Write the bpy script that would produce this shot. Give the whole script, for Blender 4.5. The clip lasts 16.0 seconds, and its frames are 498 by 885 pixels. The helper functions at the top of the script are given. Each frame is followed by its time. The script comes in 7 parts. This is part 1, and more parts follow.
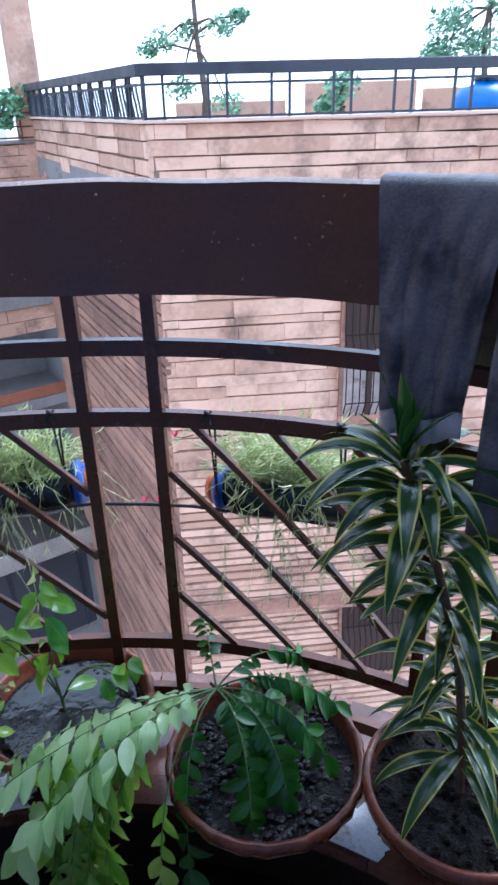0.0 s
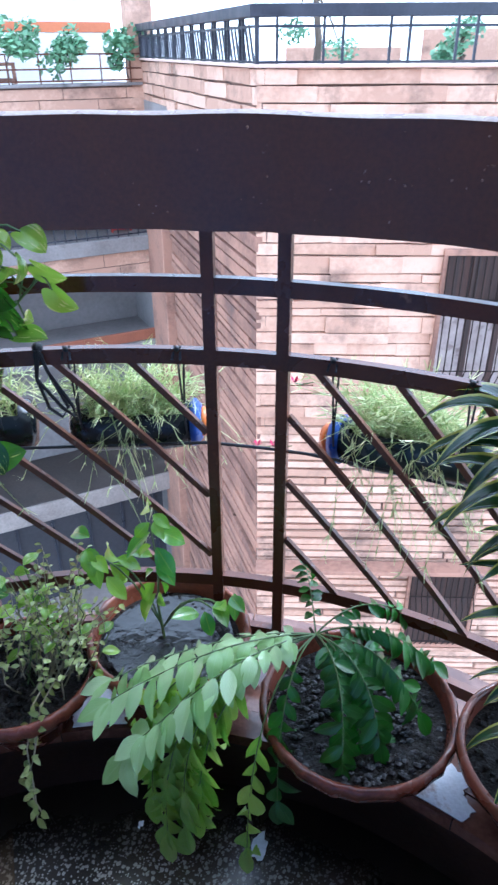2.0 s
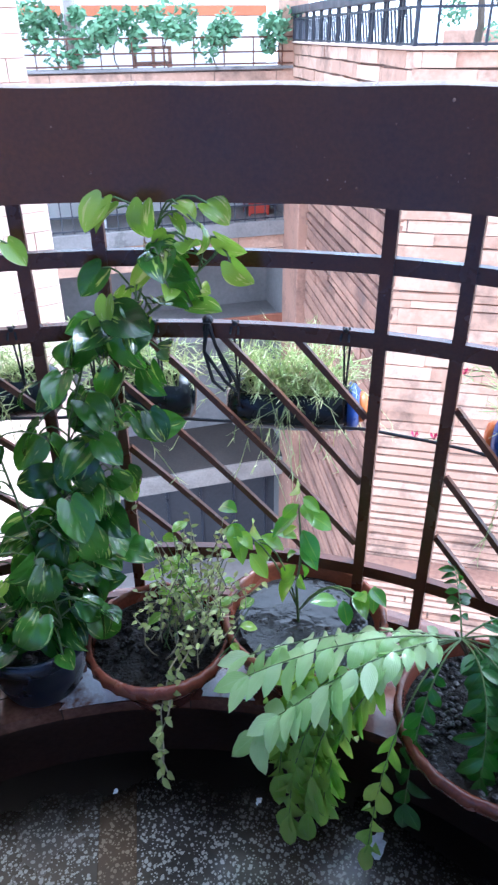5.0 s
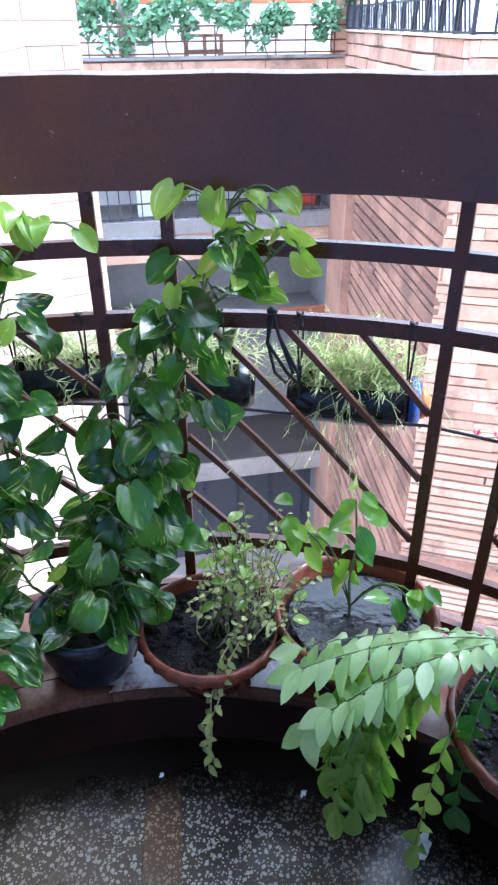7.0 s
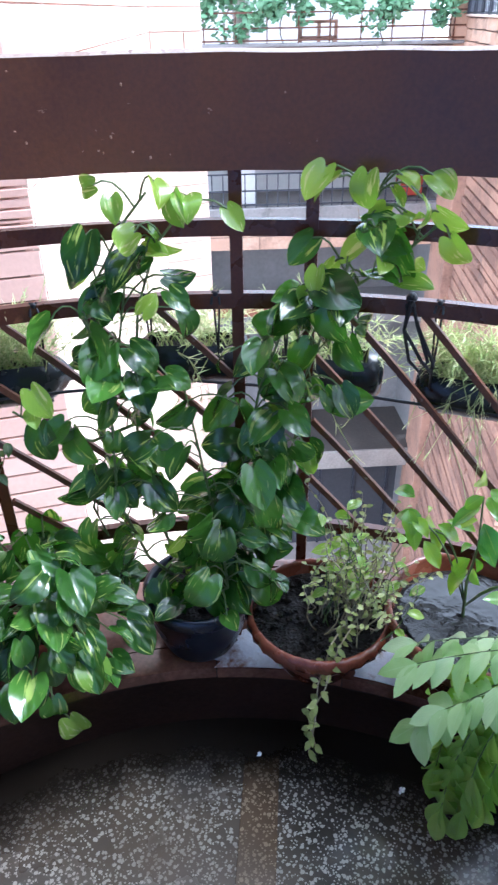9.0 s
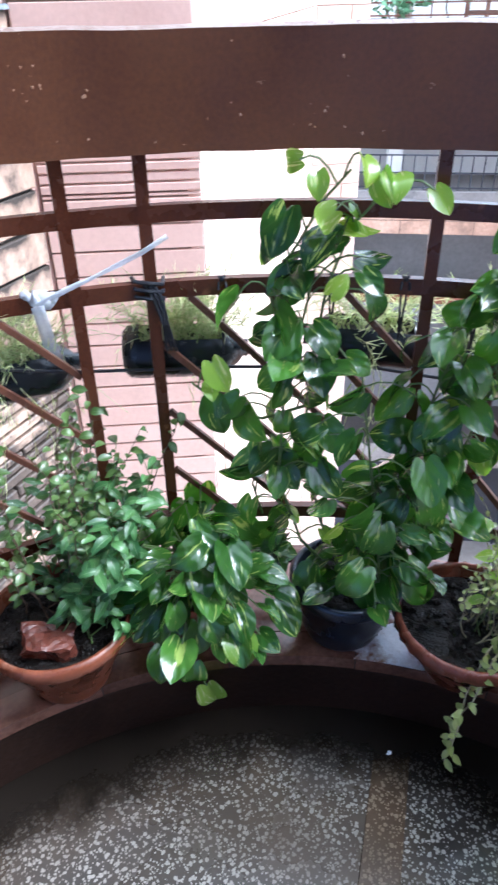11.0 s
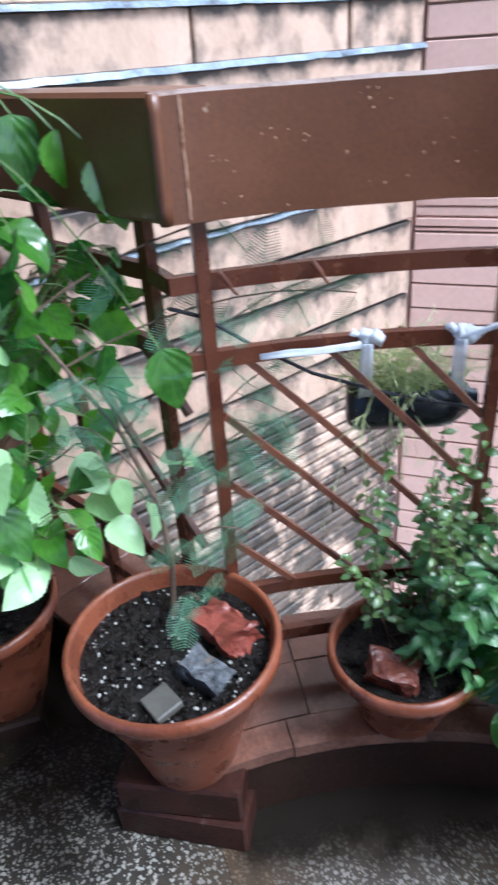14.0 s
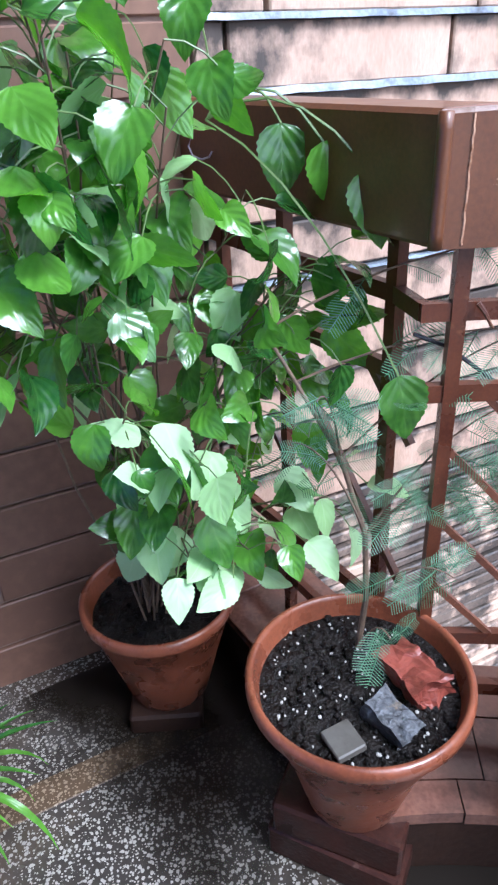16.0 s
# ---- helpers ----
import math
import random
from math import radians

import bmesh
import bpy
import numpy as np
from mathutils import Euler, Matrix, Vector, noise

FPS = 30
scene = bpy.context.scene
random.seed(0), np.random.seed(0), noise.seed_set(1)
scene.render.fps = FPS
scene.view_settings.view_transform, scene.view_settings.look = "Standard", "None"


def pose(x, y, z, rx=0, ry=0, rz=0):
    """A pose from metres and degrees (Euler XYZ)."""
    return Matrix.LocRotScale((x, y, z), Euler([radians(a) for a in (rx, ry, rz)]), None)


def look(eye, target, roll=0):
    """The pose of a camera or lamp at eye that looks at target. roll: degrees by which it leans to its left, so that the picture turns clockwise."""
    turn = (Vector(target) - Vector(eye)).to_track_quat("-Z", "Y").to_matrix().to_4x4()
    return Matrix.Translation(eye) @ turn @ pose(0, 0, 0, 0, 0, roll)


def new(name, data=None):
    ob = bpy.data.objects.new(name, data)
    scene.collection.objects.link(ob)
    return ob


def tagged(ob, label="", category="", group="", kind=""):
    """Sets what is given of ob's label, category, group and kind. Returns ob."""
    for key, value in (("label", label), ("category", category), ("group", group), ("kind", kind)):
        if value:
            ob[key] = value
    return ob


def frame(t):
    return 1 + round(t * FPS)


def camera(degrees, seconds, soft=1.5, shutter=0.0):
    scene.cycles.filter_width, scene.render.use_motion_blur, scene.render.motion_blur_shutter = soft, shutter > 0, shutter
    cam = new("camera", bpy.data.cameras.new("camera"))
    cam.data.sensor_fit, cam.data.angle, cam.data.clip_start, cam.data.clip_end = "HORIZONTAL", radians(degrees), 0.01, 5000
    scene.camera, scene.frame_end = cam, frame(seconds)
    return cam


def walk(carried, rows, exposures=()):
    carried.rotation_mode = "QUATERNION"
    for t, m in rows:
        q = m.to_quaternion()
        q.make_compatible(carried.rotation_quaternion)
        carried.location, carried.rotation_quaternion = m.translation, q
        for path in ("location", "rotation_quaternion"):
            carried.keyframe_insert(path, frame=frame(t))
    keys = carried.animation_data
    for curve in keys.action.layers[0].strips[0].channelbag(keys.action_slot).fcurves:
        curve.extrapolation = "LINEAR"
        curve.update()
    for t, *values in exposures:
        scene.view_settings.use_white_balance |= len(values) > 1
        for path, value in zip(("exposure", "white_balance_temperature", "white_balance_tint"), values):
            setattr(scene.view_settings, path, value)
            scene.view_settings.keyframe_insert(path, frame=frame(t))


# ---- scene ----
cam = camera(40.1, 16.0, soft=2.3, shutter=0.5)
PATH = [
    (0, (0.106, -0.03, 1.298), (-0.123, 1.744, 0.403), -1.6),
    (0.5, (0.083, -0.027, 1.292), (-0.203, 1.713, 0.349), -1.0),
    (1, (0.059, -0.027, 1.285), (-0.282, 1.682, 0.303), -0.1),
    (1.5, (0.051, -0.037, 1.285), (-0.342, 1.657, 0.297), -0.3),
    (2, (0.042, -0.046, 1.281), (-0.4, 1.628, 0.281), -0.3),
    (2.5, (0.026, -0.044, 1.273), (-0.488, 1.6, 0.257), -0.6),
    (3, (0.017, -0.055, 1.273), (-0.535, 1.572, 0.248), -0.4),
    (3.5, (0.009, -0.055, 1.273), (-0.591, 1.562, 0.261), -0.6),
    (4, (-0.002, -0.059, 1.27), (-0.633, 1.535, 0.239), 0.1),
    (4.5, (-0.019, -0.056, 1.267), (-0.696, 1.512, 0.227), 0.2),
    (4.7, (-0.023, -0.057, 1.266), (-0.736, 1.501, 0.233), -0.3),
    (7, (-0.063, -0.072, 1.265), (-0.898, 1.411, 0.215), -0.5),
    (7.5, (-0.072, -0.082, 1.266), (-0.942, 1.379, 0.214), -0.4),
    (8, (-0.09, -0.087, 1.264), (-1.016, 1.331, 0.2), -0.5),
    (8.2, (-0.098, -0.095, 1.256), (-1.044, 1.308, 0.19), -0.5),
    (10.5, (-0.169, -0.13, 1.253), (-1.366, 1.038, 0.156), -1.5),
    (11, (-0.2, -0.158, 1.25), (-1.451, 0.936, 0.137), -1.1),
    (11.5, (-0.215, -0.181, 1.247), (-1.532, 0.824, 0.126), -1.5),
    (12, (-0.232, -0.201, 1.238), (-1.594, 0.729, 0.107), -1.9),
    (12.5, (-0.24, -0.211, 1.24), (-1.665, 0.659, 0.139), -2.8),
    (13, (-0.263, -0.24, 1.241), (-1.778, 0.497, 0.163), -3.9),
    (13.5, (-0.282, -0.272, 1.248), (-1.857, 0.361, 0.191), -4.0),
    (14, (-0.309, -0.311, 1.257), (-1.972, 0.14, 0.242), -4.2),
    (14.5, (-0.336, -0.34, 1.265), (-2.045, -0.046, 0.269), -3.6),
    (15, (-0.361, -0.364, 1.269), (-2.093, -0.181, 0.285), -3.3),
    (15.5, (-0.371, -0.402, 1.269), (-2.115, -0.318, 0.293), -3.0),
    (16, (-0.375, -0.406, 1.271), (-2.115, -0.369, 0.285), -2.9),
]
walk(cam, [(t, look(eye, target, roll)) for t, eye, target, roll in PATH],
     exposures=[(0, 0.48, 4900, 9), (2, 1.02, 4850, 8), (4, 1.25, 4850, 9), (8, 1.33, 5150, 11), (11.5, 1.27, 5300, 10), (14, 0.9, 5150, 8), (16, 1.08, 5200, 14)])

# ---- light: bright overcast sky after rain ----
world = bpy.data.worlds.new("sky")
scene.world = world
world.use_nodes = True
_n, _l = world.node_tree.nodes, world.node_tree.links
_n.clear()
_sky = _n.new("ShaderNodeTexSky")
_sky.sky_type, _sky.sun_disc = "NISHITA", False
_sky.sun_elevation, _sky.sun_rotation = radians(58), radians(35)
_cloud = _n.new("ShaderNodeMix")
_cloud.data_type = "RGBA"
_cloud.inputs[0].default_value = 0.8
_cloud.inputs[7].default_value = (11.0, 11.4, 11.8, 1)
_bg, _wo = _n.new("ShaderNodeBackground"), _n.new("ShaderNodeOutputWorld")
_bg.inputs[1].default_value = 0.165
_l.new(_sky.outputs[0], _cloud.inputs[6])
_l.new(_cloud.outputs[2], _bg.inputs[0])
_l.new(_bg.outputs[0], _wo.inputs[0])
sun = new("sun", bpy.data.lights.new("sun", "SUN"))
sun.data.energy, sun.data.angle, sun.data.color = 3.0, radians(22), (1.0, 0.96, 0.9)
sun.matrix_world = look((7, 8, 14), (0, 0, 0))

# ---- materials ----
def mat(name, a, b=None, rough=0.7, scale=8.0, detail=6.0, fine=90.0, bump=0.25, depth=0.004, metal=0.0, spec=0.5,
        stain=None, stain_scale=3.0, stain_at=0.55, stain_soft=0.12, rvar=0.15, stretch=(1, 1, 1), coat=0.0, rand=0.0, trans=0.0):
    """A surface with coarse and fine colour variation, relief, and optional stains of another colour."""
    m = bpy.data.materials.new(name)
    m.use_nodes = True
    n, l = m.node_tree.nodes, m.node_tree.links
    p = n["Principled BSDF"]
    b = b or tuple(c * 0.7 for c in a)
    tc, mp = n.new("ShaderNodeTexCoord"), n.new("ShaderNodeMapping")
    geo = n.new("ShaderNodeNewGeometry")
    mp.inputs["Scale"].default_value = stretch
    l.new(geo.outputs["Position"], mp.inputs[0])
    big, small = n.new("ShaderNodeTexNoise"), n.new("ShaderNodeTexNoise")
    big.inputs["Scale"].default_value, big.inputs["Detail"].default_value = scale, detail
    small.inputs["Scale"].default_value, small.inputs["Detail"].default_value = fine, 4
    for t in (big, small):
        l.new(mp.outputs[0], t.inputs["Vector"])
    add = n.new("ShaderNodeMath")
    add.operation = "MULTIPLY_ADD"
    l.new(small.outputs[0], add.inputs[0])
    add.inputs[1].default_value = 0.5
    sub = n.new("ShaderNodeMath")
    sub.operation, sub.inputs[1].default_value = "SUBTRACT", 0.25
    l.new(big.outputs[0], sub.inputs[0])
    l.new(sub.outputs[0], add.inputs[2])
    fac = add.outputs[0]
    if rand:
        oi, rm = n.new("ShaderNodeObjectInfo"), n.new("ShaderNodeMath")
        rm.operation, rm.inputs[1].default_value = "MULTIPLY_ADD", rand
        l.new(oi.outputs["Random"], rm.inputs[0])
        sb = n.new("ShaderNodeMath")
        sb.operation, sb.inputs[1].default_value = "SUBTRACT", rand / 2
        l.new(fac, sb.inputs[0])
        l.new(sb.outputs[0], rm.inputs[2])
        fac = rm.outputs[0]
    ramp = n.new("ShaderNodeValToRGB")
    ramp.color_ramp.elements[0].position, ramp.color_ramp.elements[1].position = 0.3, 0.7
    ramp.color_ramp.elements[0].color, ramp.color_ramp.elements[1].color = (*b, 1), (*a, 1)
    l.new(fac, ramp.inputs[0])
    col = ramp.outputs[0]
    if stain:
        sn, sr = n.new("ShaderNodeTexNoise"), n.new("ShaderNodeValToRGB")
        sn.inputs["Scale"].default_value, sn.inputs["Detail"].default_value, sn.inputs["Roughness"].default_value = stain_scale, 8, 0.65
        l.new(mp.outputs[0], sn.inputs["Vector"])
        sr.color_ramp.elements[0].position, sr.color_ramp.elements[1].position = stain_at, stain_at + stain_soft
        l.new(sn.outputs[0], sr.inputs[0])
        mx = n.new("ShaderNodeMix")
        mx.data_type = "RGBA"
        l.new(sr.outputs[0], mx.inputs[0])
        l.new(col, mx.inputs[6])
        mx.inputs[7].default_value = (*stain, 1)
        col = mx.outputs[2]
    l.new(col, p.inputs["Base Color"])
    rr = n.new("ShaderNodeMapRange")
    rr.inputs["To Min"].default_value, rr.inputs["To Max"].default_value = max(rough - rvar, 0.03), min(rough + rvar, 1)
    l.new(big.outputs[0], rr.inputs["Value"])
    rr.inputs["From Min"].default_value, rr.inputs["From Max"].default_value = 0.3, 0.7
    l.new(rr.outputs[0], p.inputs["Roughness"])
    p.inputs["Metallic"].default_value, p.inputs["Specular IOR Level"].default_value = metal, spec
    p.inputs["Coat Weight"].default_value, p.inputs["Coat Roughness"].default_value = coat, 0.15
    if trans:
        p.inputs["Transmission Weight"].default_value = trans
    if bump:
        bp = n.new("ShaderNodeBump")
        bp.inputs["Strength"].default_value, bp.inputs["Distance"].default_value = bump, depth
        l.new(fac, bp.inputs["Height"])
        l.new(bp.outputs[0], p.inputs["Normal"])
    return m


def leaf_mat(name, green, dark, edge=None, edge_at=0.7, rough=0.22, vein=0.3, light=(0.35, 0.5, 0.08), relief=0.12, wet=0.5, patch=0.0, patch_col=(0.5, 0.55, 0.2), wide=30.0, veins=44.0, glow=0.24):
    """A leaf: midrib and veins, optional pale margin or patches, thin enough to let light through. x lies across, y along."""
    m = bpy.data.materials.new(name)
    m.use_nodes = True
    n, l = m.node_tree.nodes, m.node_tree.links
    p, out = n["Principled BSDF"], n["Material Output"]
    tc = n.new("ShaderNodeUVMap")
    tc.uv_map = "leaf"
    sep = n.new("ShaderNodeSeparateXYZ")
    l.new(tc.outputs[0], sep.inputs[0])
    ab = n.new("ShaderNodeMath")
    ab.operation = "ABSOLUTE"
    l.new(sep.outputs[0], ab.inputs[0])
    oi, geo = n.new("ShaderNodeObjectInfo"), n.new("ShaderNodeNewGeometry")
    noise_ = n.new("ShaderNodeTexNoise")
    noise_.inputs["Scale"].default_value, noise_.inputs["Detail"].default_value = wide, 5
    l.new(geo.outputs["Position"], noise_.inputs["Vector"])
    mixr = n.new("ShaderNodeMath")
    mixr.operation, mixr.inputs[1].default_value = "MULTIPLY_ADD", 0.6
    isl = n.new("ShaderNodeMath")
    isl.operation = "ADD"
    l.new(oi.outputs["Random"], isl.inputs[0])
    l.new(geo.outputs["Random Per Island"], isl.inputs[1])
    fr = n.new("ShaderNodeMath")
    fr.operation = "FRACT"
    l.new(isl.outputs[0], fr.inputs[0])
    l.new(fr.outputs[0], mixr.inputs[0])
    half = n.new("ShaderNodeMath")
    half.operation, half.inputs[1].default_value = "MULTIPLY", 0.45
    l.new(noise_.outputs[0], half.inputs[0])
    l.new(half.outputs[0], mixr.inputs[2])
    ramp = n.new("ShaderNodeValToRGB")
    ramp.color_ramp.elements[0].position, ramp.color_ramp.elements[1].position = 0.2, 0.8
    ramp.color_ramp.elements[0].color, ramp.color_ramp.elements[1].color = (*dark, 1), (*green, 1)
    l.new(mixr.outputs[0], ramp.inputs[0])
    col = ramp.outputs[0]

    def blend(col, fac, to):
        mx = n.new("ShaderNodeMix")
        mx.data_type = "RGBA"
        l.new(fac, mx.inputs[0])
        l.new(col, mx.inputs[6])
        mx.inputs[7].default_value = (*to, 1)
        return mx.outputs[2]

    if edge:
        er = n.new("ShaderNodeValToRGB")
        er.color_ramp.elements[0].position, er.color_ramp.elements[1].position = edge_at, min(edge_at + 0.12, 1)
        l.new(ab.outputs[0], er.inputs[0])
        col = blend(col, er.outputs[0], edge)
    if patch:
        pn, pr = n.new("ShaderNodeTexNoise"), n.new("ShaderNodeValToRGB")
        pm = n.new("ShaderNodeVectorMath")
        pm.operation = "MULTIPLY_ADD"
        l.new(tc.outputs[0], pm.inputs[0])
        pm.inputs[1].default_value = (3.2, 1.3, 1)
        cx = n.new("ShaderNodeCombineXYZ")
        big = n.new("ShaderNodeMath")
        big.operation, big.inputs[1].default_value = "MULTIPLY", 40
        l.new(oi.outputs["Random"], big.inputs[0])
        l.new(big.outputs[0], cx.inputs[2])
        l.new(cx.outputs[0], pm.inputs[2])
        l.new(pm.outputs[0], pn.inputs["Vector"])
        pn.inputs["Scale"].default_value, pn.inputs["Detail"].default_value = 1.3, 6
        pr.color_ramp.elements[0].position, pr.color_ramp.elements[1].position = 1 - patch, 1.06 - patch
        l.new(pn.outputs[0], pr.inputs[0])
        col = blend(col, pr.outputs[0], patch_col)
    # veins: slanted waves either side of the midrib
    wv = n.new("ShaderNodeMath")
    wv.operation, wv.inputs[1].default_value = "MULTIPLY_ADD", -0.55
    l.new(ab.outputs[0], wv.inputs[0])
    l.new(sep.outputs[1], wv.inputs[2])
    sn = n.new("ShaderNodeMath")
    sn.operation, sn.inputs[1].default_value = "MULTIPLY", veins
    l.new(wv.outputs[0], sn.inputs[0])
    si = n.new("ShaderNodeMath")
    si.operation = "SINE"
    l.new(sn.outputs[0], si.inputs[0])
    vr = n.new("ShaderNodeMapRange")
    vr.inputs["From Min"].default_value, vr.inputs["From Max"].default_value, vr.inputs["To Max"].default_value = 0.9, 1.0, vein * 0.5
    l.new(si.outputs[0], vr.inputs["Value"])
    mr = n.new("ShaderNodeMapRange")
    mr.inputs["From Min"].default_value, mr.inputs["From Max"].default_value = 0.09, 0.02
    mr.inputs["To Max"].default_value = vein * 1.6
    l.new(ab.outputs[0], mr.inputs["Value"])
    vm = n.new("ShaderNodeMath")
    vm.operation, vm.use_clamp = "MAXIMUM", True
    l.new(vr.outputs[0], vm.inputs[0])
    l.new(mr.outputs[0], vm.inputs[1])
    col = blend(col, vm.outputs[0], light)
    l.new(col, p.inputs["Base Color"])
    p.inputs["Roughness"].default_value = rough
    p.inputs["Coat Weight"].default_value, p.inputs["Coat Roughness"].default_value = wet, 0.18
    bp = n.new("ShaderNodeBump")
    bp.inputs["Strength"].default_value, bp.inputs["Distance"].default_value = relief, 0.002
    hs = n.new("ShaderNodeMath")
    hs.operation = "ADD"
    l.new(si.outputs[0], hs.inputs[0])
    l.new(noise_.outputs[0], hs.inputs[1])
    l.new(hs.outputs[0], bp.inputs["Height"])
    l.new(bp.outputs[0], p.inputs["Normal"])
    tl, ms = n.new("ShaderNodeBsdfTranslucent"), n.new("ShaderNodeMixShader")
    hv = n.new("ShaderNodeHueSaturation")
    hv.inputs["Value"].default_value, hv.inputs["Saturation"].default_value = 1.7, 1.1
    l.new(col, hv.inputs["Color"])
    l.new(hv.outputs[0], tl.inputs[0])
    ms.inputs[0].default_value = glow
    l.new(p.outputs[0], ms.inputs[1])
    l.new(tl.outputs[0], ms.inputs[2])
    l.new(ms.outputs[0], out.inputs[0])
    return m


def terrazzo(name, ground, chips, warm):
    """Polished cast terrazzo, wet in places, with pale chips of two sizes."""
    m = mat(name, ground, tuple(c * 0.6 for c in ground), rough=0.22, scale=3, fine=40, bump=0.05, rvar=0.14, stain=warm, stain_scale=2.2, stain_at=0.5, stain_soft=0.25)
    n, l = m.node_tree.nodes, m.node_tree.links
    p = n["Principled BSDF"]
    col = p.inputs["Base Color"].links[0].from_socket
    geo = n.new("ShaderNodeNewGeometry")
    for scale, lo, hi in ((108, 0.33, 0.42), (195, 0.31, 0.38)):
        v, r = n.new("ShaderNodeTexVoronoi"), n.new("ShaderNodeValToRGB")
        v.inputs["Scale"].default_value, v.inputs["Randomness"].default_value = scale, 1.0
        wob = n.new("ShaderNodeTexNoise")
        wob.inputs["Scale"].default_value = scale * 1.4
        wv = n.new("ShaderNodeVectorMath")
        wv.operation = "MULTIPLY_ADD"
        l.new(geo.outputs["Position"], wob.inputs["Vector"])
        l.new(wob.outputs["Color"], wv.inputs[0])
        wv.inputs[1].default_value = (0.6 / scale,) * 3
        l.new(geo.outputs["Position"], wv.inputs[2])
        l.new(wv.outputs[0], v.inputs["Vector"])
        r.color_ramp.elements[0].position, r.color_ramp.elements[1].position = lo, hi
        r.color_ramp.elements[0].color, r.color_ramp.elements[1].color = (1, 1, 1, 1), (0, 0, 0, 1)
        l.new(v.outputs["Distance"], r.inputs[0])
        sp = n.new("ShaderNodeSeparateColor")
        l.new(v.outputs["Color"], sp.inputs[0])
        gt = n.new("ShaderNodeMath")
        gt.operation, gt.inputs[1].default_value = "MULTIPLY", 1.0
        k = n.new("ShaderNodeMath")
        k.operation, k.inputs[1].default_value = "GREATER_THAN", 0.35
        l.new(sp.outputs[0], k.inputs[0])
        l.new(r.outputs[0], gt.inputs[0])
        l.new(k.outputs[0], gt.inputs[1])
        mx = n.new("ShaderNodeMix")
        mx.data_type = "RGBA"
        l.new(gt.outputs[0], mx.inputs[0])
        l.new(col, mx.inputs[6])
        mx.inputs[7].default_value = (*chips, 1)
        col = mx.outputs[2]
    # muddy film of water lying over parts of the chips
    film, fr = n.new("ShaderNodeTexNoise"), n.new("ShaderNodeValToRGB")
    film.inputs["Scale"].default_value, film.inputs["Detail"].default_value = 2.6, 5
    l.new(geo.outputs["Position"], film.inputs["Vector"])
    fr.color_ramp.elements[0].position, fr.color_ramp.elements[1].position = 0.47, 0.67
    fr.color_ramp.elements[1].color = (0.93, 0.93, 0.93, 1)
    l.new(film.outputs[0], fr.inputs[0])
    mx = n.new("ShaderNodeMix")
    mx.data_type = "RGBA"
    l.new(fr.outputs[0], mx.inputs[0])
    l.new(col, mx.inputs[6])
    mx.inputs[7].default_value = (0.066, 0.047, 0.032, 1)
    l.new(mx.outputs[2], p.inputs["Base Color"])
    return m


M_BEAM = mat("brown_paint", (0.145, 0.05, 0.017), (0.08, 0.027, 0.011), rough=0.42, spec=0.5, scale=5, fine=160, bump=0.22, depth=0.002, rvar=0.1, coat=0.3, stain=(0.4, 0.27, 0.18), stain_scale=55, stain_at=0.7, stain_soft=0.03)
M_BLISTER = mat("paint_blister", (0.45, 0.27, 0.17), (0.22, 0.1, 0.05), rough=0.3, scale=60, fine=300, bump=0.2)
M_BEAMTOP = mat("weathered_cement", (0.34, 0.27, 0.24), (0.2, 0.14, 0.115), rough=0.32, scale=14, fine=150, bump=0.6, stain=(0.17, 0.1, 0.08), stain_scale=18, stain_at=0.6)
M_GRILL = mat("brown_enamel_iron", (0.115, 0.034, 0.014), (0.065, 0.018, 0.009), rough=0.3, scale=12, fine=220, bump=0.3, depth=0.0015, rvar=0.12, stain=(0.22, 0.09, 0.04), stain_scale=30, stain_at=0.62)
M_RUST = mat("rusty_iron", (0.17, 0.062, 0.03), (0.08, 0.03, 0.02), rough=0.45, scale=25, fine=220, bump=0.5, depth=0.002, stain=(0.3, 0.25, 0.22), stain_scale=60, stain_at=0.62)
M_TERRAZZO = terrazzo("terrazzo_slab", (0.056, 0.048, 0.041), (0.33, 0.305, 0.265), (0.11, 0.083, 0.055))
M_STRIP = terrazzo("stained_terrazzo_strip", (0.105, 0.07, 0.042), (0.24, 0.18, 0.12), (0.09, 0.056, 0.034))
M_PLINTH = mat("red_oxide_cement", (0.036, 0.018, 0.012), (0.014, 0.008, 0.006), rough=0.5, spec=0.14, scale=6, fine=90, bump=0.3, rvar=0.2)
M_TILE = mat("terracotta_tile", (0.19, 0.088, 0.06), (0.09, 0.04, 0.028), rough=0.14, scale=12, fine=120, bump=0.2, rvar=0.12, stain=(0.06, 0.03, 0.022), stain_scale=5, stain_at=0.52, stain_soft=0.2, rand=0.35, coat=0.4)
M_STONE = mat("peach_washed_stone", (0.54, 0.38, 0.285), (0.42, 0.28, 0.2), rough=0.7, scale=4, fine=70, bump=0.5, stain=(0.2, 0.15, 0.12), stain_scale=3.0, stain_at=0.55, stain_soft=0.3, rand=0.15, stretch=(2.6, 2.6, 0.9))


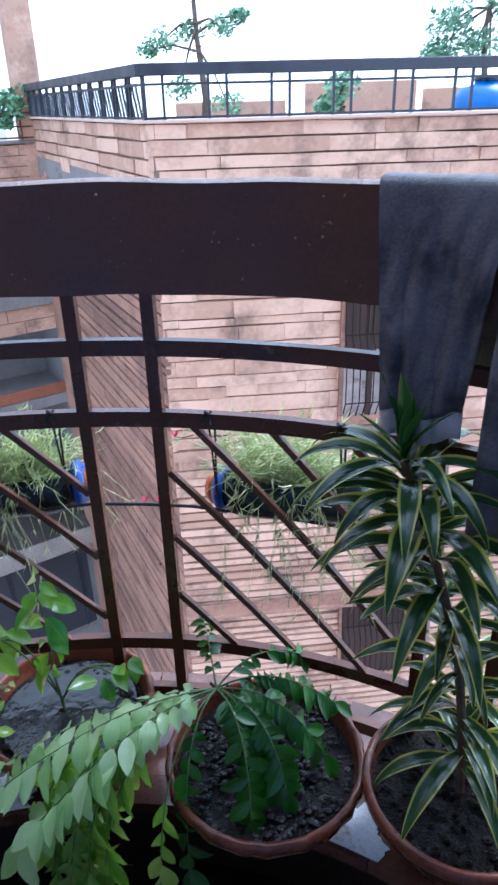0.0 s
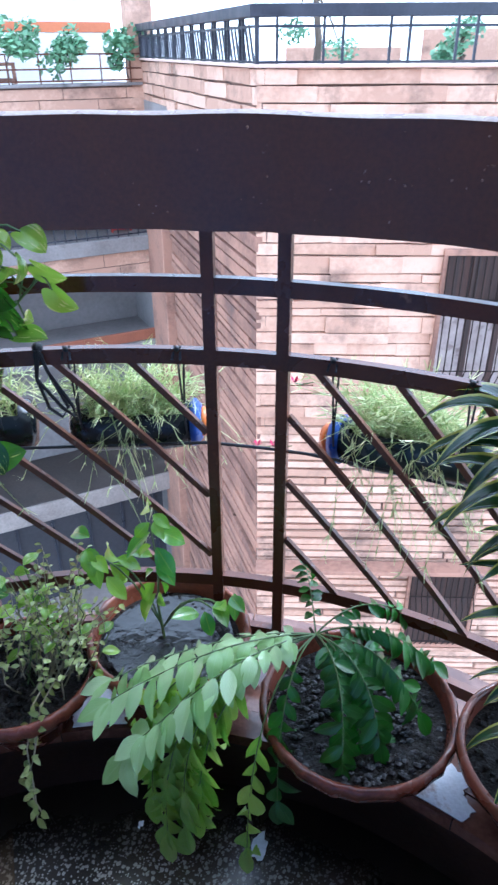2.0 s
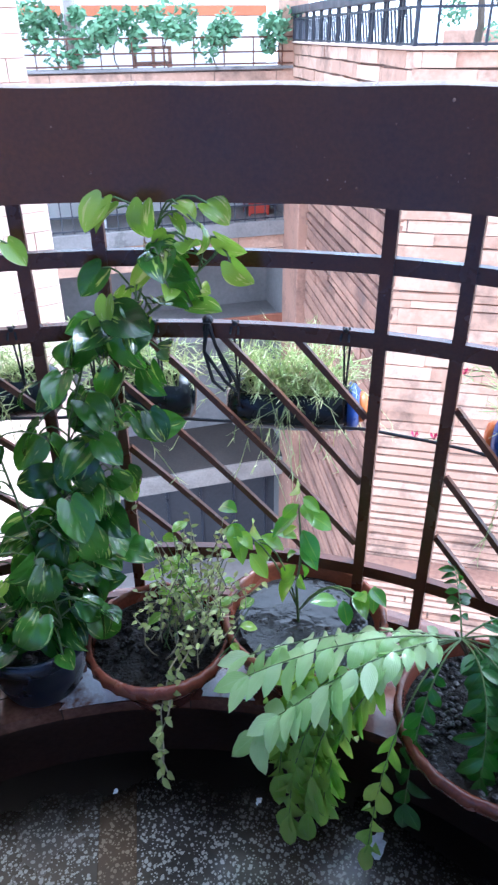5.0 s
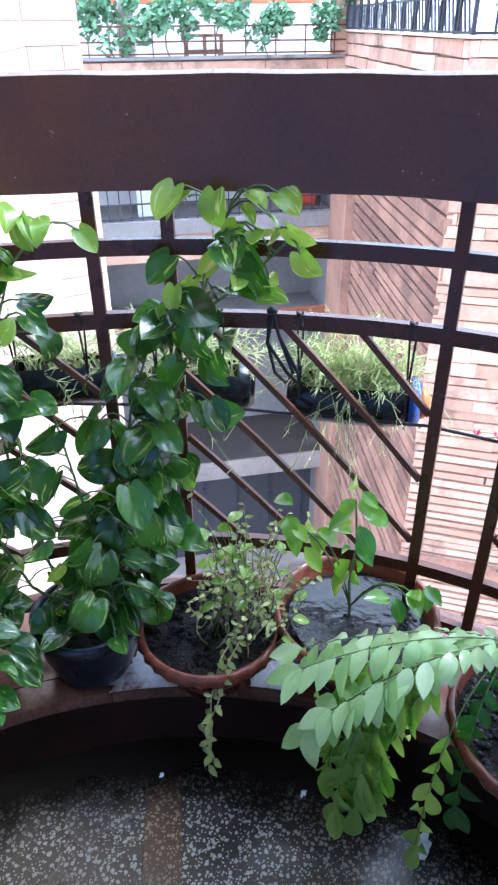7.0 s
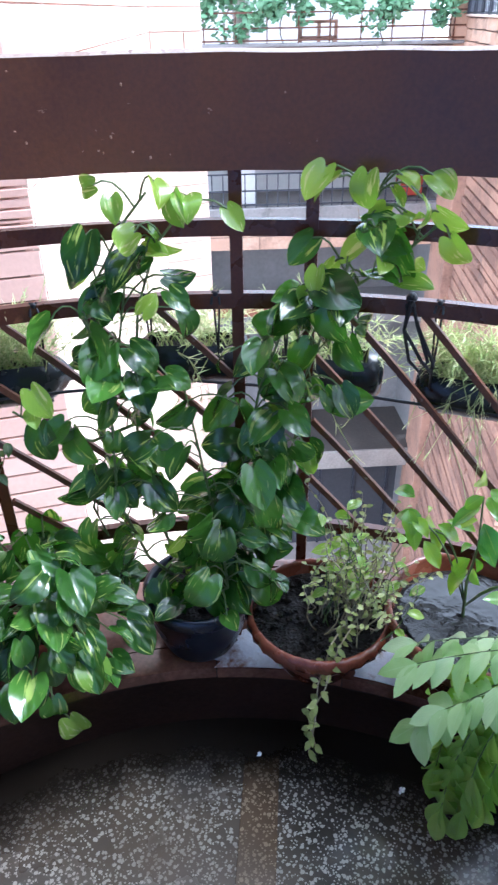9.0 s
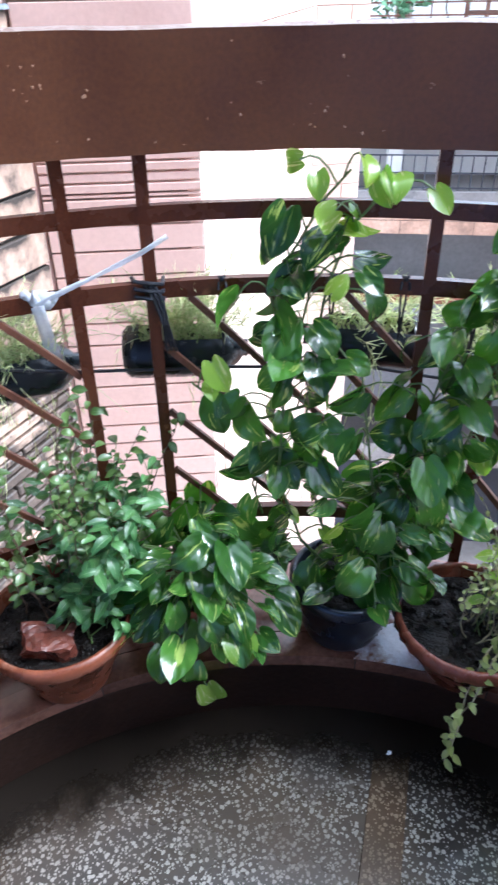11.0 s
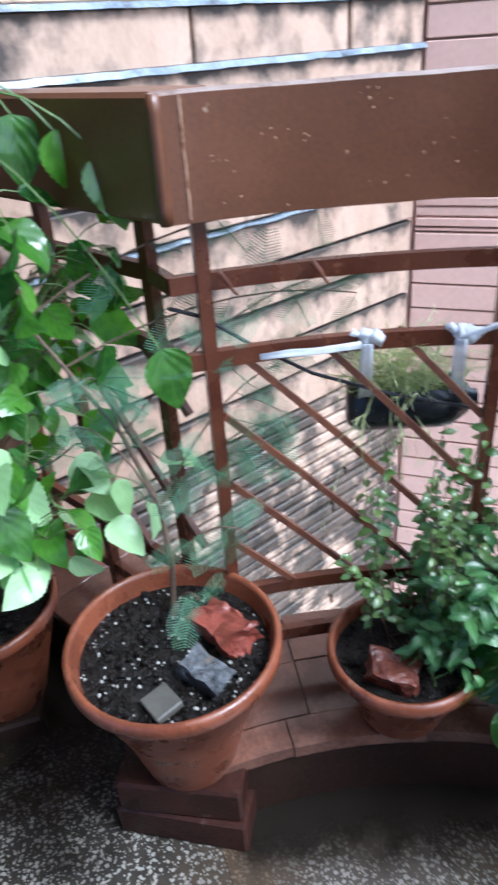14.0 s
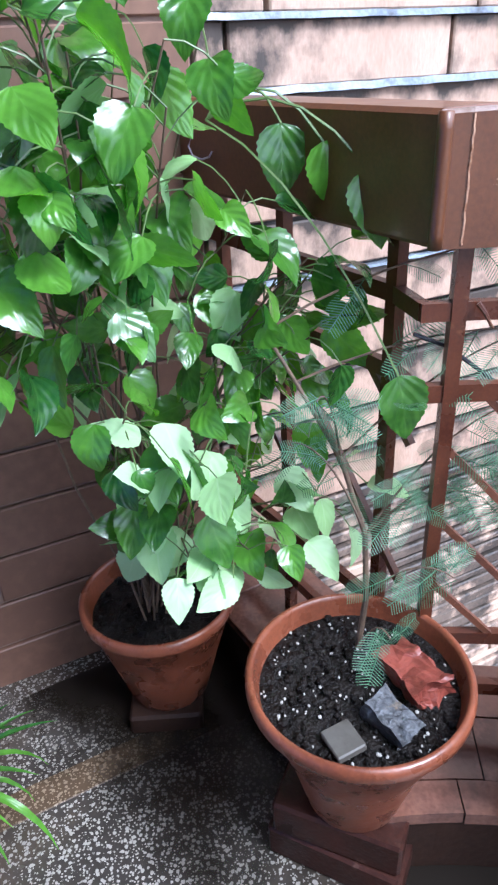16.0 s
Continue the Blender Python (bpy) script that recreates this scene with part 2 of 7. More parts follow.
def mould(m, z0, pitch):
    """Black mould that has run down from each course joint, in drips of uneven length."""
    n, l = m.node_tree.nodes, m.node_tree.links
    p = n["Principled BSDF"]
    col = p.inputs["Base Color"].links[0].from_socket
    geo, sep, mp = n.new("ShaderNodeNewGeometry"), n.new("ShaderNodeSeparateXYZ"), n.new("ShaderNodeMapping")
    l.new(geo.outputs["Position"], sep.inputs[0])
    l.new(geo.outputs["Position"], mp.inputs[0])
    mp.inputs["Scale"].default_value = (3.2, 3.2, 2.6)
    drip, wide = n.new("ShaderNodeTexNoise"), n.new("ShaderNodeTexNoise")
    drip.inputs["Scale"].default_value, drip.inputs["Detail"].default_value, drip.inputs["Roughness"].default_value = 3.2, 7, 0.62
    l.new(mp.outputs[0], drip.inputs["Vector"])
    wide.inputs["Scale"].default_value, wide.inputs["Detail"].default_value = 2.6, 3
    l.new(geo.outputs["Position"], wide.inputs["Vector"])

    def op(kind, a, b, c=None):
        q = n.new("ShaderNodeMath")
        q.operation = kind
        for i, v in enumerate((a, b, c)):
            if v is None:
                continue
            if isinstance(v, (int, float)):
                q.inputs[i].default_value = v
            else:
                l.new(v, q.inputs[i])
        return q.outputs[0]

    f = op("FRACT", op("DIVIDE", op("SUBTRACT", sep.outputs[2], z0), pitch), 0)
    v = op("ADD", op("MULTIPLY", op("POWER", f, 5.0), 0.42), op("ADD", op("MULTIPLY", drip.outputs[0], 1.1), op("MULTIPLY", wide.outputs[0], 0.6)))
    r = n.new("ShaderNodeValToRGB")
    r.color_ramp.elements[0].position, r.color_ramp.elements[1].position = 0.43, 0.56
    l.new(op("MULTIPLY", v, 0.5), r.inputs[0])
    mx = n.new("ShaderNodeMix")
    mx.data_type = "RGBA"
    l.new(op("MULTIPLY", r.outputs[0], 0.93), mx.inputs[0])
    l.new(col, mx.inputs[6])
    mx.inputs[7].default_value = (0.022, 0.02, 0.018, 1)
    l.new(mx.outputs[2], p.inputs["Base Color"])
    return m


mould(M_STONE, 1.213, 0.117)
M_WETLINE = mat("wet_grey_cement", (0.3, 0.35, 0.41), (0.14, 0.165, 0.2), rough=0.15, scale=12, fine=120, bump=0.5, stain=(0.06, 0.06, 0.06), stain_scale=9, stain_at=0.57)
M_JOINT = mat("mouldy_mortar", (0.09, 0.08, 0.07), (0.03, 0.03, 0.028), rough=0.8, scale=12, fine=120, bump=0.7, stain=(0.4, 0.4, 0.42), stain_scale=9, stain_at=0.58)
M_MOSS = mat("mossy_ribbed_plaster", (0.14, 0.105, 0.082), (0.028, 0.025, 0.022), rough=0.6, scale=7, fine=90, bump=0.7, stain=(0.5, 0.36, 0.27), stain_scale=6, stain_at=0.5, stain_soft=0.12)
M_SIDING = mat("dusty_pink_render", (0.76, 0.51, 0.43), (0.64, 0.41, 0.34), rough=0.7, scale=3, fine=60, bump=0.3, rand=0.2)
M_CREAM = mat("cream_stone", (0.7, 0.53, 0.44), (0.6, 0.44, 0.36), rough=0.8, scale=3, fine=50, bump=0.3)
M_BRICK = mat("pink_stone_course", (0.72, 0.48, 0.355), (0.5, 0.305, 0.215), rough=0.85, scale=1.6, fine=14, bump=0.8, depth=0.03, stain=(0.15, 0.1, 0.08), stain_scale=1.3, stain_at=0.52, stain_soft=0.2, rand=0.55)
M_DIAG = mat("diagonal_red_stone", (0.42, 0.235, 0.165), (0.21, 0.115, 0.085), rough=0.85, scale=1.5, fine=12, bump=0.6, depth=0.02, stain=(0.13, 0.095, 0.085), stain_scale=0.8, stain_at=0.6, rand=0.3)
M_GROOVE = mat("shadowed_mortar", (0.3, 0.2, 0.155), (0.15, 0.1, 0.08), rough=0.9, scale=4, fine=30, bump=0.4)
M_CONC = mat("grey_concrete", (0.3, 0.28, 0.27), (0.2, 0.185, 0.18), rough=0.85, scale=1.5, fine=18, bump=0.4, stain=(0.09, 0.085, 0.08), stain_scale=1.3, stain_at=0.6)
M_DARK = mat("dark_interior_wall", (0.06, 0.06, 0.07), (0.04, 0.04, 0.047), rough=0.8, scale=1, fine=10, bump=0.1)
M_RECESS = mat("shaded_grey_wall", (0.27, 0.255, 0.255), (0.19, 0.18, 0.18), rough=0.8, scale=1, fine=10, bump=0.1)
M_WHITE = mat("white_limewash", (0.8, 0.79, 0.77), (0.7, 0.69, 0.68), rough=0.85, scale=1, fine=12, bump=0.2)
M_ORANGE = mat("orange_painted_band", (0.6, 0.2, 0.09), (0.5, 0.16, 0.07), rough=0.7, scale=2, fine=20, bump=0.2)
M_BLACKIRON = mat("black_painted_rail", (0.045, 0.05, 0.068), (0.028, 0.03, 0.042), rough=0.4, scale=3, fine=30, bump=0.2)
M_GROUND = mat("yard_paving", (0.4, 0.36, 0.33), (0.28, 0.25, 0.23), rough=0.7, scale=0.6, fine=6, bump=0.3)
# blue of the unseen ceiling, chosen to cool the fill light
M_CEIL = mat("unseen_ceiling_blue", (0.13, 0.18, 0.28), (0.1, 0.14, 0.23), rough=0.9, scale=2, fine=40, bump=0.2)
# blue of an unseen reflector wall, picked to tint the beam
M_BOUNCE = mat("bounce_wall_blue", (0.25, 0.36, 0.64), (0.2, 0.29, 0.53), rough=0.85, scale=2, fine=40, bump=0.2)
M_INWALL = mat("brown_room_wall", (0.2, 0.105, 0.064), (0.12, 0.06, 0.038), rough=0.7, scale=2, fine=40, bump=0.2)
M_TERRA = mat("terracotta_pot", (0.235, 0.07, 0.032), (0.12, 0.036, 0.019), rough=0.3, scale=16, fine=160, bump=0.3, depth=0.002, rvar=0.15, stain=(0.3, 0.15, 0.1), stain_scale=13, stain_at=0.6, rand=0.15)
M_TERRADARK = mat("wet_terracotta_pot", (0.19, 0.052, 0.028), (0.08, 0.024, 0.015), rough=0.22, scale=14, fine=150, bump=0.35, depth=0.003, rvar=0.15, stain=(0.28, 0.15, 0.11), stain_scale=16, stain_at=0.62, rand=0.15)
M_BLACKPLASTIC = mat("black_plastic", (0.008, 0.014, 0.028), (0.006, 0.009, 0.017), rough=0.3, scale=10, fine=90, bump=0.08)
M_SOIL = mat("wet_soil", (0.014, 0.0105, 0.0085), (0.004, 0.003, 0.0026), spec=0.22, rough=0.36, scale=38, fine=220, bump=1.0, depth=0.012, stain=(0.2, 0.18, 0.16), stain_scale=75, stain_at=0.74, stain_soft=0.03)
# wet concrete with the recess's shadow put into its dark colour
M_SHADESLAB = mat("shaded_wet_concrete", (0.085, 0.072, 0.065), (0.045, 0.038, 0.035), rough=0.6, scale=1.5, fine=18, bump=0.3)
M_SLABGREY = mat("stained_slab", (0.36, 0.32, 0.29), (0.22, 0.19, 0.175), rough=0.8, scale=1.5, fine=18, bump=0.4)
M_RAILBROWN = mat("brown_painted_band", (0.3, 0.11, 0.06), (0.2, 0.07, 0.04), rough=0.6, scale=2, fine=20, bump=0.2)
M_BRICKRED = mat("fired_brick", (0.3, 0.07, 0.045), (0.13, 0.03, 0.02), rough=0.45, scale=22, fine=120, bump=0.7, depth=0.005, stain=(0.42, 0.24, 0.2), stain_scale=26, stain_at=0.66)
M_BRICKDAMP = mat("damp_brick", (0.17, 0.048, 0.03), (0.07, 0.022, 0.015), rough=0.3, scale=22, fine=120, bump=0.7, depth=0.005, stain=(0.26, 0.15, 0.12), stain_scale=26, stain_at=0.66)
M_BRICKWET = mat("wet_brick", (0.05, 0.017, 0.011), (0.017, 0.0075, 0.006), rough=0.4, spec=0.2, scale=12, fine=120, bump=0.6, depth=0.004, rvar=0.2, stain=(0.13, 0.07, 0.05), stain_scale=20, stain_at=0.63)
M_CLOTH = mat("grey_damp_cloth", (0.205, 0.195, 0.205), (0.078, 0.074, 0.086), rough=0.75, scale=11, fine=300, bump=0.5, depth=0.003, stain=(0.045, 0.043, 0.055), stain_scale=13, stain_at=0.5, stain_soft=0.16)
M_HEM = mat("pale_cloth_hem", (0.66, 0.59, 0.58), (0.46, 0.4, 0.4), rough=0.8, scale=20, fine=300, bump=0.5, depth=0.002)
M_SHUTTER = mat("brown_window_curtain", (0.075, 0.04, 0.032), (0.025, 0.015, 0.013), rough=0.7, scale=5, fine=30, bump=0.3, stretch=(3, 3, 0.15))


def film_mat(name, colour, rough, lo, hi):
    """A thin muddy wet sheet, dark reflection and shade in its colour, thinning out unevenly to nothing along its inner
    edge (uv v = 0).
    """
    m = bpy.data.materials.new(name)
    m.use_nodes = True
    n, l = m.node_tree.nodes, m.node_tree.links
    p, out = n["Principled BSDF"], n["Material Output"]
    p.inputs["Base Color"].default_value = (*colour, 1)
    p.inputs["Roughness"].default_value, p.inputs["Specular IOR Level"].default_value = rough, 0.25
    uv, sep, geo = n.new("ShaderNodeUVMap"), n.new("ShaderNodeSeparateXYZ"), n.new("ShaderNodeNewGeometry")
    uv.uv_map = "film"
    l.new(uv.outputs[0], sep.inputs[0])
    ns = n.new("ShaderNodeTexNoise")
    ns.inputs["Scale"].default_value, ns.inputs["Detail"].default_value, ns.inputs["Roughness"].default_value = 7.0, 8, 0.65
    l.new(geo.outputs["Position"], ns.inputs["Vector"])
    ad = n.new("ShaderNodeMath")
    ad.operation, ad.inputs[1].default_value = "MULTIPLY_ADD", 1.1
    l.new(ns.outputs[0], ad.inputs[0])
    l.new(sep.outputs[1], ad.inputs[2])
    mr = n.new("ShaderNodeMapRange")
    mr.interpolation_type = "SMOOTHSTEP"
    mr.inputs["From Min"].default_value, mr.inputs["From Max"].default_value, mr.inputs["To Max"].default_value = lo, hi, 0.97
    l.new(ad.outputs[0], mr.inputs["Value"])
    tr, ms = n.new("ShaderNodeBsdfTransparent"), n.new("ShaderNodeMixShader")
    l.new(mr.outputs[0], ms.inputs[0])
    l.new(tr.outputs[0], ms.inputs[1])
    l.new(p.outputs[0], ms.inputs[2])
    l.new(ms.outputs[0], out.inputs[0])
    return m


M_SHADEFILM = film_mat("wet_shade_film", (0.012, 0.009, 0.0065), 0.3, 0.62, 1.3)
M_WATER = mat("puddle_water", (0.02, 0.02, 0.02), (0.01, 0.01, 0.01), rough=0.05, spec=0.5, scale=22, fine=45, bump=0.6, depth=0.009, rvar=0.03)

# ---- helpers for meshes ----
CX, CY, R, FLOOR = -0.143, -0.151, 1.044, 0.055


def on_arc(deg, r, z):
    a = radians(deg)
    return Vector((CX + r * math.cos(a), CY + r * math.sin(a), z))


def mesh_object(name, bm, material, parent=None, label="", smooth=False):
    me = bpy.data.meshes.new(name)
    bm.normal_update()
    bm.to_mesh(me)
    bm.free()
    for m in material if isinstance(material, (list, tuple)) else (material,):
        me.materials.append(m)
    if smooth:
        me.polygons.foreach_set("use_smooth", [True] * len(me.polygons))
    ob = new(name, me)
    if parent:
        ob.parent = parent
    if label:
        tagged(ob, label)
    return ob


def part(name, bm, material, parent, label="", smooth=False):
    return mesh_object(name, bm, material, parent, label, smooth)


def share(name, me, parent, m):
    ob = new(name, me)
    ob.parent = parent
    ob.matrix_basis = m
    return ob


def thing(name, label, category, at=(0, 0, 0), group="", kind=""):
    e = new(name)
    e.empty_display_size = 0.05
    e.location = at
    return tagged(e, label, category, group, kind)


def box(bm, a, b, bevel=0.0, m=None):
    """A box between two corners, its edges eased by bevel, placed by the matrix m."""
    c = (Vector(a) + Vector(b)) / 2
    s = Vector(b) - Vector(a)
    r = bmesh.ops.create_cube(bm, size=1, matrix=Matrix.Translation(c) @ Matrix.Diagonal((*[abs(v) for v in s], 1)))
    vs = r["verts"]
    if bevel:
        es = list({e for v in vs for e in v.link_edges})
        r2 = bmesh.ops.bevel(bm, geom=es, offset=bevel, segments=1, affect="EDGES")
        vs = list({v for f in r2["faces"] for v in f.verts} | {v for v in vs if v.is_valid})
    if m is not None:
        bmesh.ops.transform(bm, matrix=m, verts=vs)
    return vs


def bar(bm, p, q, w, h=None, up=(0, 0, 1)):
    """A square bar from p to q, w wide and h high."""
    p, q, h = Vector(p), Vector(q), h or w
    d = (q - p).normalized()
    s = d.cross(Vector(up))
    s = s.normalized() if s.length > 1e-4 else Vector((1, 0, 0))
    u = s.cross(d)
    vs = [bm.verts.new(c + s * (i * w / 2) + u * (j * h / 2)) for c in (p, q) for i, j in ((-1, -1), (1, -1), (1, 1), (-1, 1))]
    for f in ((0, 1, 2, 3), (7, 6, 5, 4), (0, 4, 5, 1), (1, 5, 6, 2), (2, 6, 7, 3), (3, 7, 4, 0)):
        bm.faces.new([vs[i] for i in f])
    bmesh.ops.recalc_face_normals(bm, faces=bm.faces)


def arc_band(bm, a0, a1, r0, r1, z0, z1, step=2.0, cap=True, mats=(0, 0)):
    """A bent beam of rectangular section between two bearings about the bay's centre. mats: sides, top."""
    n = max(1, int(abs(a1 - a0) / step))
    rings = []
    for i in range(n + 1):
        a = a0 + (a1 - a0) * i / n
        rings.append([bm.verts.new(on_arc(a, r, z)) for r, z in ((r0, z0), (r1, z0), (r1, z1), (r0, z1))])
    for u, v in zip(rings, rings[1:]):
        for k in range(4):
            f = bm.faces.new((u[k], u[(k + 1) % 4], v[(k + 1) % 4], v[k]))
            f.material_index = mats[1] if k == 2 else mats[0]
    if cap:
        bm.faces.new(rings[0])
        bm.faces.new(rings[-1][::-1])
    bmesh.ops.recalc_face_normals(bm, faces=bm.faces)


def tube(bm, pts, rad, seg=6, taper=None):
    """A round stem along pts; rad at its start, taper at its end."""
    pts = [Vector(p) for p in pts]
    n = len(pts)
    last, ref = None, Vector((0.3, 0.2, 1)).normalized()
    for i, p in enumerate(pts):
        d = (pts[min(i + 1, n - 1)] - pts[max(i - 1, 0)])
        d = d.normalized() if d.length > 1e-7 else Vector((0, 0, 1))
        s = d.cross(ref)
        if s.length < 0.05:
            s = d.cross(Vector((1, 0, 0)))
        s.normalize()
        u = s.cross(d)
        r = rad if taper is None else rad + (taper - rad) * i / max(n - 1, 1)
        ring = [bm.verts.new(p + (s * math.cos(2 * math.pi * k / seg) + u * math.sin(2 * math.pi * k / seg)) * r) for k in range(seg)]
        if last:
            for k in range(seg):
                bm.faces.new((last[k], last[(k + 1) % seg], ring[(k + 1) % seg], ring[k]))
        else:
            bm.faces.new(ring[::-1])
        last = ring
    bm.faces.new(last)


def lathe(bm, prof, seg=40, at=(0, 0, 0), wave=None):
    """Turns a profile of (radius, height) about z. wave: (rows, count, depth) notches those rows."""
    rings = []
    for j, (r, z) in enumerate(prof):
        ring = []
        for k in range(seg):
            a = 2 * math.pi * k / seg
            rr = r
            if wave and j in wave[0]:
                rr += wave[2] * math.cos(a * wave[1])
            ring.append(bm.verts.new((at[0] + rr * math.cos(a), at[1] + rr * math.sin(a), at[2] + z)))
        rings.append(ring)
    for u, v in zip(rings, rings[1:]):
        for k in range(seg):
            bm.faces.new((u[k], u[(k + 1) % seg], v[(k + 1) % seg], v[k]))
    bm.faces.new(rings[0][::-1])
    bm.faces.new(rings[-1])
    bmesh.ops.recalc_face_normals(bm, faces=bm.faces)


def plan_matrix(p, q, z=0.0):
    """x runs along the wall from p to q, y into the wall, z up."""
    d = (Vector((*q, 0)) - Vector((*p, 0)))
    ln = d.length
    d.normalize()
    return Matrix(((d.x, -d.y, 0, p[0]), (d.y, d.x, 0, p[1]), (0, 0, 1, z), (0, 0, 0, 1))), ln


# ---- the balcony: floor, ledge, beam, ceiling, walls ----
floor = tagged(new("floor"), "wet grey terrazzo balcony floor with stained divider strips", "floor", kind="structure")


def floor_sector(name, a0, a1, material, r0=0.0, r1=1.2, z1=FLOOR, off=0.0):
    bm = bmesh.new()
    n = max(2, int((a1 - a0) / 3))
    lo, hi = [], []
    pts = [on_arc(a0 + (a1 - a0) * i / n, r1, 0) for i in range(n + 1)]
    cen = on_arc((a0 + a1) / 2, off, 0)
    for z, out in ((z1 - 0.12, lo), (z1, hi)):
        out.extend(bm.verts.new((p.x, p.y, z)) for p in [cen] + pts)
    bm.faces.new(hi)
    bm.faces.new(lo[::-1])
    k = len(hi)
    for i in range(k):
        bm.faces.new((lo[i], lo[(i + 1) % k], hi[(i + 1) % k], hi[i]))
    bmesh.ops.recalc_face_normals(bm, faces=bm.faces)
    return part(name, bm, material, floor)


def strip(deg, width, r1):
    bm = bmesh.new()
    m = Matrix.Translation((CX, CY, 0)) @ Matrix.Rotation(radians(deg), 4, "Z")
    box(bm, (0.05, -width / 2, FLOOR - 0.1), (r1, width / 2, FLOOR + 0.002), 0.0012, m)
    part("divider_strip", bm, M_STRIP, floor, "tan stained terrazzo strip")


for a in (4, 64, 124, 184, 244, 304):
    floor_sector("terrazzo_slab", a + 0.25, a + 59.75, M_TERRAZZO, r1=1.25 if 0 < a < 180 else 1.95 if a == 184 else 3.2, off=0.006)
for a in (4, 64, 124, 184, 244, 304):
    strip(a - 0.6, 0.066, 1.0 if 0 < a < 180 else 3.0)

bm = bmesh.new()
ms_, ln_ = plan_matrix((-1.168, -0.880), (-1.327, -0.547))
box(bm, (-0.5, -0.033, FLOOR - 0.1), (ln_ + 0.6, 0.033, FLOOR + 0.0025), 0.0012, ms_)
part("divider_strip", bm, M_STRIP, floor, "tan stained terrazzo strip")

ledge = tagged(new("ledge"), "low curved planting ledge with terracotta tiles on red cement", "ledge", kind="structure")
bm = bmesh.new()
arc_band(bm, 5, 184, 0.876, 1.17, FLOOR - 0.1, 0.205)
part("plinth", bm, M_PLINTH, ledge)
for r0, r1, step, z1 in ((0.868, 0.926, 15.4, 0.215), (0.929, 1.05, 9.8, 0.2145), (1.053, 1.175, 9.8, 0.213)):
    a = 6.0
    while a < 183:
        bm = bmesh.new()
        arc_band(bm, a + 0.08, min(a + step - 0.08, 184), r0 + random.uniform(-0.002, 0.002), r1, 0.19, z1 + random.uniform(-0.001, 0.001), step=2.5)
        part("ledge_tile", bm, M_TILE, ledge)
        a += step

R0 = on_arc(180.9, 1.018, 0)        # corner where the bay meets the short straight run
R1 = R0 + Vector((-0.866, -0.5, 0)) * 0.62
ret = (R1 - R0).normalized()
rout = Vector((-0.5, 0.866, 0))

bm = bmesh.new()
mr = Matrix(((ret.x, rout.x, 0, R0.x), (ret.y, rout.y, 0, R0.y), (0, 0, 1, 0), (0, 0, 0, 1)))
box(bm, (-0.02, -0.075, FLOOR - 0.1), (0.62, 0.15, 0.204), 0.004, mr)
part("plinth", bm, M_PLINTH, ledge)
for k in range(4):
    bm = bmesh.new()
    box(bm, (-0.03 + k * 0.165, -0.082, 0.19), (0.132 + k * 0.165, 0.155, 0.2135), 0.002, mr)
    part("ledge_tile", bm, M_TILE, ledge)

beam = tagged(new("parapet_beam"), "curved brown painted concrete parapet beam with weathered top", "parapet", kind="structure")
bm = bmesh.new()
n = 120
prof = ((1.018, 1.066), (1.115, 1.066), (1.115, 1.199), (1.108, 1.205), (1.026, 1.2135), (1.018, 1.209))
rings = []
for i in range(n + 1):
    a = 4 + (180.9 - 4) * i / n
    ring = []
    for r, z in prof:
        w = noise.noise(Vector((a * 0.21, r * 9, z * 7))) * 0.0026
        ring.append(bm.verts.new(on_arc(a, r + w, z + w * 0.8)))
    rings.append(ring)
for u, v in zip(rings, rings[1:]):
    for k in range(6):
        f = bm.faces.new((u[k], u[(k + 1) % 6], v[(k + 1) % 6], v[k]))
        f.material_index = 1 if k in (2, 3, 4) else 0
        f.smooth = True
bm.faces.new(rings[0])
bm.faces.new(rings[-1][::-1])
for u, v in zip(rings, rings[1:]):
    for k in (0, 1, 2, 5):
        bm.edges.get((u[k], v[k])).smooth = False
bmesh.ops.recalc_face_normals(bm, faces=bm.faces)
part("curved_beam", bm, (M_BEAM, M_BEAMTOP), beam, smooth=False)
bm = bmesh.new()
m = Matrix(((ret.x, rout.x, 0, R0.x), (ret.y, rout.y, 0, R0.y), (0, 0, 1, 0), (0, 0, 0, 1)))
box(bm, (0.0, 0.0, 1.066), (0.64, 0.1, 1.2135), 0.006, m)
for f in bm.faces:
    if f.normal.z > 0.9:
        f.material_index = 1
part("straight_beam", bm, (M_BEAM, M_BEAMTOP), beam)

# worn rounded corner where the two runs of the beam meet, and a ridge of flaked paint beside it
bm = bmesh.new()
tube(bm, [R0 + Vector((0.0005, 0.003, 1.0665 + 0.145 * k / 8)) + Vector((noise.noise(Vector((k, 1, 0))), noise.noise(Vector((k, 2, 0))), 0)) * 0.0015 for k in range(9)], 0.0085, 14)
part("corner_roll", bm, M_BEAM, beam, smooth=True)
bm = bmesh.new()
tube(bm, [on_arc(179.0 + 0.12 * noise.noise(Vector((k * 0.7, 5, 0))), 1.0178, 1.07 + 0.138 * k / 24) for k in range(25)], 0.002, 5)
part("paint_ridge", bm, M_BLISTER, beam)
bm = bmesh.new()
rng = random.Random(71)
for _ in range(64):
    a0, z0 = 178 - 120 * rng.random() ** 1.7, rng.uniform(1.075, 1.2)
    for _ in range(rng.choice((1, 1, 1, 2, 4))):
        s = rng.uniform(0.0007, 0.002)
        q = on_arc(a0 + rng.gauss(0, 0.7), 1.018, z0 + rng.gauss(0, 0.006))
        bmesh.ops.create_icosphere(bm, subdivisions=1, radius=s, matrix=Matrix.Translation(q) @ Matrix.Diagonal((1, 1, rng.uniform(0.6, 1.5), 1)))
tagged(part("paint_blister", bm, M_BLISTER, beam), kind="stuff")

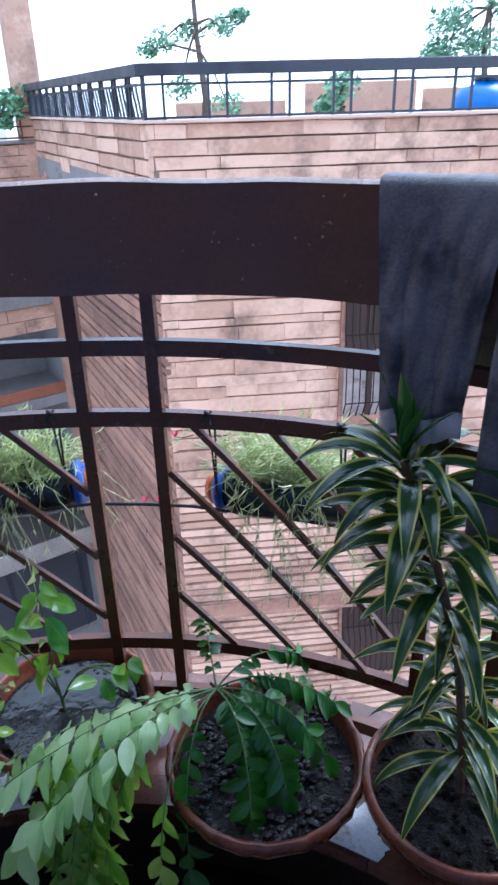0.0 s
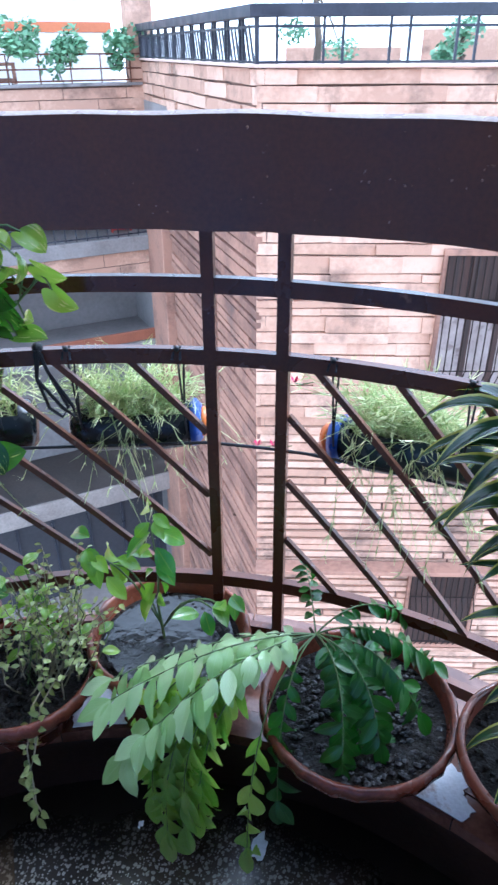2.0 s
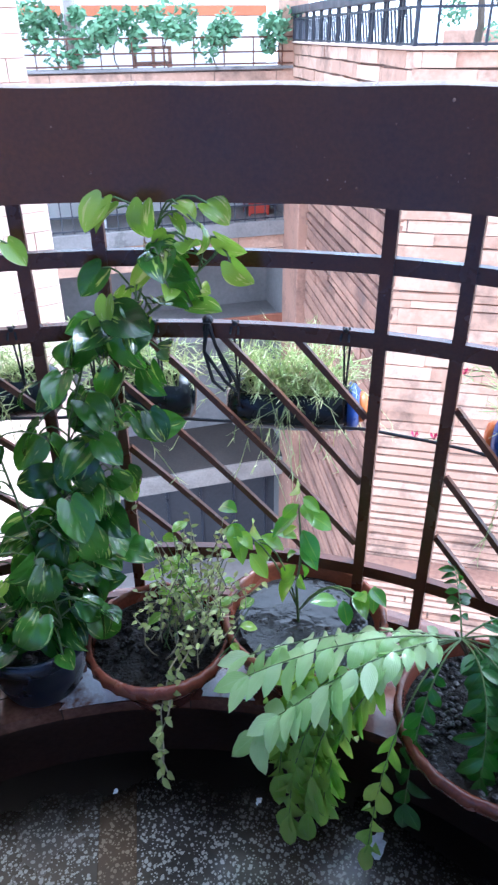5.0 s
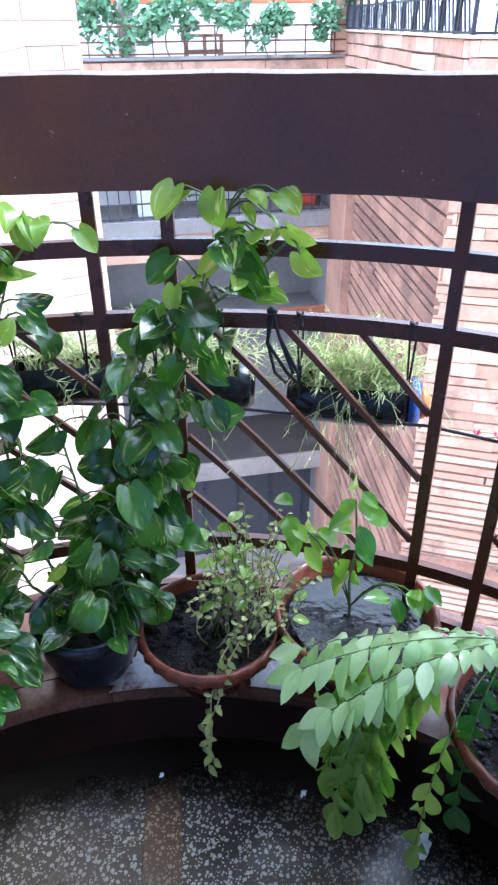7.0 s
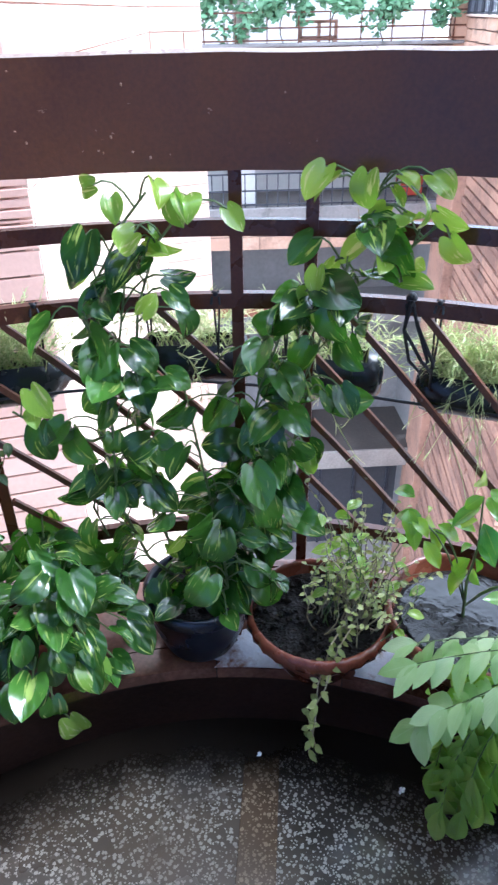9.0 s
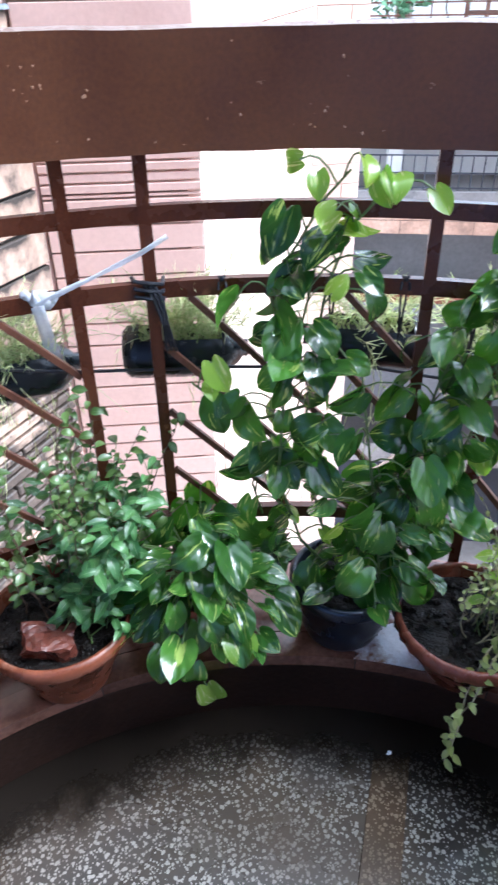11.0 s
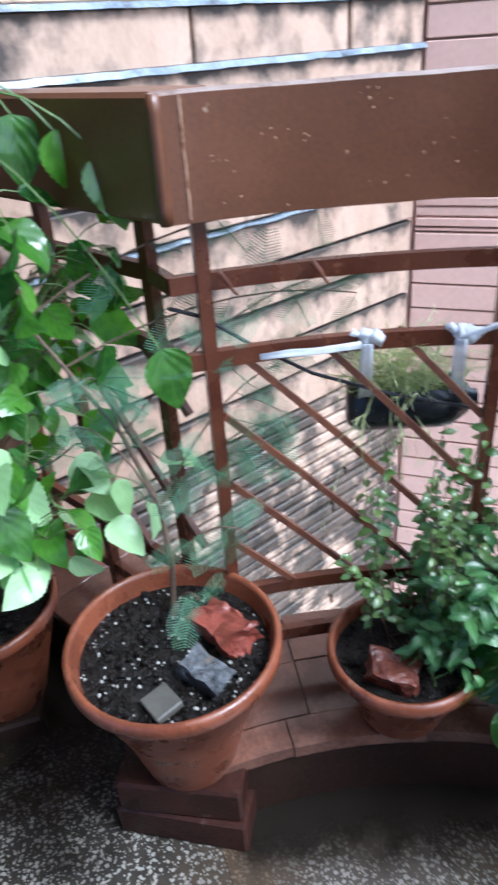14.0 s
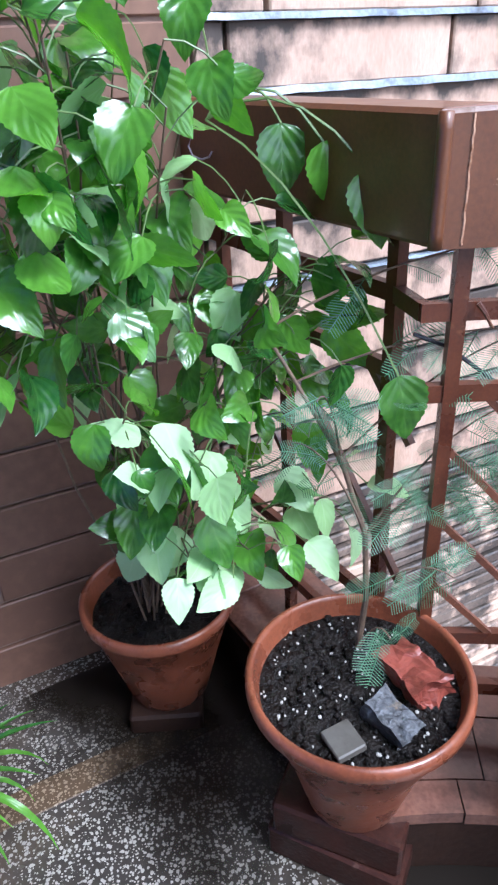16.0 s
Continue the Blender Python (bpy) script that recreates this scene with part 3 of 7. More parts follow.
# muddy wet film along the ledge foot; plinth reflection and shade are its dark colour
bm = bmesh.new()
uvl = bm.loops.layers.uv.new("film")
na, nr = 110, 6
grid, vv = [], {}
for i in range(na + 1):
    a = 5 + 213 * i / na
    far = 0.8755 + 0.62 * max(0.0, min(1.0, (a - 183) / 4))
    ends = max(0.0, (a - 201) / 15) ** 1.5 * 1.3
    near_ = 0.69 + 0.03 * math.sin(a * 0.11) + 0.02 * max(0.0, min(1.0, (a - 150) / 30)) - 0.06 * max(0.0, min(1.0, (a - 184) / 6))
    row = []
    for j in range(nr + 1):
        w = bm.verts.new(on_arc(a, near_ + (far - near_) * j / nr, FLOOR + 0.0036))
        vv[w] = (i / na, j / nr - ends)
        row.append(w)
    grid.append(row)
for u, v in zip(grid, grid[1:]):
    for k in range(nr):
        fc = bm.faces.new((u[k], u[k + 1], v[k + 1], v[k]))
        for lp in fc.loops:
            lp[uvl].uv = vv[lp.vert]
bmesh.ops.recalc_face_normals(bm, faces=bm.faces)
tagged(mesh_object("wet_shade", bm, M_SHADEFILM), "muddy wet film along the ledge foot with dark reflection and shade painted in", "water", kind="structure")

# ---- iron grill of the bay ----
railing = tagged(new("balcony_railing"), "brown enamelled iron grill with paired posts and slanting bars", "railing", kind="structure")
PAIRS = (34.85, 64.2, 93.55, 122.9, 152.2, 181.4)
for c in PAIRS:
    for d in (-3.1, 3.1):
        if c > 180 and d > 0:
            continue
        bm = bmesh.new()
        rad = Vector((math.cos(radians(c + d)), math.sin(radians(c + d)), 0))
        bar(bm, on_arc(c + d, R, 0.2), on_arc(c + d, R, 1.07), 0.019, 0.02, up=rad)
        part("post", bm, M_GRILL, railing)
for z, h in ((0.983, 0.02), (0.87, 0.021), (0.424, 0.02), (0.305, 0.022)):
    bm = bmesh.new()
    arc_band(bm, 20, 180.9, R - 0.0075, R + 0.0075, z - h * 0.6, z + h * 0.6, step=1.5)
    part("rail", bm, M_GRILL, railing)
DIAG = (0.535, 0.655, 0.778, 0.905, 1.035, 1.16, 1.285)
for c0, c1 in zip(PAIRS, PAIRS[1:]):
    start, end = c1 - 3.1 - 0.6, c0 + 3.1 + 0.6
    length = radians(start - end) * R
    for z0 in DIAG:
        s0 = max(0.0, (z0 - 0.862) / 1.06)
        s1 = min(length, (z0 - 0.432) / 1.06)
        if s1 - s0 < 0.03:
            continue
        bm = bmesh.new()
        k = 5
        pts = [on_arc(start - math.degrees((s0 + (s1 - s0) * i / k) / R), R - 0.002, z0 - 1.06 * (s0 + (s1 - s0) * i / k)) for i in range(k + 1)]
        for p, q in zip(pts, pts[1:]):
            bar(bm, p, q, 0.009, 0.010)
        part("slanting_bar", bm, M_RUST, railing)
for s in (0.1, 0.36, 0.56):
    bm = bmesh.new()
    p = R0 + ret * s + rout * 0.045
    bar(bm, (p.x, p.y, 0.06), (p.x, p.y, 1.07), 0.019, 0.02, up=ret)
    part("post", bm, M_GRILL, railing)
for z in (0.983, 0.87, 0.424, 0.305):
    bm = bmesh.new()
    p, q, c0 = R0 + ret * 0.1 + rout * 0.045, R0 + ret * 0.62 + rout * 0.045, on_arc(180.6, R, 0)
    bar(bm, (p.x, p.y, z), (q.x, q.y, z), 0.015, 0.024)
    bar(bm, (c0.x, c0.y, z), (p.x, p.y, z), 0.015, 0.0236)
    part("rail", bm, M_GRILL, railing)
for z0 in (0.655, 0.9, 1.16):
    s0, s1 = max(0.1, 0.08 + (z0 - 0.862) / 1.06), min(0.45, 0.08 + (z0 - 0.432) / 1.06)
    bm = bmesh.new()
    p, q = R0 + ret * (0.5 - s0) + rout * 0.045, R0 + ret * (0.5 - s1) + rout * 0.045
    bar(bm, (p.x, p.y, z0 - 1.06 * (s0 - 0.08)), (q.x, q.y, z0 - 1.06 * (s1 - 0.08)), 0.011, 0.012)
    part("slanting_bar", bm, M_RUST, railing)

# ---- unseen ceiling and walls, added to block sky and tint reflections ----
# slab overhead and wall above it, out of view, cut the sky from behind
bm = bmesh.new()
box(bm, (-1.9, -3.2, 2.6), (3.2, -0.25, 2.75))
box(bm, (-1.9, -0.37, 2.751), (3.2, -0.25, 8.0))
mesh_object("ceiling", bm, M_CEIL)
tagged(bpy.data.objects["ceiling"], "unseen blue-grey ceiling slab and upper wall added to block sky", "ceiling", kind="structure")
# wall out of view, added to bounce cool light onto beam and posts
bm = bmesh.new()
box(bm, (-1.24, -1.6, -0.1), (3.2, -1.45, 2.6))
tagged(mesh_object("wall_bounce", bm, M_BOUNCE), "unseen blue wall added behind the balcony to bounce cool light", "wall", kind="structure")
# side wall out of view, added so the beam's left end reflects dark brown
bm = bmesh.new()
box(bm, (1.6, -1.448, -0.1), (1.75, 0.35, 2.6))
tagged(mesh_object("wall_side_unseen", bm, M_INWALL), "unseen brown side wall added to darken the beam's reflection", "wall", kind="structure")


# ---- coursed walls round the well ----
def coursed_wall(name, label, p, q, z0, z1, pitch, block, joint, material, gap_mat, near=None, depth=0.03, seed=1, thick=0.25, jitter=0.3, rowvar=0.0, long_below=None, upright=1.0, ragged=0.0):
    """A wall from p to q in plan, faced with blocks proud of a recessed backing. near: (x0, x1, z0, z1) in which blocks are parts."""
    rng = random.Random(seed)
    m, ln = plan_matrix(p, q)
    wall = tagged(new(name), label, "wall", kind="structure")
    bm = bmesh.new()
    box(bm, (0, depth, z0), (ln, thick, z1), 0, m)
    part("backing", bm, gap_mat, wall)
    vj = joint * upright
    rest = bmesh.new()
    z, row = z0, 0
    cache = {}
    while z < z1 - 1e-4:
        h = min(pitch * rng.uniform(1 - rowvar, 1 + rowvar), z1 - z)
        x = -rng.uniform(0, block)
        while x < ln:
            w = block * rng.uniform(1 - jitter, 1 + jitter) * (8.0 if long_below and z < long_below else 1.0)
            a, b = max(x, 0.0), min(x + w, ln)
            if b - a > joint * 3:
                pr = rng.uniform(0, depth * (0.5 if ragged else 0.35))
                if ragged:
                    # rough-split stone: each corner wanders, long stones get a break on the way
                    k = max(1, min(5, int((b - a) / 0.5)))
                    st = bmesh.new()
                    rings = []
                    for i in range(k + 1):
                        x0 = a + vj / 2 + (b - a - vj) * i / k
                        lo_, hi_ = z + joint / 2 + rng.uniform(-0.4, 1) * ragged, z + h - joint / 2 - rng.uniform(-0.4, 1) * ragged
                        y0 = pr + rng.uniform(-0.5, 0.5) * ragged
                        rings.append([st.verts.new(m @ Vector(t)) for t in ((x0, y0, lo_), (x0, y0 + rng.uniform(-0.4, 0.4) * ragged, hi_), (x0, depth + 0.012, hi_), (x0, depth + 0.012, lo_))])
                    for r0, r1 in zip(rings, rings[1:]):
                        for i in range(4):
                            st.faces.new((r0[i], r0[(i + 1) % 4], r1[(i + 1) % 4], r1[i]))
                    st.faces.new(rings[0][::-1])
                    st.faces.new(rings[-1])
                    bmesh.ops.recalc_face_normals(st, faces=st.faces)
                    part("stone", st, material, wall)
                    x += w
                    continue
                if near and a < near[1] and b > near[0] and z + h > near[2] and z < near[3]:
                    bm = bmesh.new()
                    box(bm, (a + vj / 2, pr, z + joint / 2), (b - vj / 2, depth + 0.012, z + h - joint / 2), min(joint * 0.35, 0.006), m)
                    part("stone", bm, material, wall)
                else:
                    e = joint / 2
                    c = [(a + vj / 2, pr, z + e), (b - vj / 2, pr, z + e), (b - vj / 2, pr, z + h - e), (a + vj / 2, pr, z + h - e)]
                    back = [(u, depth + 0.01, w_) for u, _, w_ in c]
                    vs = [rest.verts.new(m @ Vector(t)) for t in c + back]
                    for f in ((0, 1, 2, 3), (0, 4, 5, 1), (1, 5, 6, 2), (2, 6, 7, 3), (3, 7, 4, 0)):
                        rest.faces.new([vs[i] for i in f])
            x += w
        z += h
        row += 1
    if len(rest.verts):
        bmesh.ops.recalc_face_normals(rest, faces=rest.faces)
        tagged(part("stone_courses", rest, material, wall), kind="stuff")
    else:
        rest.free()
    return wall


E1, E2, E3, E4 = (-2.25, 0.80), (-1.95, 1.20), (-4.32, 4.20), (-4.11, 4.56)
T0, T1, T2 = (-2.19, 8.83), (-6.24, 15.1), (-15.0, 7.5)
WS = (-1.04, -1.945)
P = 0.117
# course joints fall at 1.213 m and every 0.117 m from it
WM = (WS[0] + (E1[0] - WS[0]) * 0.548, WS[1] + (E1[1] - WS[1]) * 0.548)   # where the straight railing meets the wall
wall_stone = coursed_wall("wall_stone", "peach stone wall with black mould in its joints", WM, E1, 1.213 - 8 * P, 1.213 + 22 * P, P, 0.4, 0.010, M_STONE, M_JOINT, near=(0, 3.0, 0.27, 1.7), depth=0.022, seed=4, long_below=1.15)
coursed_wall("wall_stone_lower", "ribbed mossy base of the stone wall", WM, E1, 1.213 - 8 * P - 2.2, 1.213 - 8 * P, 0.044, 2.0, 0.012, M_MOSS, M_JOINT, near=(0, 3, -1.95, 0.3), depth=0.03, seed=5, rowvar=0.3)
coursed_wall("wall_inside", "brown coursed stone wall at the balcony end", WS, WM, 1.213 - 10 * P, 1.213 + 15 * P, P, 0.62, 0.008, M_INWALL, M_GROOVE, near=(0.7, 3.0, 0.0, 1.6), depth=0.012, seed=15)
wall_siding = coursed_wall("wall_siding", "dusty pink wall with horizontal board grooves", E1, E2, -2.2, 0.72, 0.083, 3.0, 0.007, M_SIDING, M_GROOVE, near=(0, 1, -1.5, 0.72), depth=0.012, seed=6)
coursed_wall("wall_siding_band", "band of narrow rough courses on the pink wall", E1, E2, 0.72, 1.06, 0.031, 3.0, 0.007, M_SIDING, M_CREAM, near=(0, 1, 0.72, 1.06), depth=0.02, seed=7)
coursed_wall("wall_siding_upper", "upper pink wall with horizontal board grooves", E1, E2, 1.06, 4.4, 0.083, 3.0, 0.007, M_SIDING, M_GROOVE, near=(0, 1, 1.06, 2.0), depth=0.012, seed=8)
wall_cream = coursed_wall("wall_cream", "cream stone wall with fine horizontal joints", E2, E3, -12, 4.5, 0.16, 1.6, 0.006, M_CREAM, M_SIDING, near=(0, 4, -4.2, 2.4), depth=0.02, seed=9)
wall_cream_end = coursed_wall("wall_cream_end", "end face of the cream stone wall", E3, E4, -12, 4.5, 0.16, 1.6, 0.006, M_CREAM, M_SIDING, near=(0, 4, -12, 4.5), depth=0.02, seed=10)
for zz, hh, pr in ((1.207, 0.013, 0.012), (1.207 + P, 0.011, 0.008), (1.207 - 3 * P, 0.006, 0.004)):
    m, ln = plan_matrix(WM, E1)
    bm = bmesh.new()
    k = 60
    rows_ = []
    for i in range(k + 1):
        w_ = 0.003 * noise.noise(Vector((i * 0.4, zz * 9, 0)))
        rows_.append([bm.verts.new(m @ Vector((ln * i / k, y_, z_ + w_))) for y_, z_ in ((-pr + w_, zz), (0.022, zz), (0.022, zz + hh), (-pr * 0.5 + w_, zz + hh))])
    for u, v in zip(rows_, rows_[1:]):
        for q in range(4):
            bm.faces.new((u[q], u[(q + 1) % 4], v[(q + 1) % 4], v[q]))
    bmesh.ops.recalc_face_normals(bm, faces=bm.faces)
    part("wet_joint_lip", bm, M_WETLINE, wall_stone, "wet blue-grey cement lip in a joint")
bm = bmesh.new()
m, ln = plan_matrix(WM, E1)
box(bm, (ln - 0.012, 0.016, -1.9), (ln + 0.2, 0.3, 4.2), 0, m)
tagged(mesh_object("wall_corner_filler", bm, M_SIDING), "pink render in the corner of the light well", "wall", kind="structure")
bm = bmesh.new()
m, ln = plan_matrix(E1, E2)
box(bm, (0, 0.03, -13), (ln, 0.25, -2.2), 0, m)
m, ln = plan_matrix(WS, E1)
box(bm, (0, 0.03, -13), (ln, 0.25, -1.92), 0, m)
tagged(mesh_object("wall_well_foot", bm, M_SIDING), "pink rendered foot of the light well walls", "wall", kind="structure")

# ground of the yard
bm = bmesh.new()
box(bm, (-400, -400, -13.4), (400, 400, -13.0))
tagged(mesh_object("ground", bm, M_GROUND), "pale paved yard far below the balcony", "ground", kind="structure")

# ---- the terraced house across the yard ----
FRONT = (T0[0] + 9 * math.cos(radians(13)), T0[1] + 9 * math.sin(radians(13)))
coursed_wall("wall_terrace_front", "pink stone terrace wall of the house opposite, streaked black", T0, FRONT, -4.2, 1.08, 0.19, 1.0, 0.014, M_BRICK, M_GROOVE, near=(0, 9, -4.2, 1.1), depth=0.1, seed=11, rowvar=0.42, jitter=0.8, upright=0.3, ragged=0.012)
coursed_wall("wall_terrace_lower", "finely ribbed lower wall of the house opposite", T0, FRONT, -13, -4.2, 0.15, 6.0, 0.04, M_BRICK, M_GROOVE, near=(0, 9, -12, -4), depth=0.07, seed=12, rowvar=0.12, ragged=0.012)
coursed_wall("wall_terrace_side", "pink stone side wall of the house opposite", T1, T0, -0.4, 1.08, 0.24, 0.9, 0.02, M_BRICK, M_GROOVE, near=(0, 9, -1, 2), depth=0.07, seed=13, rowvar=0.3, upright=0.5, ragged=0.018)
coursed_wall("wall_ribbed_side", "dark red ribbed side wall of the house opposite", (T0[0] + (T1[0] - T0[0]) * 0.76, T0[1] + (T1[1] - T0[1]) * 0.76), T0, -13, -0.4, 0.2, 9.0, 0.045, M_DIAG, M_GROOVE, near=(0, 9, -13, 0), depth=0.14, seed=14, rowvar=0.35)
bm = bmesh.new()
m, ln = plan_matrix(T1, T0)
box(bm, (0, -0.15, -13), (1.75, 0.2, -0.4), 0.02, m)
tagged(mesh_object("wall_pier", bm, M_DIAG), "plain brown pier beside the ribbed wall", "wall", kind="structure")

bm = bmesh.new()
box(bm, (-0.5, -0.25, -0.4), (0.0, 0.3, 6.0), 0.02, m)
tagged(mesh_object("wall_corner_pier", bm, M_BRICK), "pink stone pier at the corner of the terrace", "pier", kind="structure")

# terrace floor behind its parapet
bm = bmesh.new()
tf = [T0, FRONT, (FRONT[0] - 2.0, FRONT[1] + 9), (T1[0] + 3, T1[1] + 3), T1]
lo, hi = ([bm.verts.new((x, y, z)) for x, y in tf] for z in (0.0, 0.35))
bm.faces.new(hi)
bm.faces.new(lo[::-1])
for i in range(5):
    bm.faces.new((lo[i], lo[(i + 1) % 5], hi[(i + 1) % 5], hi[i]))
bmesh.ops.recalc_face_normals(bm, faces=bm.faces)
tagged(mesh_object("terrace_deck", bm, M_CONC), "wet grey concrete roof terrace", "terrace", kind="structure")


def iron_fence(name, label, p, q, z0, z1, dense):
    """A terrace fence: heavy top beam, paired uprights, thin rails, and slanting slats where dense."""
    m, ln = plan_matrix(p, q)
    f = tagged(new(name), label, "fence", kind="structure")
    bm = bmesh.new()
    box(bm, (-0.05, -0.07, z1 - 0.13), (ln, 0.09, z1), 0.008, m)
    part("top_beam", bm, M_BLACKIRON, f)
    for z in (z0 + 0.06, z1 - 0.22):
        bm = bmesh.new()
        box(bm, (0, -0.012, z - 0.014), (ln, 0.014, z + 0.014), 0, m)
        part("rail", bm, M_BLACKIRON, f)
    x = 0.02
    while x < ln:
        for d in (0, 0.22 if not dense else 0.13):
            if x + d < ln:
                bm = bmesh.new()
                box(bm, (x + d - 0.016, -0.016, z0), (x + d + 0.016, 0.016, z1 - 0.1), 0, m)
                part("upright", bm, M_BLACKIRON, f)
        x += 0.76 if not dense else 0.62
    if dense:
        x = 0.0
        while x < ln - 0.3:
            bm = bmesh.new()
            bar(bm, m @ Vector((x, 0.03, z1 - 0.2)), m @ Vector((x + 0.17, 0.03, z0 + 0.07)), 0.022, 0.03)
            part("slat", bm, M_BLACKIRON, f)
            x += 0.145
    return f


iron_fence("fence_front", "black iron terrace fence with a heavy top beam", T0, FRONT, 1.08, 1.72, False)
iron_fence("fence_side", "black iron fence with close slanting slats", T1, T0, 1.08, 1.72, True)

# white coping under the fences
bm = bmesh.new()
for p, q in ((T0, FRONT), (T1, T0)):
    m, ln = plan_matrix(p, q)
    box(bm, (-0.03, -0.04, 1.082), (ln, 0.3, 1.12), 0.005, m)
tagged(mesh_object("coping", bm, M_CREAM), "pale wet coping along the terrace wall", "coping", kind="structure")

# window with a bowed grille on the front wall, and one lower down
mf, _ = plan_matrix(T0, FRONT)


M_ROD = mat("dull_dark_iron", (0.03, 0.022, 0.02), (0.018, 0.014, 0.013), rough=0.85, spec=0.2, scale=9, fine=120, bump=0.2)
M_SASH = mat("pale_dusty_sash", (0.42, 0.36, 0.34), (0.25, 0.2, 0.19), rough=0.6, scale=5, fine=60, bump=0.2, stain=(0.16, 0.12, 0.11), stain_scale=4, stain_at=0.55)


def barred_window(x0, x1, z0, z1, label, sash=0.0):
    w = thing("barred_window", label, "window")
    bm = bmesh.new()
    box(bm, (x0, -0.03, z0), (x1, 0.06, z1), 0, mf)
    part("opening", bm, M_SHUTTER, w)
    for a, b, c, d in ((x0 - 0.06, x1 + 0.06, z1, z1 + 0.08), (x0 - 0.06, x1 + 0.06, z0 - 0.08, z0), (x0 - 0.06, x0, z0, z1), (x1, x1 + 0.06, z0, z1)):
        bm = bmesh.new()
        box(bm, (a, -0.06, c), (b, 0.02, d), 0.005, mf)
        part("frame", bm, M_DIAG, w)
    h = z1 - z0
    if sash:
        # pale lower sashes between dark stiles
        xs = [x0 + (x1 - x0) * f for f in (0.0, 0.28, 0.36, 0.62, 0.7, 1.0)]
        for a, b in zip(xs[::2], xs[1::2]):
            bm = bmesh.new()
            box(bm, (a, -0.045, z0), (b, -0.032, z0 + h * sash), 0.003, mf)
            part("sash", bm, M_SASH, w, "pale dusty sash")
        for x in (xs[1], xs[3]):
            bm = bmesh.new()
            box(bm, (x, -0.055, z0), (x + (x1 - x0) * 0.08, -0.031, z1), 0.004, mf)
            part("stile", bm, M_SHUTTER, w, "dark wooden stile")
    x = x0
    while x < x1 + 0.01:
        bm = bmesh.new()
        k = [(x, -0.065, z1), (x, -0.08, z0 + h * 0.68), (x, -0.22, z0 + h * 0.58), (x, -0.24, z0 + h * 0.15), (x, -0.065, z0)]
        tube(bm, [mf @ Vector(p) for p in k], 0.010, 5)
        part("grille_rod", bm, M_ROD, w)
        x += 0.1
    for z, y in ((z0 + h * 0.68, -0.08), (z0 + h * 0.15, -0.24)):
        bm = bmesh.new()
        tube(bm, [mf @ Vector((x0, y, z)), mf @ Vector((x1, y, z))], 0.010, 5)
        part("grille_rod", bm, M_ROD, w)


barred_window(2.55, 3.75, -2.95, -1.1, "brown window with pale sashes behind a bowed iron grille", sash=0.55)
barred_window(2.7, 3.8, -8.2, -6.5, "dark window with an iron grille low on the wall")
bm = bmesh.new()
box(bm, (0, -0.3, -6.4), (6, 0.0, -6.32), 0.01, mf)
tagged(mesh_object("sunshade_slab", bm, M_DIAG), "brown stone sunshade over the lower window", "sunshade", kind="structure")

# ---- house with balconies beyond the yard ----
mg, lg = plan_matrix(T2, T1)


def gx(s):
    return lg - s


def far_box(name, s0, s1, y0, y1, z0, z1, material, label, category, kind="structure"):
    bm = bmesh.new()
    box(bm, (gx(s1), y0, z0), (gx(s0), y1, z1), 0.01, mg)
    return tagged(mesh_object(name, bm, material), label, category, kind=kind)


def far_wall(name, label, z0, z1, material, pitch, seed):
    a, b = mg @ Vector((0, 0, 0)), mg @ Vector((lg, 0, 0))
    coursed_wall(name, label, (a.x, a.y), (b.x, b.y), z0, z1, pitch, 1.5, 0.02, material, M_GROOVE, depth=0.03, seed=seed)


far_wall("wall_vine_parapet", "pink stone parapet below the vine terrace", -1.5, 0.62, M_BRICK, 0.21, 21)
far_box("vine_terrace_deck", 0, 11, 0.25, 3.0, 0.2, 0.4, M_CONC, "grey deck of the vine terrace", "terrace")
far_box("parapet_cap", 0, 11, -0.05, 0.3, 0.622, 0.68, M_CONC, "grey cap of the vine terrace parapet", "coping")
far_box("wall_white", -0.2, 11, 2.6, 2.85, 0.4, 1.62, M_WHITE, "white limewashed wall behind the vines", "wall")
far_box("wall_band", -0.2, 11, 2.58, 2.86, 1.62, 1.82, M_ORANGE, "orange band along the white wall", "wall")
far_box("wall_white_upper", -0.2, 11, 2.6, 2.85, 1.82, 5.2, M_WHITE, "white limewashed upper wall", "wall")
far_box("balcony_back", 0, 11, 1.6, 1.8, -2.5, -0.2, M_WHITE, "white back wall of the lower balcony", "wall")
far_box("balcony_ceiling", 0, 11, 0.2, 1.8, -1.55, -1.4, M_CONC, "grey underside of the upper terrace", "ceiling")
far_box("balcony_slab", 0, 11, -0.1, 1.7, -2.78, -2.45, M_CONC, "grey concrete slab of the lower balcony", "slab")
far_wall("wall_peach_band", "peach rendered band under the lower balcony", -3.4, -2.79, M_BRICK, 0.3, 22)
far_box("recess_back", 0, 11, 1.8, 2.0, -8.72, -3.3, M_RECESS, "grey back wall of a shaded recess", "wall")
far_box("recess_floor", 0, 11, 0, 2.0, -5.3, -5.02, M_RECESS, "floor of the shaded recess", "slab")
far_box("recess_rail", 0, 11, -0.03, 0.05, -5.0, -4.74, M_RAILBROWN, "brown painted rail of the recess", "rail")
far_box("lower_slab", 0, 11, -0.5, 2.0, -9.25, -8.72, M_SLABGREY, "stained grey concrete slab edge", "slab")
# thin sheet on the slab top carrying the recess's shadow
far_box("lower_floor", 0, 11, -0.44, 1.79, -8.716, -8.7, M_SHADESLAB, "wet floor behind the slab edge, recess shadow in its colour", "slab")
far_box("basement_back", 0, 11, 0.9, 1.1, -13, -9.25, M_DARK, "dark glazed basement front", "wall")
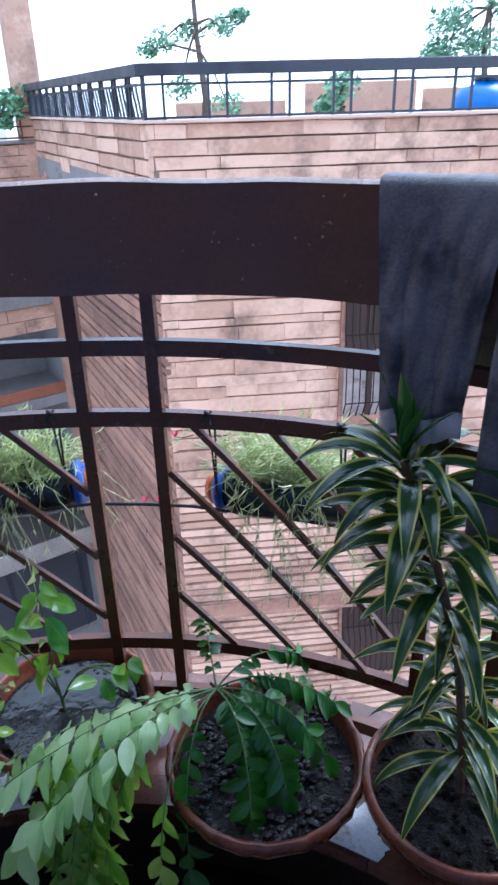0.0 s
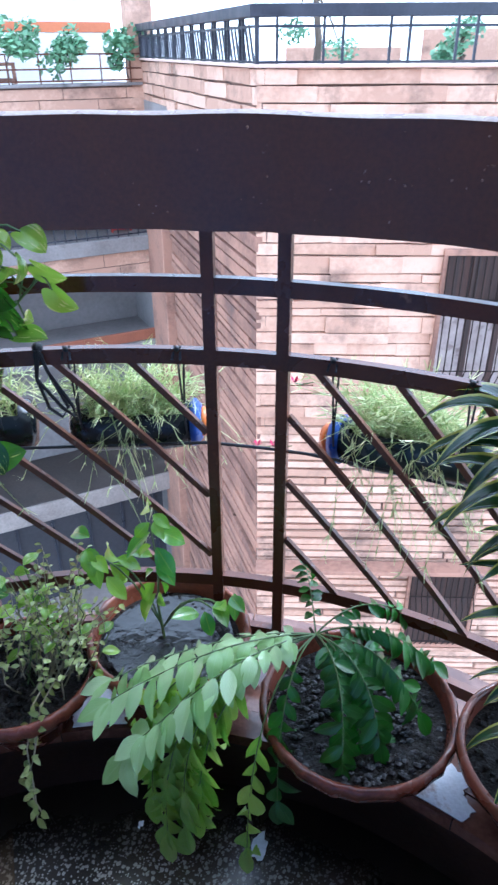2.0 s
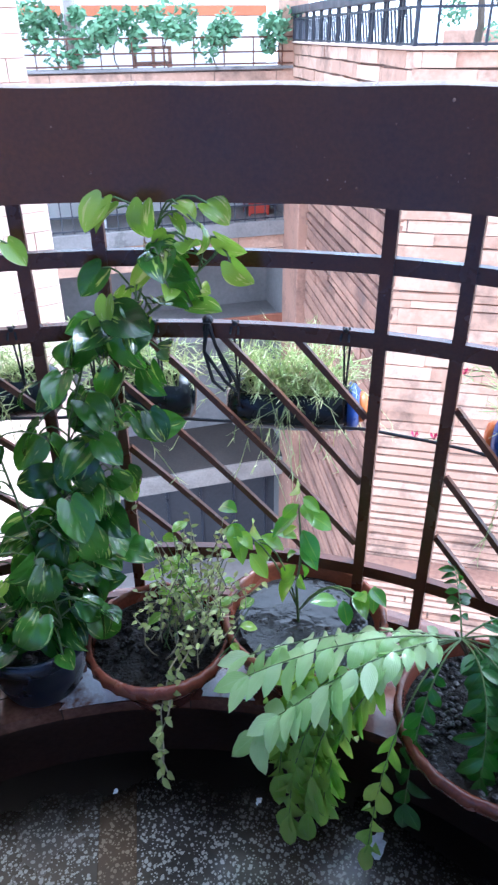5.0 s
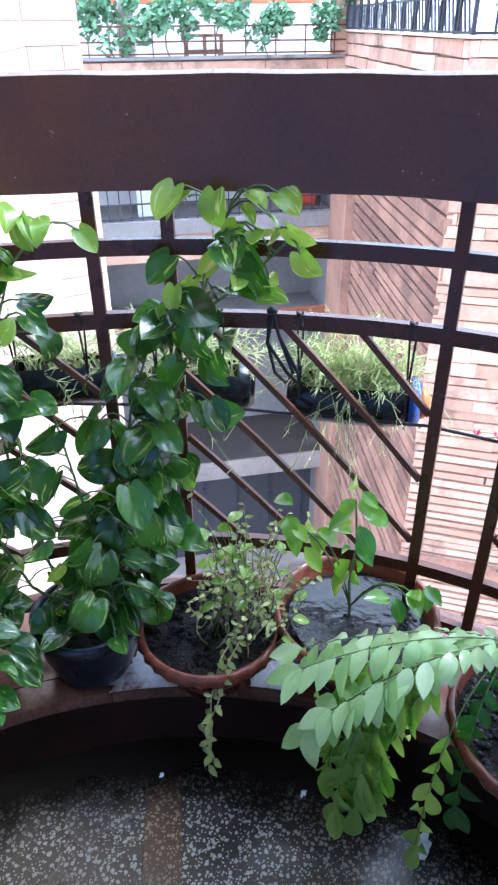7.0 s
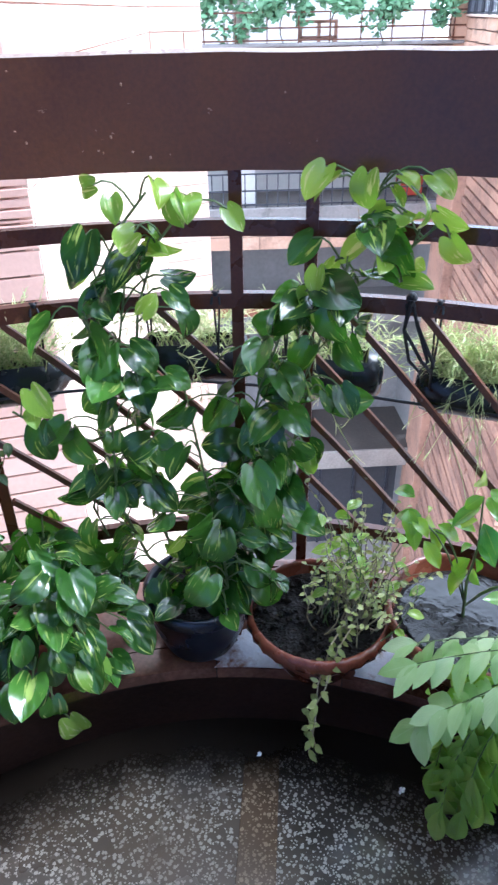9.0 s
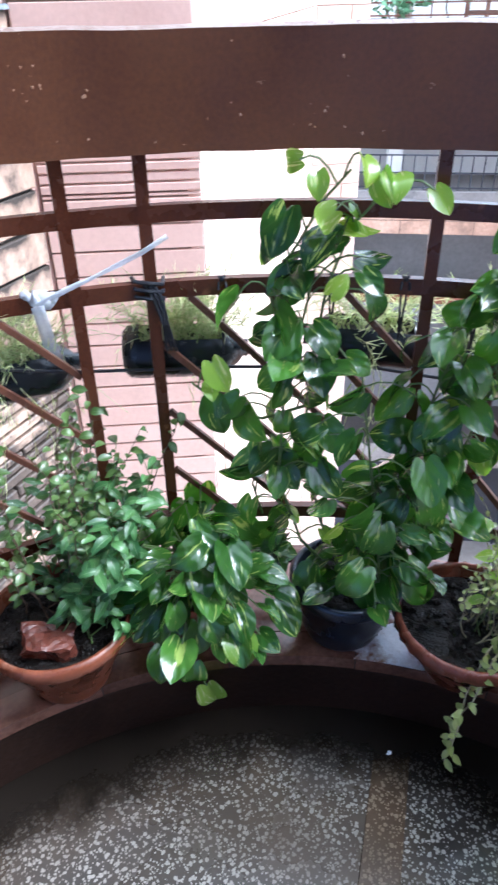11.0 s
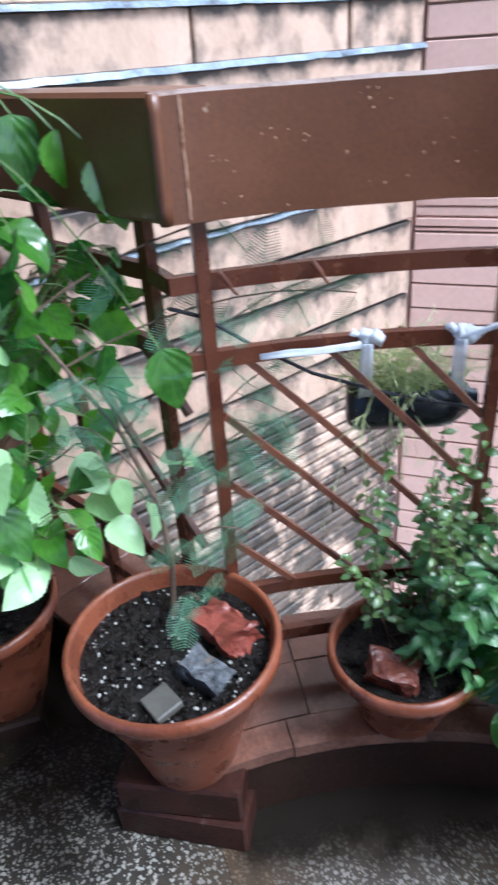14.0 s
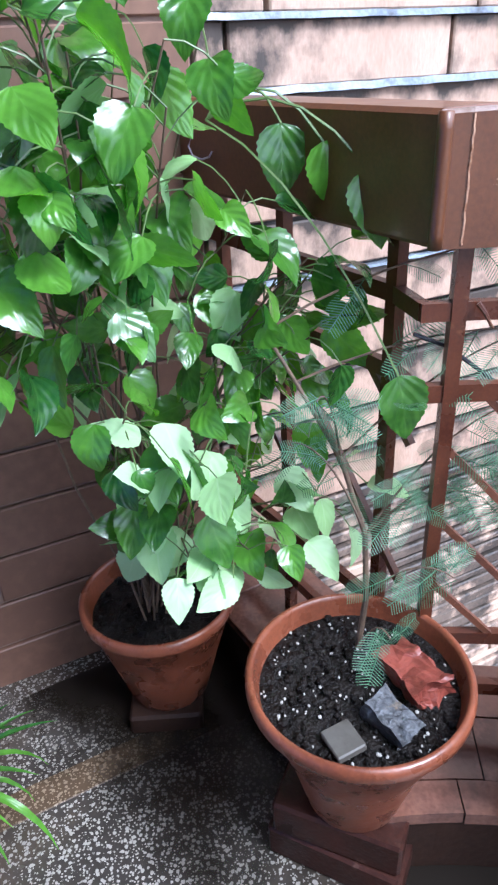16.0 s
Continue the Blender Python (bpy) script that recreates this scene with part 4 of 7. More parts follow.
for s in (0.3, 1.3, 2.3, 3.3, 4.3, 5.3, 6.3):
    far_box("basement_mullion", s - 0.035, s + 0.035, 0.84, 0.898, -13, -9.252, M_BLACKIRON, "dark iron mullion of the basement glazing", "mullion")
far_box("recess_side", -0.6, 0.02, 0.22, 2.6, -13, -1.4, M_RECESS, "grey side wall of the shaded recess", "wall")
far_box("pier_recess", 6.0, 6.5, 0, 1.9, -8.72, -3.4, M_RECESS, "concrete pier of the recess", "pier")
for s, z0, z1 in ((4.35, -2.45, -1.45), (4.42, 0.4, 3.0)):
    far_box("round_pillar", s - 0.16, s + 0.16, 0.35, 0.65, z0, z1, M_WHITE, "white pillar of the balcony", "pillar")
crate = thing("wooden_cot", "brown wooden cot standing on the vine terrace", "cot")
for a, b, c, d in ((2.45, 3.25, 1.0, 1.06), (2.45, 3.25, 0.72, 0.78), (2.45, 2.52, 0.4, 1.06), (3.18, 3.25, 0.4, 1.06), (2.8, 2.87, 0.4, 1.06)):
    bm = bmesh.new()
    box(bm, (gx(b), 0.6, c), (gx(a), 0.68, d), 0.01, mg)
    part("slat", bm, M_DIAG, crate)
M_RED = mat("red_plastic", (0.5, 0.06, 0.03), (0.36, 0.045, 0.03), rough=0.45, scale=3, fine=20, bump=0.1)
M_BLUE = mat("blue_plastic", (0.02, 0.16, 0.5), (0.015, 0.1, 0.36), rough=0.4, scale=2, fine=20, bump=0.1)
chair = thing("plastic_chair", "red plastic chair on the lower balcony", "chair")
for nm, a, b, y0, y1, c, d in (("seat", 0.35, 0.85, 0.5, 1.0, -2.05, -2.0), ("backrest", 0.35, 0.85, 0.95, 1.0, -2.0, -1.6), ("leg", 0.35, 0.4, 0.5, 0.55, -2.45, -2.05), ("leg", 0.8, 0.85, 0.5, 0.55, -2.45, -2.05), ("leg", 0.35, 0.4, 0.95, 1.0, -2.45, -2.05), ("leg", 0.8, 0.85, 0.95, 1.0, -2.45, -2.05), ("apron", 0.35, 0.85, 0.48, 0.52, -2.4, -2.06)):
    bm = bmesh.new()
    box(bm, (gx(b), y0, c), (gx(a), y1, d), 0.01, mg)
    part(nm, bm, M_RED, chair)


def far_rail(name, z0, z1, step, material, label):
    f = tagged(new(name), label, "fence", kind="structure")
    for z in (z0 + 0.05, (z0 + z1) / 2, z1):
        bm = bmesh.new()
        box(bm, (0, 0.0, z - 0.015), (lg, 0.03, z + 0.015), 0, mg)
        part("rail", bm, material, f)
    x = 0.2
    while x < lg:
        bm = bmesh.new()
        box(bm, (x - 0.012, 0.0, z0), (x + 0.012, 0.025, z1), 0, mg)
        part("upright", bm, material, f)
        x += step


far_rail("fence_balcony", -2.45, -1.75, 0.24, M_BLACKIRON, "black iron rail of the lower balcony")
far_rail("fence_vines", 0.68, 1.2, 0.62, M_RUST, "rusty iron rail overgrown with vines")

# things on the roof terrace
tank = thing("water_tank", "blue plastic water tank on the roof terrace", "tank", (2.6, 13.4, 0.35))
bm = bmesh.new()
lathe(bm, [(0.5, 0), (0.55, 0.06), (0.55, 0.3), (0.53, 0.33), (0.55, 0.36), (0.55, 0.6), (0.53, 0.63), (0.55, 0.66), (0.55, 0.9), (0.42, 1.05), (0.2, 1.1), (0.2, 1.16)], 28)
part("body", bm, M_BLUE, tank, smooth=True)
bm = bmesh.new()
lathe(bm, [(0.22, 1.16), (0.22, 1.2), (0.1, 1.22)], 20)
part("lid", bm, M_BLACKPLASTIC, tank)
bm = bmesh.new()
for x0, x1, y, h in ((-4, -1.2, 19, 1.3), (-0.8, 2.2, 21, 1.7), (2.5, 5.5, 22, 1.5)):
    box(bm, (x0, y, 0.3), (x1, y + 0.3, h), 0.02)
tagged(mesh_object("rooftop_walls", bm, M_BRICK), "low pink rooftop walls beyond the terrace", "wall", kind="structure")


# ---- trees beyond the terrace ----
M_BARK = mat("grey_bark", (0.16, 0.12, 0.09), (0.09, 0.07, 0.05), rough=0.9, scale=6, fine=40, bump=0.6)
# rain haze over the distance is put into this lighter leaf green
M_FARLEAF = mat("hazy_far_foliage", (0.19, 0.35, 0.19), (0.09, 0.2, 0.1), rough=0.5, scale=2, fine=12, bump=0, rand=0.0)
M_PALEBARK = mat("pale_smooth_bark", (0.5, 0.42, 0.36), (0.36, 0.3, 0.26), rough=0.8, scale=4, fine=30, bump=0.4)


def leaf_cloud(bm, centre, radius, count, size, rng, squash=0.7):
    for _ in range(count):
        d = Vector((rng.gauss(0, 1), rng.gauss(0, 1), rng.gauss(0, 1)))
        d = d.normalized() * radius * rng.random() ** 0.45
        c = Vector(centre) + Vector((d.x, d.y, d.z * squash))
        u = Vector((rng.gauss(0, 1), rng.gauss(0, 1), rng.gauss(0, 0.7))).normalized()
        v = u.orthogonal().normalized()
        s = size * rng.uniform(0.6, 1.3)
        bm.faces.new([bm.verts.new(c + w) for w in (-u * s, v * s * 0.5, u * s, -v * s * 0.5)])


def tree(at, height, clumps, seed, label, leaf=0.09, count=160):
    rng = random.Random(seed)
    t = thing("tree", label, "tree", at)
    bm = bmesh.new()
    top = Vector((rng.uniform(-0.2, 0.2), 0, height))
    trunk = [Vector((0, 0, 0)), Vector((0.08, 0, height * 0.3)), Vector((-0.05, 0.05, height * 0.6)), top]
    tube(bm, trunk, 0.09, 7, 0.03)
    crown = bmesh.new()
    for x, y, z, r in clumps:
        b = trunk[1].lerp(trunk[3], rng.uniform(0.2, 0.8))
        tube(bm, [b, b.lerp(Vector((x, y, z)), 0.5) + Vector((0, 0, 0.1)), (x, y, z)], 0.03, 5, 0.01)
        leaf_cloud(crown, (x, y, z), r, count, leaf, rng)
    part("trunk", bm, M_BARK, t)
    part("crown", crown, M_FARLEAF, t)
    return t


tree((-2.5, 14.5, 0.35), 3.4, ((-0.7, 0, 2.0, 0.35), (-0.2, 0.2, 2.15, 0.3), (0.45, 0, 2.2, 0.3), (0.75, 0.1, 2.35, 0.22), (-1.0, 0, 1.85, 0.22), (-0.4, 0, 1.2, 0.3), (0.5, 0, 0.9, 0.35)), 3, "slender sparse tree standing behind the roof terrace", leaf=0.055, count=150)
tree((2.9, 15.5, 0.35), 3.2, ((-0.7, 0, 2.2, 0.5), (0, 0.2, 2.8, 0.6), (0.6, 0, 2.4, 0.6), (-0.2, 0, 1.8, 0.5), (-0.9, 0, 1.7, 0.35)), 5, "leafy green tree beside the roof terrace", leaf=0.06, count=420)
tree((0.2, 17.5, 0.35), 1.6, ((0, 0, 1.2, 0.45), (-0.3, 0, 0.8, 0.35)), 6, "low green bush on the roof terrace", count=200)

trunk_ = thing("tree", "pale bare tree trunk standing on the vine terrace", "tree", mg @ Vector((gx(4.45), 0.45, 0.4)))
bm = bmesh.new()
tube(bm, [(0, 0, 0), (0.02, 0, 0.4), (-0.02, 0.02, 0.9), (0.03, 0, 1.5), (0.0, 0.02, 2.4)], 0.19, 10, 0.13)
part("trunk", bm, M_PALEBARK, trunk_, smooth=True)
bm = bmesh.new()
leaf_cloud(bm, (0, 0, 2.5), 0.9, 260, 0.1, random.Random(4))
part("crown", bm, M_FARLEAF, trunk_)

# vines on the terrace rail
rng = random.Random(8)
vine = thing("climbing_vine", "green climbing vine hanging over the terrace rail", "vine")
bm = bmesh.new()
for s in (0.1, 0.5, 1.5, 1.75, 2.3, 2.7, 3.3, 3.7, 4.0, 4.5, 4.9, 5.3, 5.8, 6.2, 6.8):
    for _ in range(5):
        z = rng.uniform(1.2, 1.62) if rng.random() < 0.75 else rng.uniform(0.8, 1.2)
        leaf_cloud(bm, mg @ Vector((gx(s + rng.uniform(-0.25, 0.25)), rng.uniform(-0.1, 0.2), z)), rng.uniform(0.14, 0.3), 60, 0.075, rng, 1.0)
tagged(part("leaves", bm, M_FARLEAF, vine), kind="stuff")
for s in (0.2, 1.6, 2.6, 3.6, 4.7, 5.6):
    bm = bmesh.new()
    tube(bm, [mg @ Vector((gx(s + 0.1 * math.sin(k)), 0.1, 0.62 + 0.2 * k)) for k in range(6)], 0.015, 5)
    part("stem", bm, M_BARK, vine)

# ---- plant pots ----
M_GRAVEL = mat("wet_grey_gravel", (0.032, 0.029, 0.031), (0.009, 0.008, 0.009), rough=0.42, scale=60, fine=240, bump=0.4, rand=0.0)
def pot_profile(r, h, wall=0.013, lip=0.03, base=0.55):
    """Outer wall up to a thick lip, then down the inside."""
    return [(r * base * 0.96, 0), (r * base, 0.006), (r * (base + 0.17), h * 0.42), (r * 0.93, h - lip - 0.004), (r * 0.965, h - lip), (r, h - lip * 0.75), (r, h - 0.006),
            (r - 0.005, h), (r - wall * 0.8, h - 0.001), (r - wall, h - 0.008), (r * 0.89, h - lip), (r * (base + 0.2) - 0.01, h * 0.45), (r * base * 0.85, 0.02)]


def soil_mesh(r, z, seed):
    rng = random.Random(seed)
    bm = bmesh.new()
    n, rings = 26, 6
    c = bm.verts.new((0, 0, z + 0.006))
    last = None
    for i in range(1, rings + 1):
        ring = []
        for k in range(n):
            a = 2 * math.pi * k / n
            rr = r * i / rings
            w = 0 if i == rings else rng.uniform(-0.005, 0.006)
            ring.append(bm.verts.new((rr * math.cos(a), rr * math.sin(a), z + w)))
        for k in range(n):
            if last:
                bm.faces.new((last[k], ring[k], ring[(k + 1) % n], last[(k + 1) % n]))
            else:
                bm.faces.new((c, ring[k], ring[(k + 1) % n]))
        last = ring
    return bm


def pebbles(parent, r, z, count, seed, size=0.0056, material=None):
    """Crumbs of soil and grit lying on the soil, as one mesh."""
    rng = random.Random(seed)
    bm = bmesh.new()
    for _ in range(count):
        a, q = rng.uniform(0, 2 * math.pi), r * math.sqrt(rng.random())
        s = size * rng.uniform(0.5, 1.5)
        bmesh.ops.create_icosphere(bm, subdivisions=1, radius=s, matrix=Matrix.Translation((q * math.cos(a), q * math.sin(a), z + s * 0.3)) @ Matrix.Diagonal((1, rng.uniform(0.6, 1), rng.uniform(0.5, 0.9), 1)) )
    return tagged(part("soil_grit", bm, material or M_SOIL, parent), kind="stuff")


def puddle(parent, at, r, z, seed):
    """A pool of rainwater standing on the soil, with an uneven shore."""
    bm = bmesh.new()
    n = 26
    bm.faces.new([bm.verts.new((at[0] + r * (1 + 0.14 * noise.noise(Vector((math.cos(a), math.sin(a), seed)))) * math.cos(a), at[1] + r * (1 + 0.14 * noise.noise(Vector((math.cos(a), math.sin(a), seed)))) * math.sin(a), z)) for a in [2 * math.pi * k / n for k in range(n)]])
    return part("puddle", bm, M_WATER, parent, "rainwater pooled on the soil")


def add_pot(parent, r, h, material, label, soil_down=0.03, notch=0, seed=1, crumbs=90, base=0.55, grit=0.0062, stone=None):
    bm = bmesh.new()
    lathe(bm, pot_profile(r, h, base=base), 56, wave=((5, 6, 7), notch, 0.0022) if notch else None)
    pot = part("pot", bm, material, parent, label, smooth=True)
    soil = part("soil", soil_mesh(r * 0.895, h - soil_down, seed), M_SOIL, parent, smooth=True)
    if crumbs:
        pebbles(soil, r * 0.85, h - soil_down, int(crumbs * 1.6), seed + 50, grit, stone)
    return pot


def rock(name, size, at, rot, material, seed, label, category="stone", parent=None):
    rng = random.Random(seed)
    bm = bmesh.new()
    bmesh.ops.create_cube(bm, size=1)
    bmesh.ops.subdivide_edges(bm, edges=bm.edges, cuts=7, use_grid_fill=True)
    for v in bm.verts:
        v.co = Vector((v.co.x * size[0], v.co.y * size[1], v.co.z * size[2]))
        w = noise.noise_vector(v.co * 38 + Vector((seed, 0, 0)))
        v.co += Vector((w[0] * size[0], w[1] * size[1], w[2] * size[2])) * 0.2
        k = noise.noise_vector(v.co * 110 + Vector((0, seed, 0)))
        v.co += Vector(k) * 0.0028
    ob = mesh_object(name, bm, material)
    ob.matrix_basis = pose(*at, *rot)
    return tagged(ob, label, category)


# ---- leaves ----
def leaf_mesh(name, length, width, material, kind="oval", fold=0.25, droop=0.2, curl=0.0, lobe=0.0, saw=0.0, rows=8, cols=2, wavy=0.0):
    """A leaf blade: stalk end at the origin, tip towards +y, upper side +z."""
    bm = bmesh.new()
    uv = bm.loops.layers.uv.new("leaf")
    grid, info = [], {}
    for i in range(rows + 1):
        v = i / rows
        if kind == "heart":
            w = 0.5 * (1 - v) ** 0.85 * (0.78 + 1.65 * v)
        elif kind == "strap":
            w = 0.5 * min(1.0, 0.45 + 2.2 * v) * min(1.0, (1 - v) * 2.6) ** 0.8
        elif kind == "egg":
            w = 0.5 * math.sin(math.pi * min(1, v ** 0.62 * 0.97 + 0.03)) ** 0.85
        else:
            w = 0.5 * math.sin(math.pi * min(1, max(0.02, v ** 0.85))) ** 0.9
        row = []
        for j in range(-cols, cols + 1):
            u = j / cols
            ww = w * width
            if saw and abs(j) == cols and i % 2 and 0 < i < rows:
                ww *= 1 + saw
            x = u * ww
            y = v * length + lobe * length * (0.75 * abs(u) ** 5 - 1.15 * math.sin(math.pi * min(1.0, abs(u) * 0.86)) ** 0.9) * max(0.0, 1 - 2.9 * v)
            a = droop * v
            z = fold * abs(x) - curl * (abs(u) ** 2) * ww + wavy * math.sin(v * 15 + u) * abs(u) * width
            yy, zz = y * math.cos(a), z - y * math.sin(a) * 0.75
            p = bm.verts.new((x, yy, zz))
            info[p] = (u, v)
            row.append(p)
        grid.append(row)
    for r0, r1 in zip(grid, grid[1:]):
        for k in range(len(r0) - 1):
            f = bm.faces.new((r0[k], r0[k + 1], r1[k + 1], r1[k]))
            f.smooth = True
            for lp in f.loops:
                lp[uv].uv = info[lp.vert]
    me = bpy.data.meshes.new(name)
    bm.normal_update()
    bm.to_mesh(me)
    bm.free()
    me.materials.append(material)
    return me


def facing(at, tip, up, scale=1.0):
    """A pose at a point, y towards tip, z as near to up as can be."""
    y = Vector(tip).normalized()
    x = y.cross(Vector(up))
    if x.length < 1e-3:
        x = y.orthogonal()
    x.normalize()
    z = x.cross(y)
    m = Matrix(((x.x, y.x, z.x, at[0]), (x.y, y.y, z.y, at[1]), (x.z, y.z, z.z, at[2]), (0, 0, 0, 1)))
    return m @ Matrix.Scale(scale, 4)


def wander(rng, s):
    return Vector((rng.gauss(0, s), rng.gauss(0, s), rng.gauss(0, s)))


def curve_pts(a, b, sag=(0, 0, 0), n=6):
    a, b, s = Vector(a), Vector(b), Vector(sag)
    return [a.lerp(b, i / n) + s * (4 * (i / n) * (1 - i / n)) for i in range(n + 1)]


def in_world(parent, p):
    return Vector(p) - Vector(parent.location)

# ---- leaf kinds ----
L_POTHOS = leaf_mat("pothos_leaf", (0.08, 0.21, 0.028), (0.016, 0.058, 0.012), rough=0.13, wet=1.0, vein=0.05, relief=0.3, patch=0.4, patch_col=(0.36, 0.48, 0.11), light=(0.3, 0.45, 0.1), veins=18.0, glow=0.32)
L_POTHOSPALE = leaf_mat("pothos_leaf_young", (0.32, 0.48, 0.08), (0.15, 0.3, 0.045), rough=0.2, vein=0.05, relief=0.06, patch=0.42, patch_col=(0.5, 0.56, 0.2), light=(0.4, 0.5, 0.15), glow=0.42)
L_DRAC = leaf_mat("dracaena_leaf", (0.035, 0.085, 0.03), (0.016, 0.045, 0.018), edge=(0.4, 0.42, 0.09), edge_at=0.68, rough=0.16, vein=0.03, light=(0.1, 0.16, 0.06))
L_DRACTOP = leaf_mat("dracaena_leaf_young", (0.06, 0.17, 0.03), (0.03, 0.1, 0.02), edge=(0.14, 0.26, 0.05), edge_at=0.8, rough=0.2, vein=0.04, light=(0.12, 0.22, 0.06))
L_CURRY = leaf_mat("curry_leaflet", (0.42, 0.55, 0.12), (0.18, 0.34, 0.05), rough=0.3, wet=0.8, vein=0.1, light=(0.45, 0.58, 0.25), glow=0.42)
# upper leaflets: the sky's sheen is put into this paler green
L_CURRYSHEEN = leaf_mat("curry_leaflet_sky_sheen", (0.54, 0.68, 0.38), (0.32, 0.5, 0.18), rough=0.34, wet=1.0, vein=0.1, light=(0.6, 0.72, 0.45), glow=0.3)
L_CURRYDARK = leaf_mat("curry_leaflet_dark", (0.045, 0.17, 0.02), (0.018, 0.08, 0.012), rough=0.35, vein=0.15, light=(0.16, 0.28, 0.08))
L_SAPLING = leaf_mat("citrus_leaf", (0.26, 0.44, 0.05), (0.06, 0.22, 0.04), rough=0.2, wet=0.8, vein=0.2, glow=0.38)
L_MINT = leaf_mat("mint_leaf", (0.095, 0.23, 0.065), (0.03, 0.1, 0.03), rough=0.42, wet=0.3, vein=0.25, light=(0.34, 0.5, 0.24))
L_MINTSMALL = leaf_mat("twiggy_mint_leaf", (0.11, 0.19, 0.045), (0.04, 0.09, 0.02), rough=0.42, vein=0.2, light=(0.26, 0.34, 0.14))
L_DRY = leaf_mat("wilted_leaf", (0.46, 0.5, 0.17), (0.2, 0.25, 0.07), rough=0.4, vein=0.15, light=(0.5, 0.52, 0.28))
L_HIB = leaf_mat("hibiscus_leaf", (0.13, 0.33, 0.035), (0.02, 0.085, 0.018), rough=0.2, wet=0.8, vein=0.06, relief=0.24, glow=0.34, light=(0.24, 0.44, 0.12), veins=25.0, wide=70.0)
L_HIBPALE = leaf_mat("hibiscus_leaf_underside", (0.46, 0.66, 0.36), (0.28, 0.5, 0.18), rough=0.45, wet=0.2, vein=0.12, relief=0.12, light=(0.6, 0.72, 0.5), veins=25.0)
L_SHAMI = leaf_mat("feathery_leaf", (0.13, 0.27, 0.15), (0.06, 0.16, 0.09), rough=0.5, wet=0.0, vein=0.0)
L_MOSSROSE = leaf_mat("moss_rose_needle", (0.68, 0.68, 0.4), (0.32, 0.44, 0.17), rough=0.4, wet=0.0, vein=0.0)
M_STEM = mat("green_stem", (0.13, 0.2, 0.06), (0.08, 0.13, 0.04), rough=0.45, scale=20, fine=90, bump=0.2)
M_WOODSTEM = mat("brown_twig", (0.17, 0.11, 0.07), (0.09, 0.06, 0.04), rough=0.7, scale=30, fine=120, bump=0.5)
M_DRYSTEM = mat("dry_stem", (0.42, 0.38, 0.24), (0.26, 0.22, 0.13), rough=0.7, scale=30, fine=120, bump=0.4)


def to_eye(p):
    """From a point on the railing towards the middle of the balcony."""
    return Vector((CX - p[0], CY - 0.1 - p[1], 0)).normalized()


def place_leaf(plant, meshes, rng, base, tip, up, scale=1.0):
    share("leaf", meshes[rng.randrange(len(meshes))], plant, facing(in_world(plant, base), tip, up, scale))


# ---- climbing pothos in a black pot ----
def pothos_meshes(m, tag):
    return [leaf_mesh(tag + "_leaf", 0.072, 0.061, m, "heart", fold=f, droop=d, lobe=0.16, curl=c, rows=10, cols=5) for f, d, c in ((0.35, 0.35, 0.0), (0.5, 0.6, 0.1), (0.2, 0.25, -0.1), (0.4, 0.9, 0.15))]


PM, PY = pothos_meshes(L_POTHOS, "pothos"), pothos_meshes(L_POTHOSPALE, "young_pothos")
rng = random.Random(21)
pothos = thing("potted_pothos", "climbing variegated pothos in a black plastic pot on the ledge", "potted plant", (*on_arc(131, 0.955, 0).xy, 0.215))
add_pot(pothos, 0.103, 0.138, M_BLACKPLASTIC, "black plastic pot", notch=0, seed=3, crumbs=20, base=0.7)


def climb(plant, path, count, spread, seed, meshes, young, young_from, size=(0.58, 1.05), thick=0.003):
    rng = random.Random(seed)
    bm = bmesh.new()
    pts = [Vector(p) for p in path]
    tube(bm, [in_world(plant, p) for p in pts], thick, 6, thick * 0.6)
    part("vine", bm, M_STEM, plant)
    pet = bmesh.new()
    count = int(count * 0.85)
    for i in range(count):
        k = (i + rng.random()) / count * (len(pts) - 1)
        a = pts[int(k)].lerp(pts[min(int(k) + 1, len(pts) - 1)], k - int(k))
        eye = to_eye(a)
        side = Vector((-eye.y, eye.x, 0))
        b = a + side * rng.uniform(-1, 1) * spread + eye * rng.uniform(-0.25, 1.0) * spread * 0.6 + Vector((0, 0, rng.uniform(-0.02, 0.05)))
        out = (b - a)
        out.z = 0
        tip = out.normalized() * 0.9 + eye * rng.uniform(-0.2, 0.8) + Vector((0, 0, rng.uniform(-1.5, 0.15))) + wander(rng, 0.35)
        up = eye * rng.uniform(-0.1, 0.9) + Vector((0, 0, rng.uniform(0.4, 1.1))) + wander(rng, 0.55)
        tube(pet, [in_world(plant, q) for q in curve_pts(a, b, (0, 0, 0.018), 4)], 0.0016, 4)
        top = k / (len(pts) - 1) > young_from or rng.random() < 0.08
        place_leaf(plant, young if top else meshes, rng, b, tip, up, rng.uniform(*size) * (0.72 if top else 1.0))
    tagged(part("leaf_stalk", pet, M_STEM, plant), kind="stuff")


climb(pothos, [on_arc(a, r, z) for a, r, z in ((130, 0.96, 0.33), (127, 0.97, 0.42), (124.5, 0.99, 0.55), (121.5, 1.0, 0.68), (119, 1.01, 0.8), (117, 1.01, 0.92), (115.5, 1.02, 1.0), (114.5, 1.02, 1.05))], 64, 0.07, 31, PM, PY, 0.86)
climb(pothos, [on_arc(a, r, z) for a, r, z in ((131, 0.96, 0.33), (134, 0.98, 0.45), (136, 1.0, 0.6), (135.5, 1.0, 0.75), (134.5, 1.0, 0.88), (132.5, 1.01, 0.97), (130, 1.01, 1.02))], 34, 0.075, 32, PM, PY, 0.85)
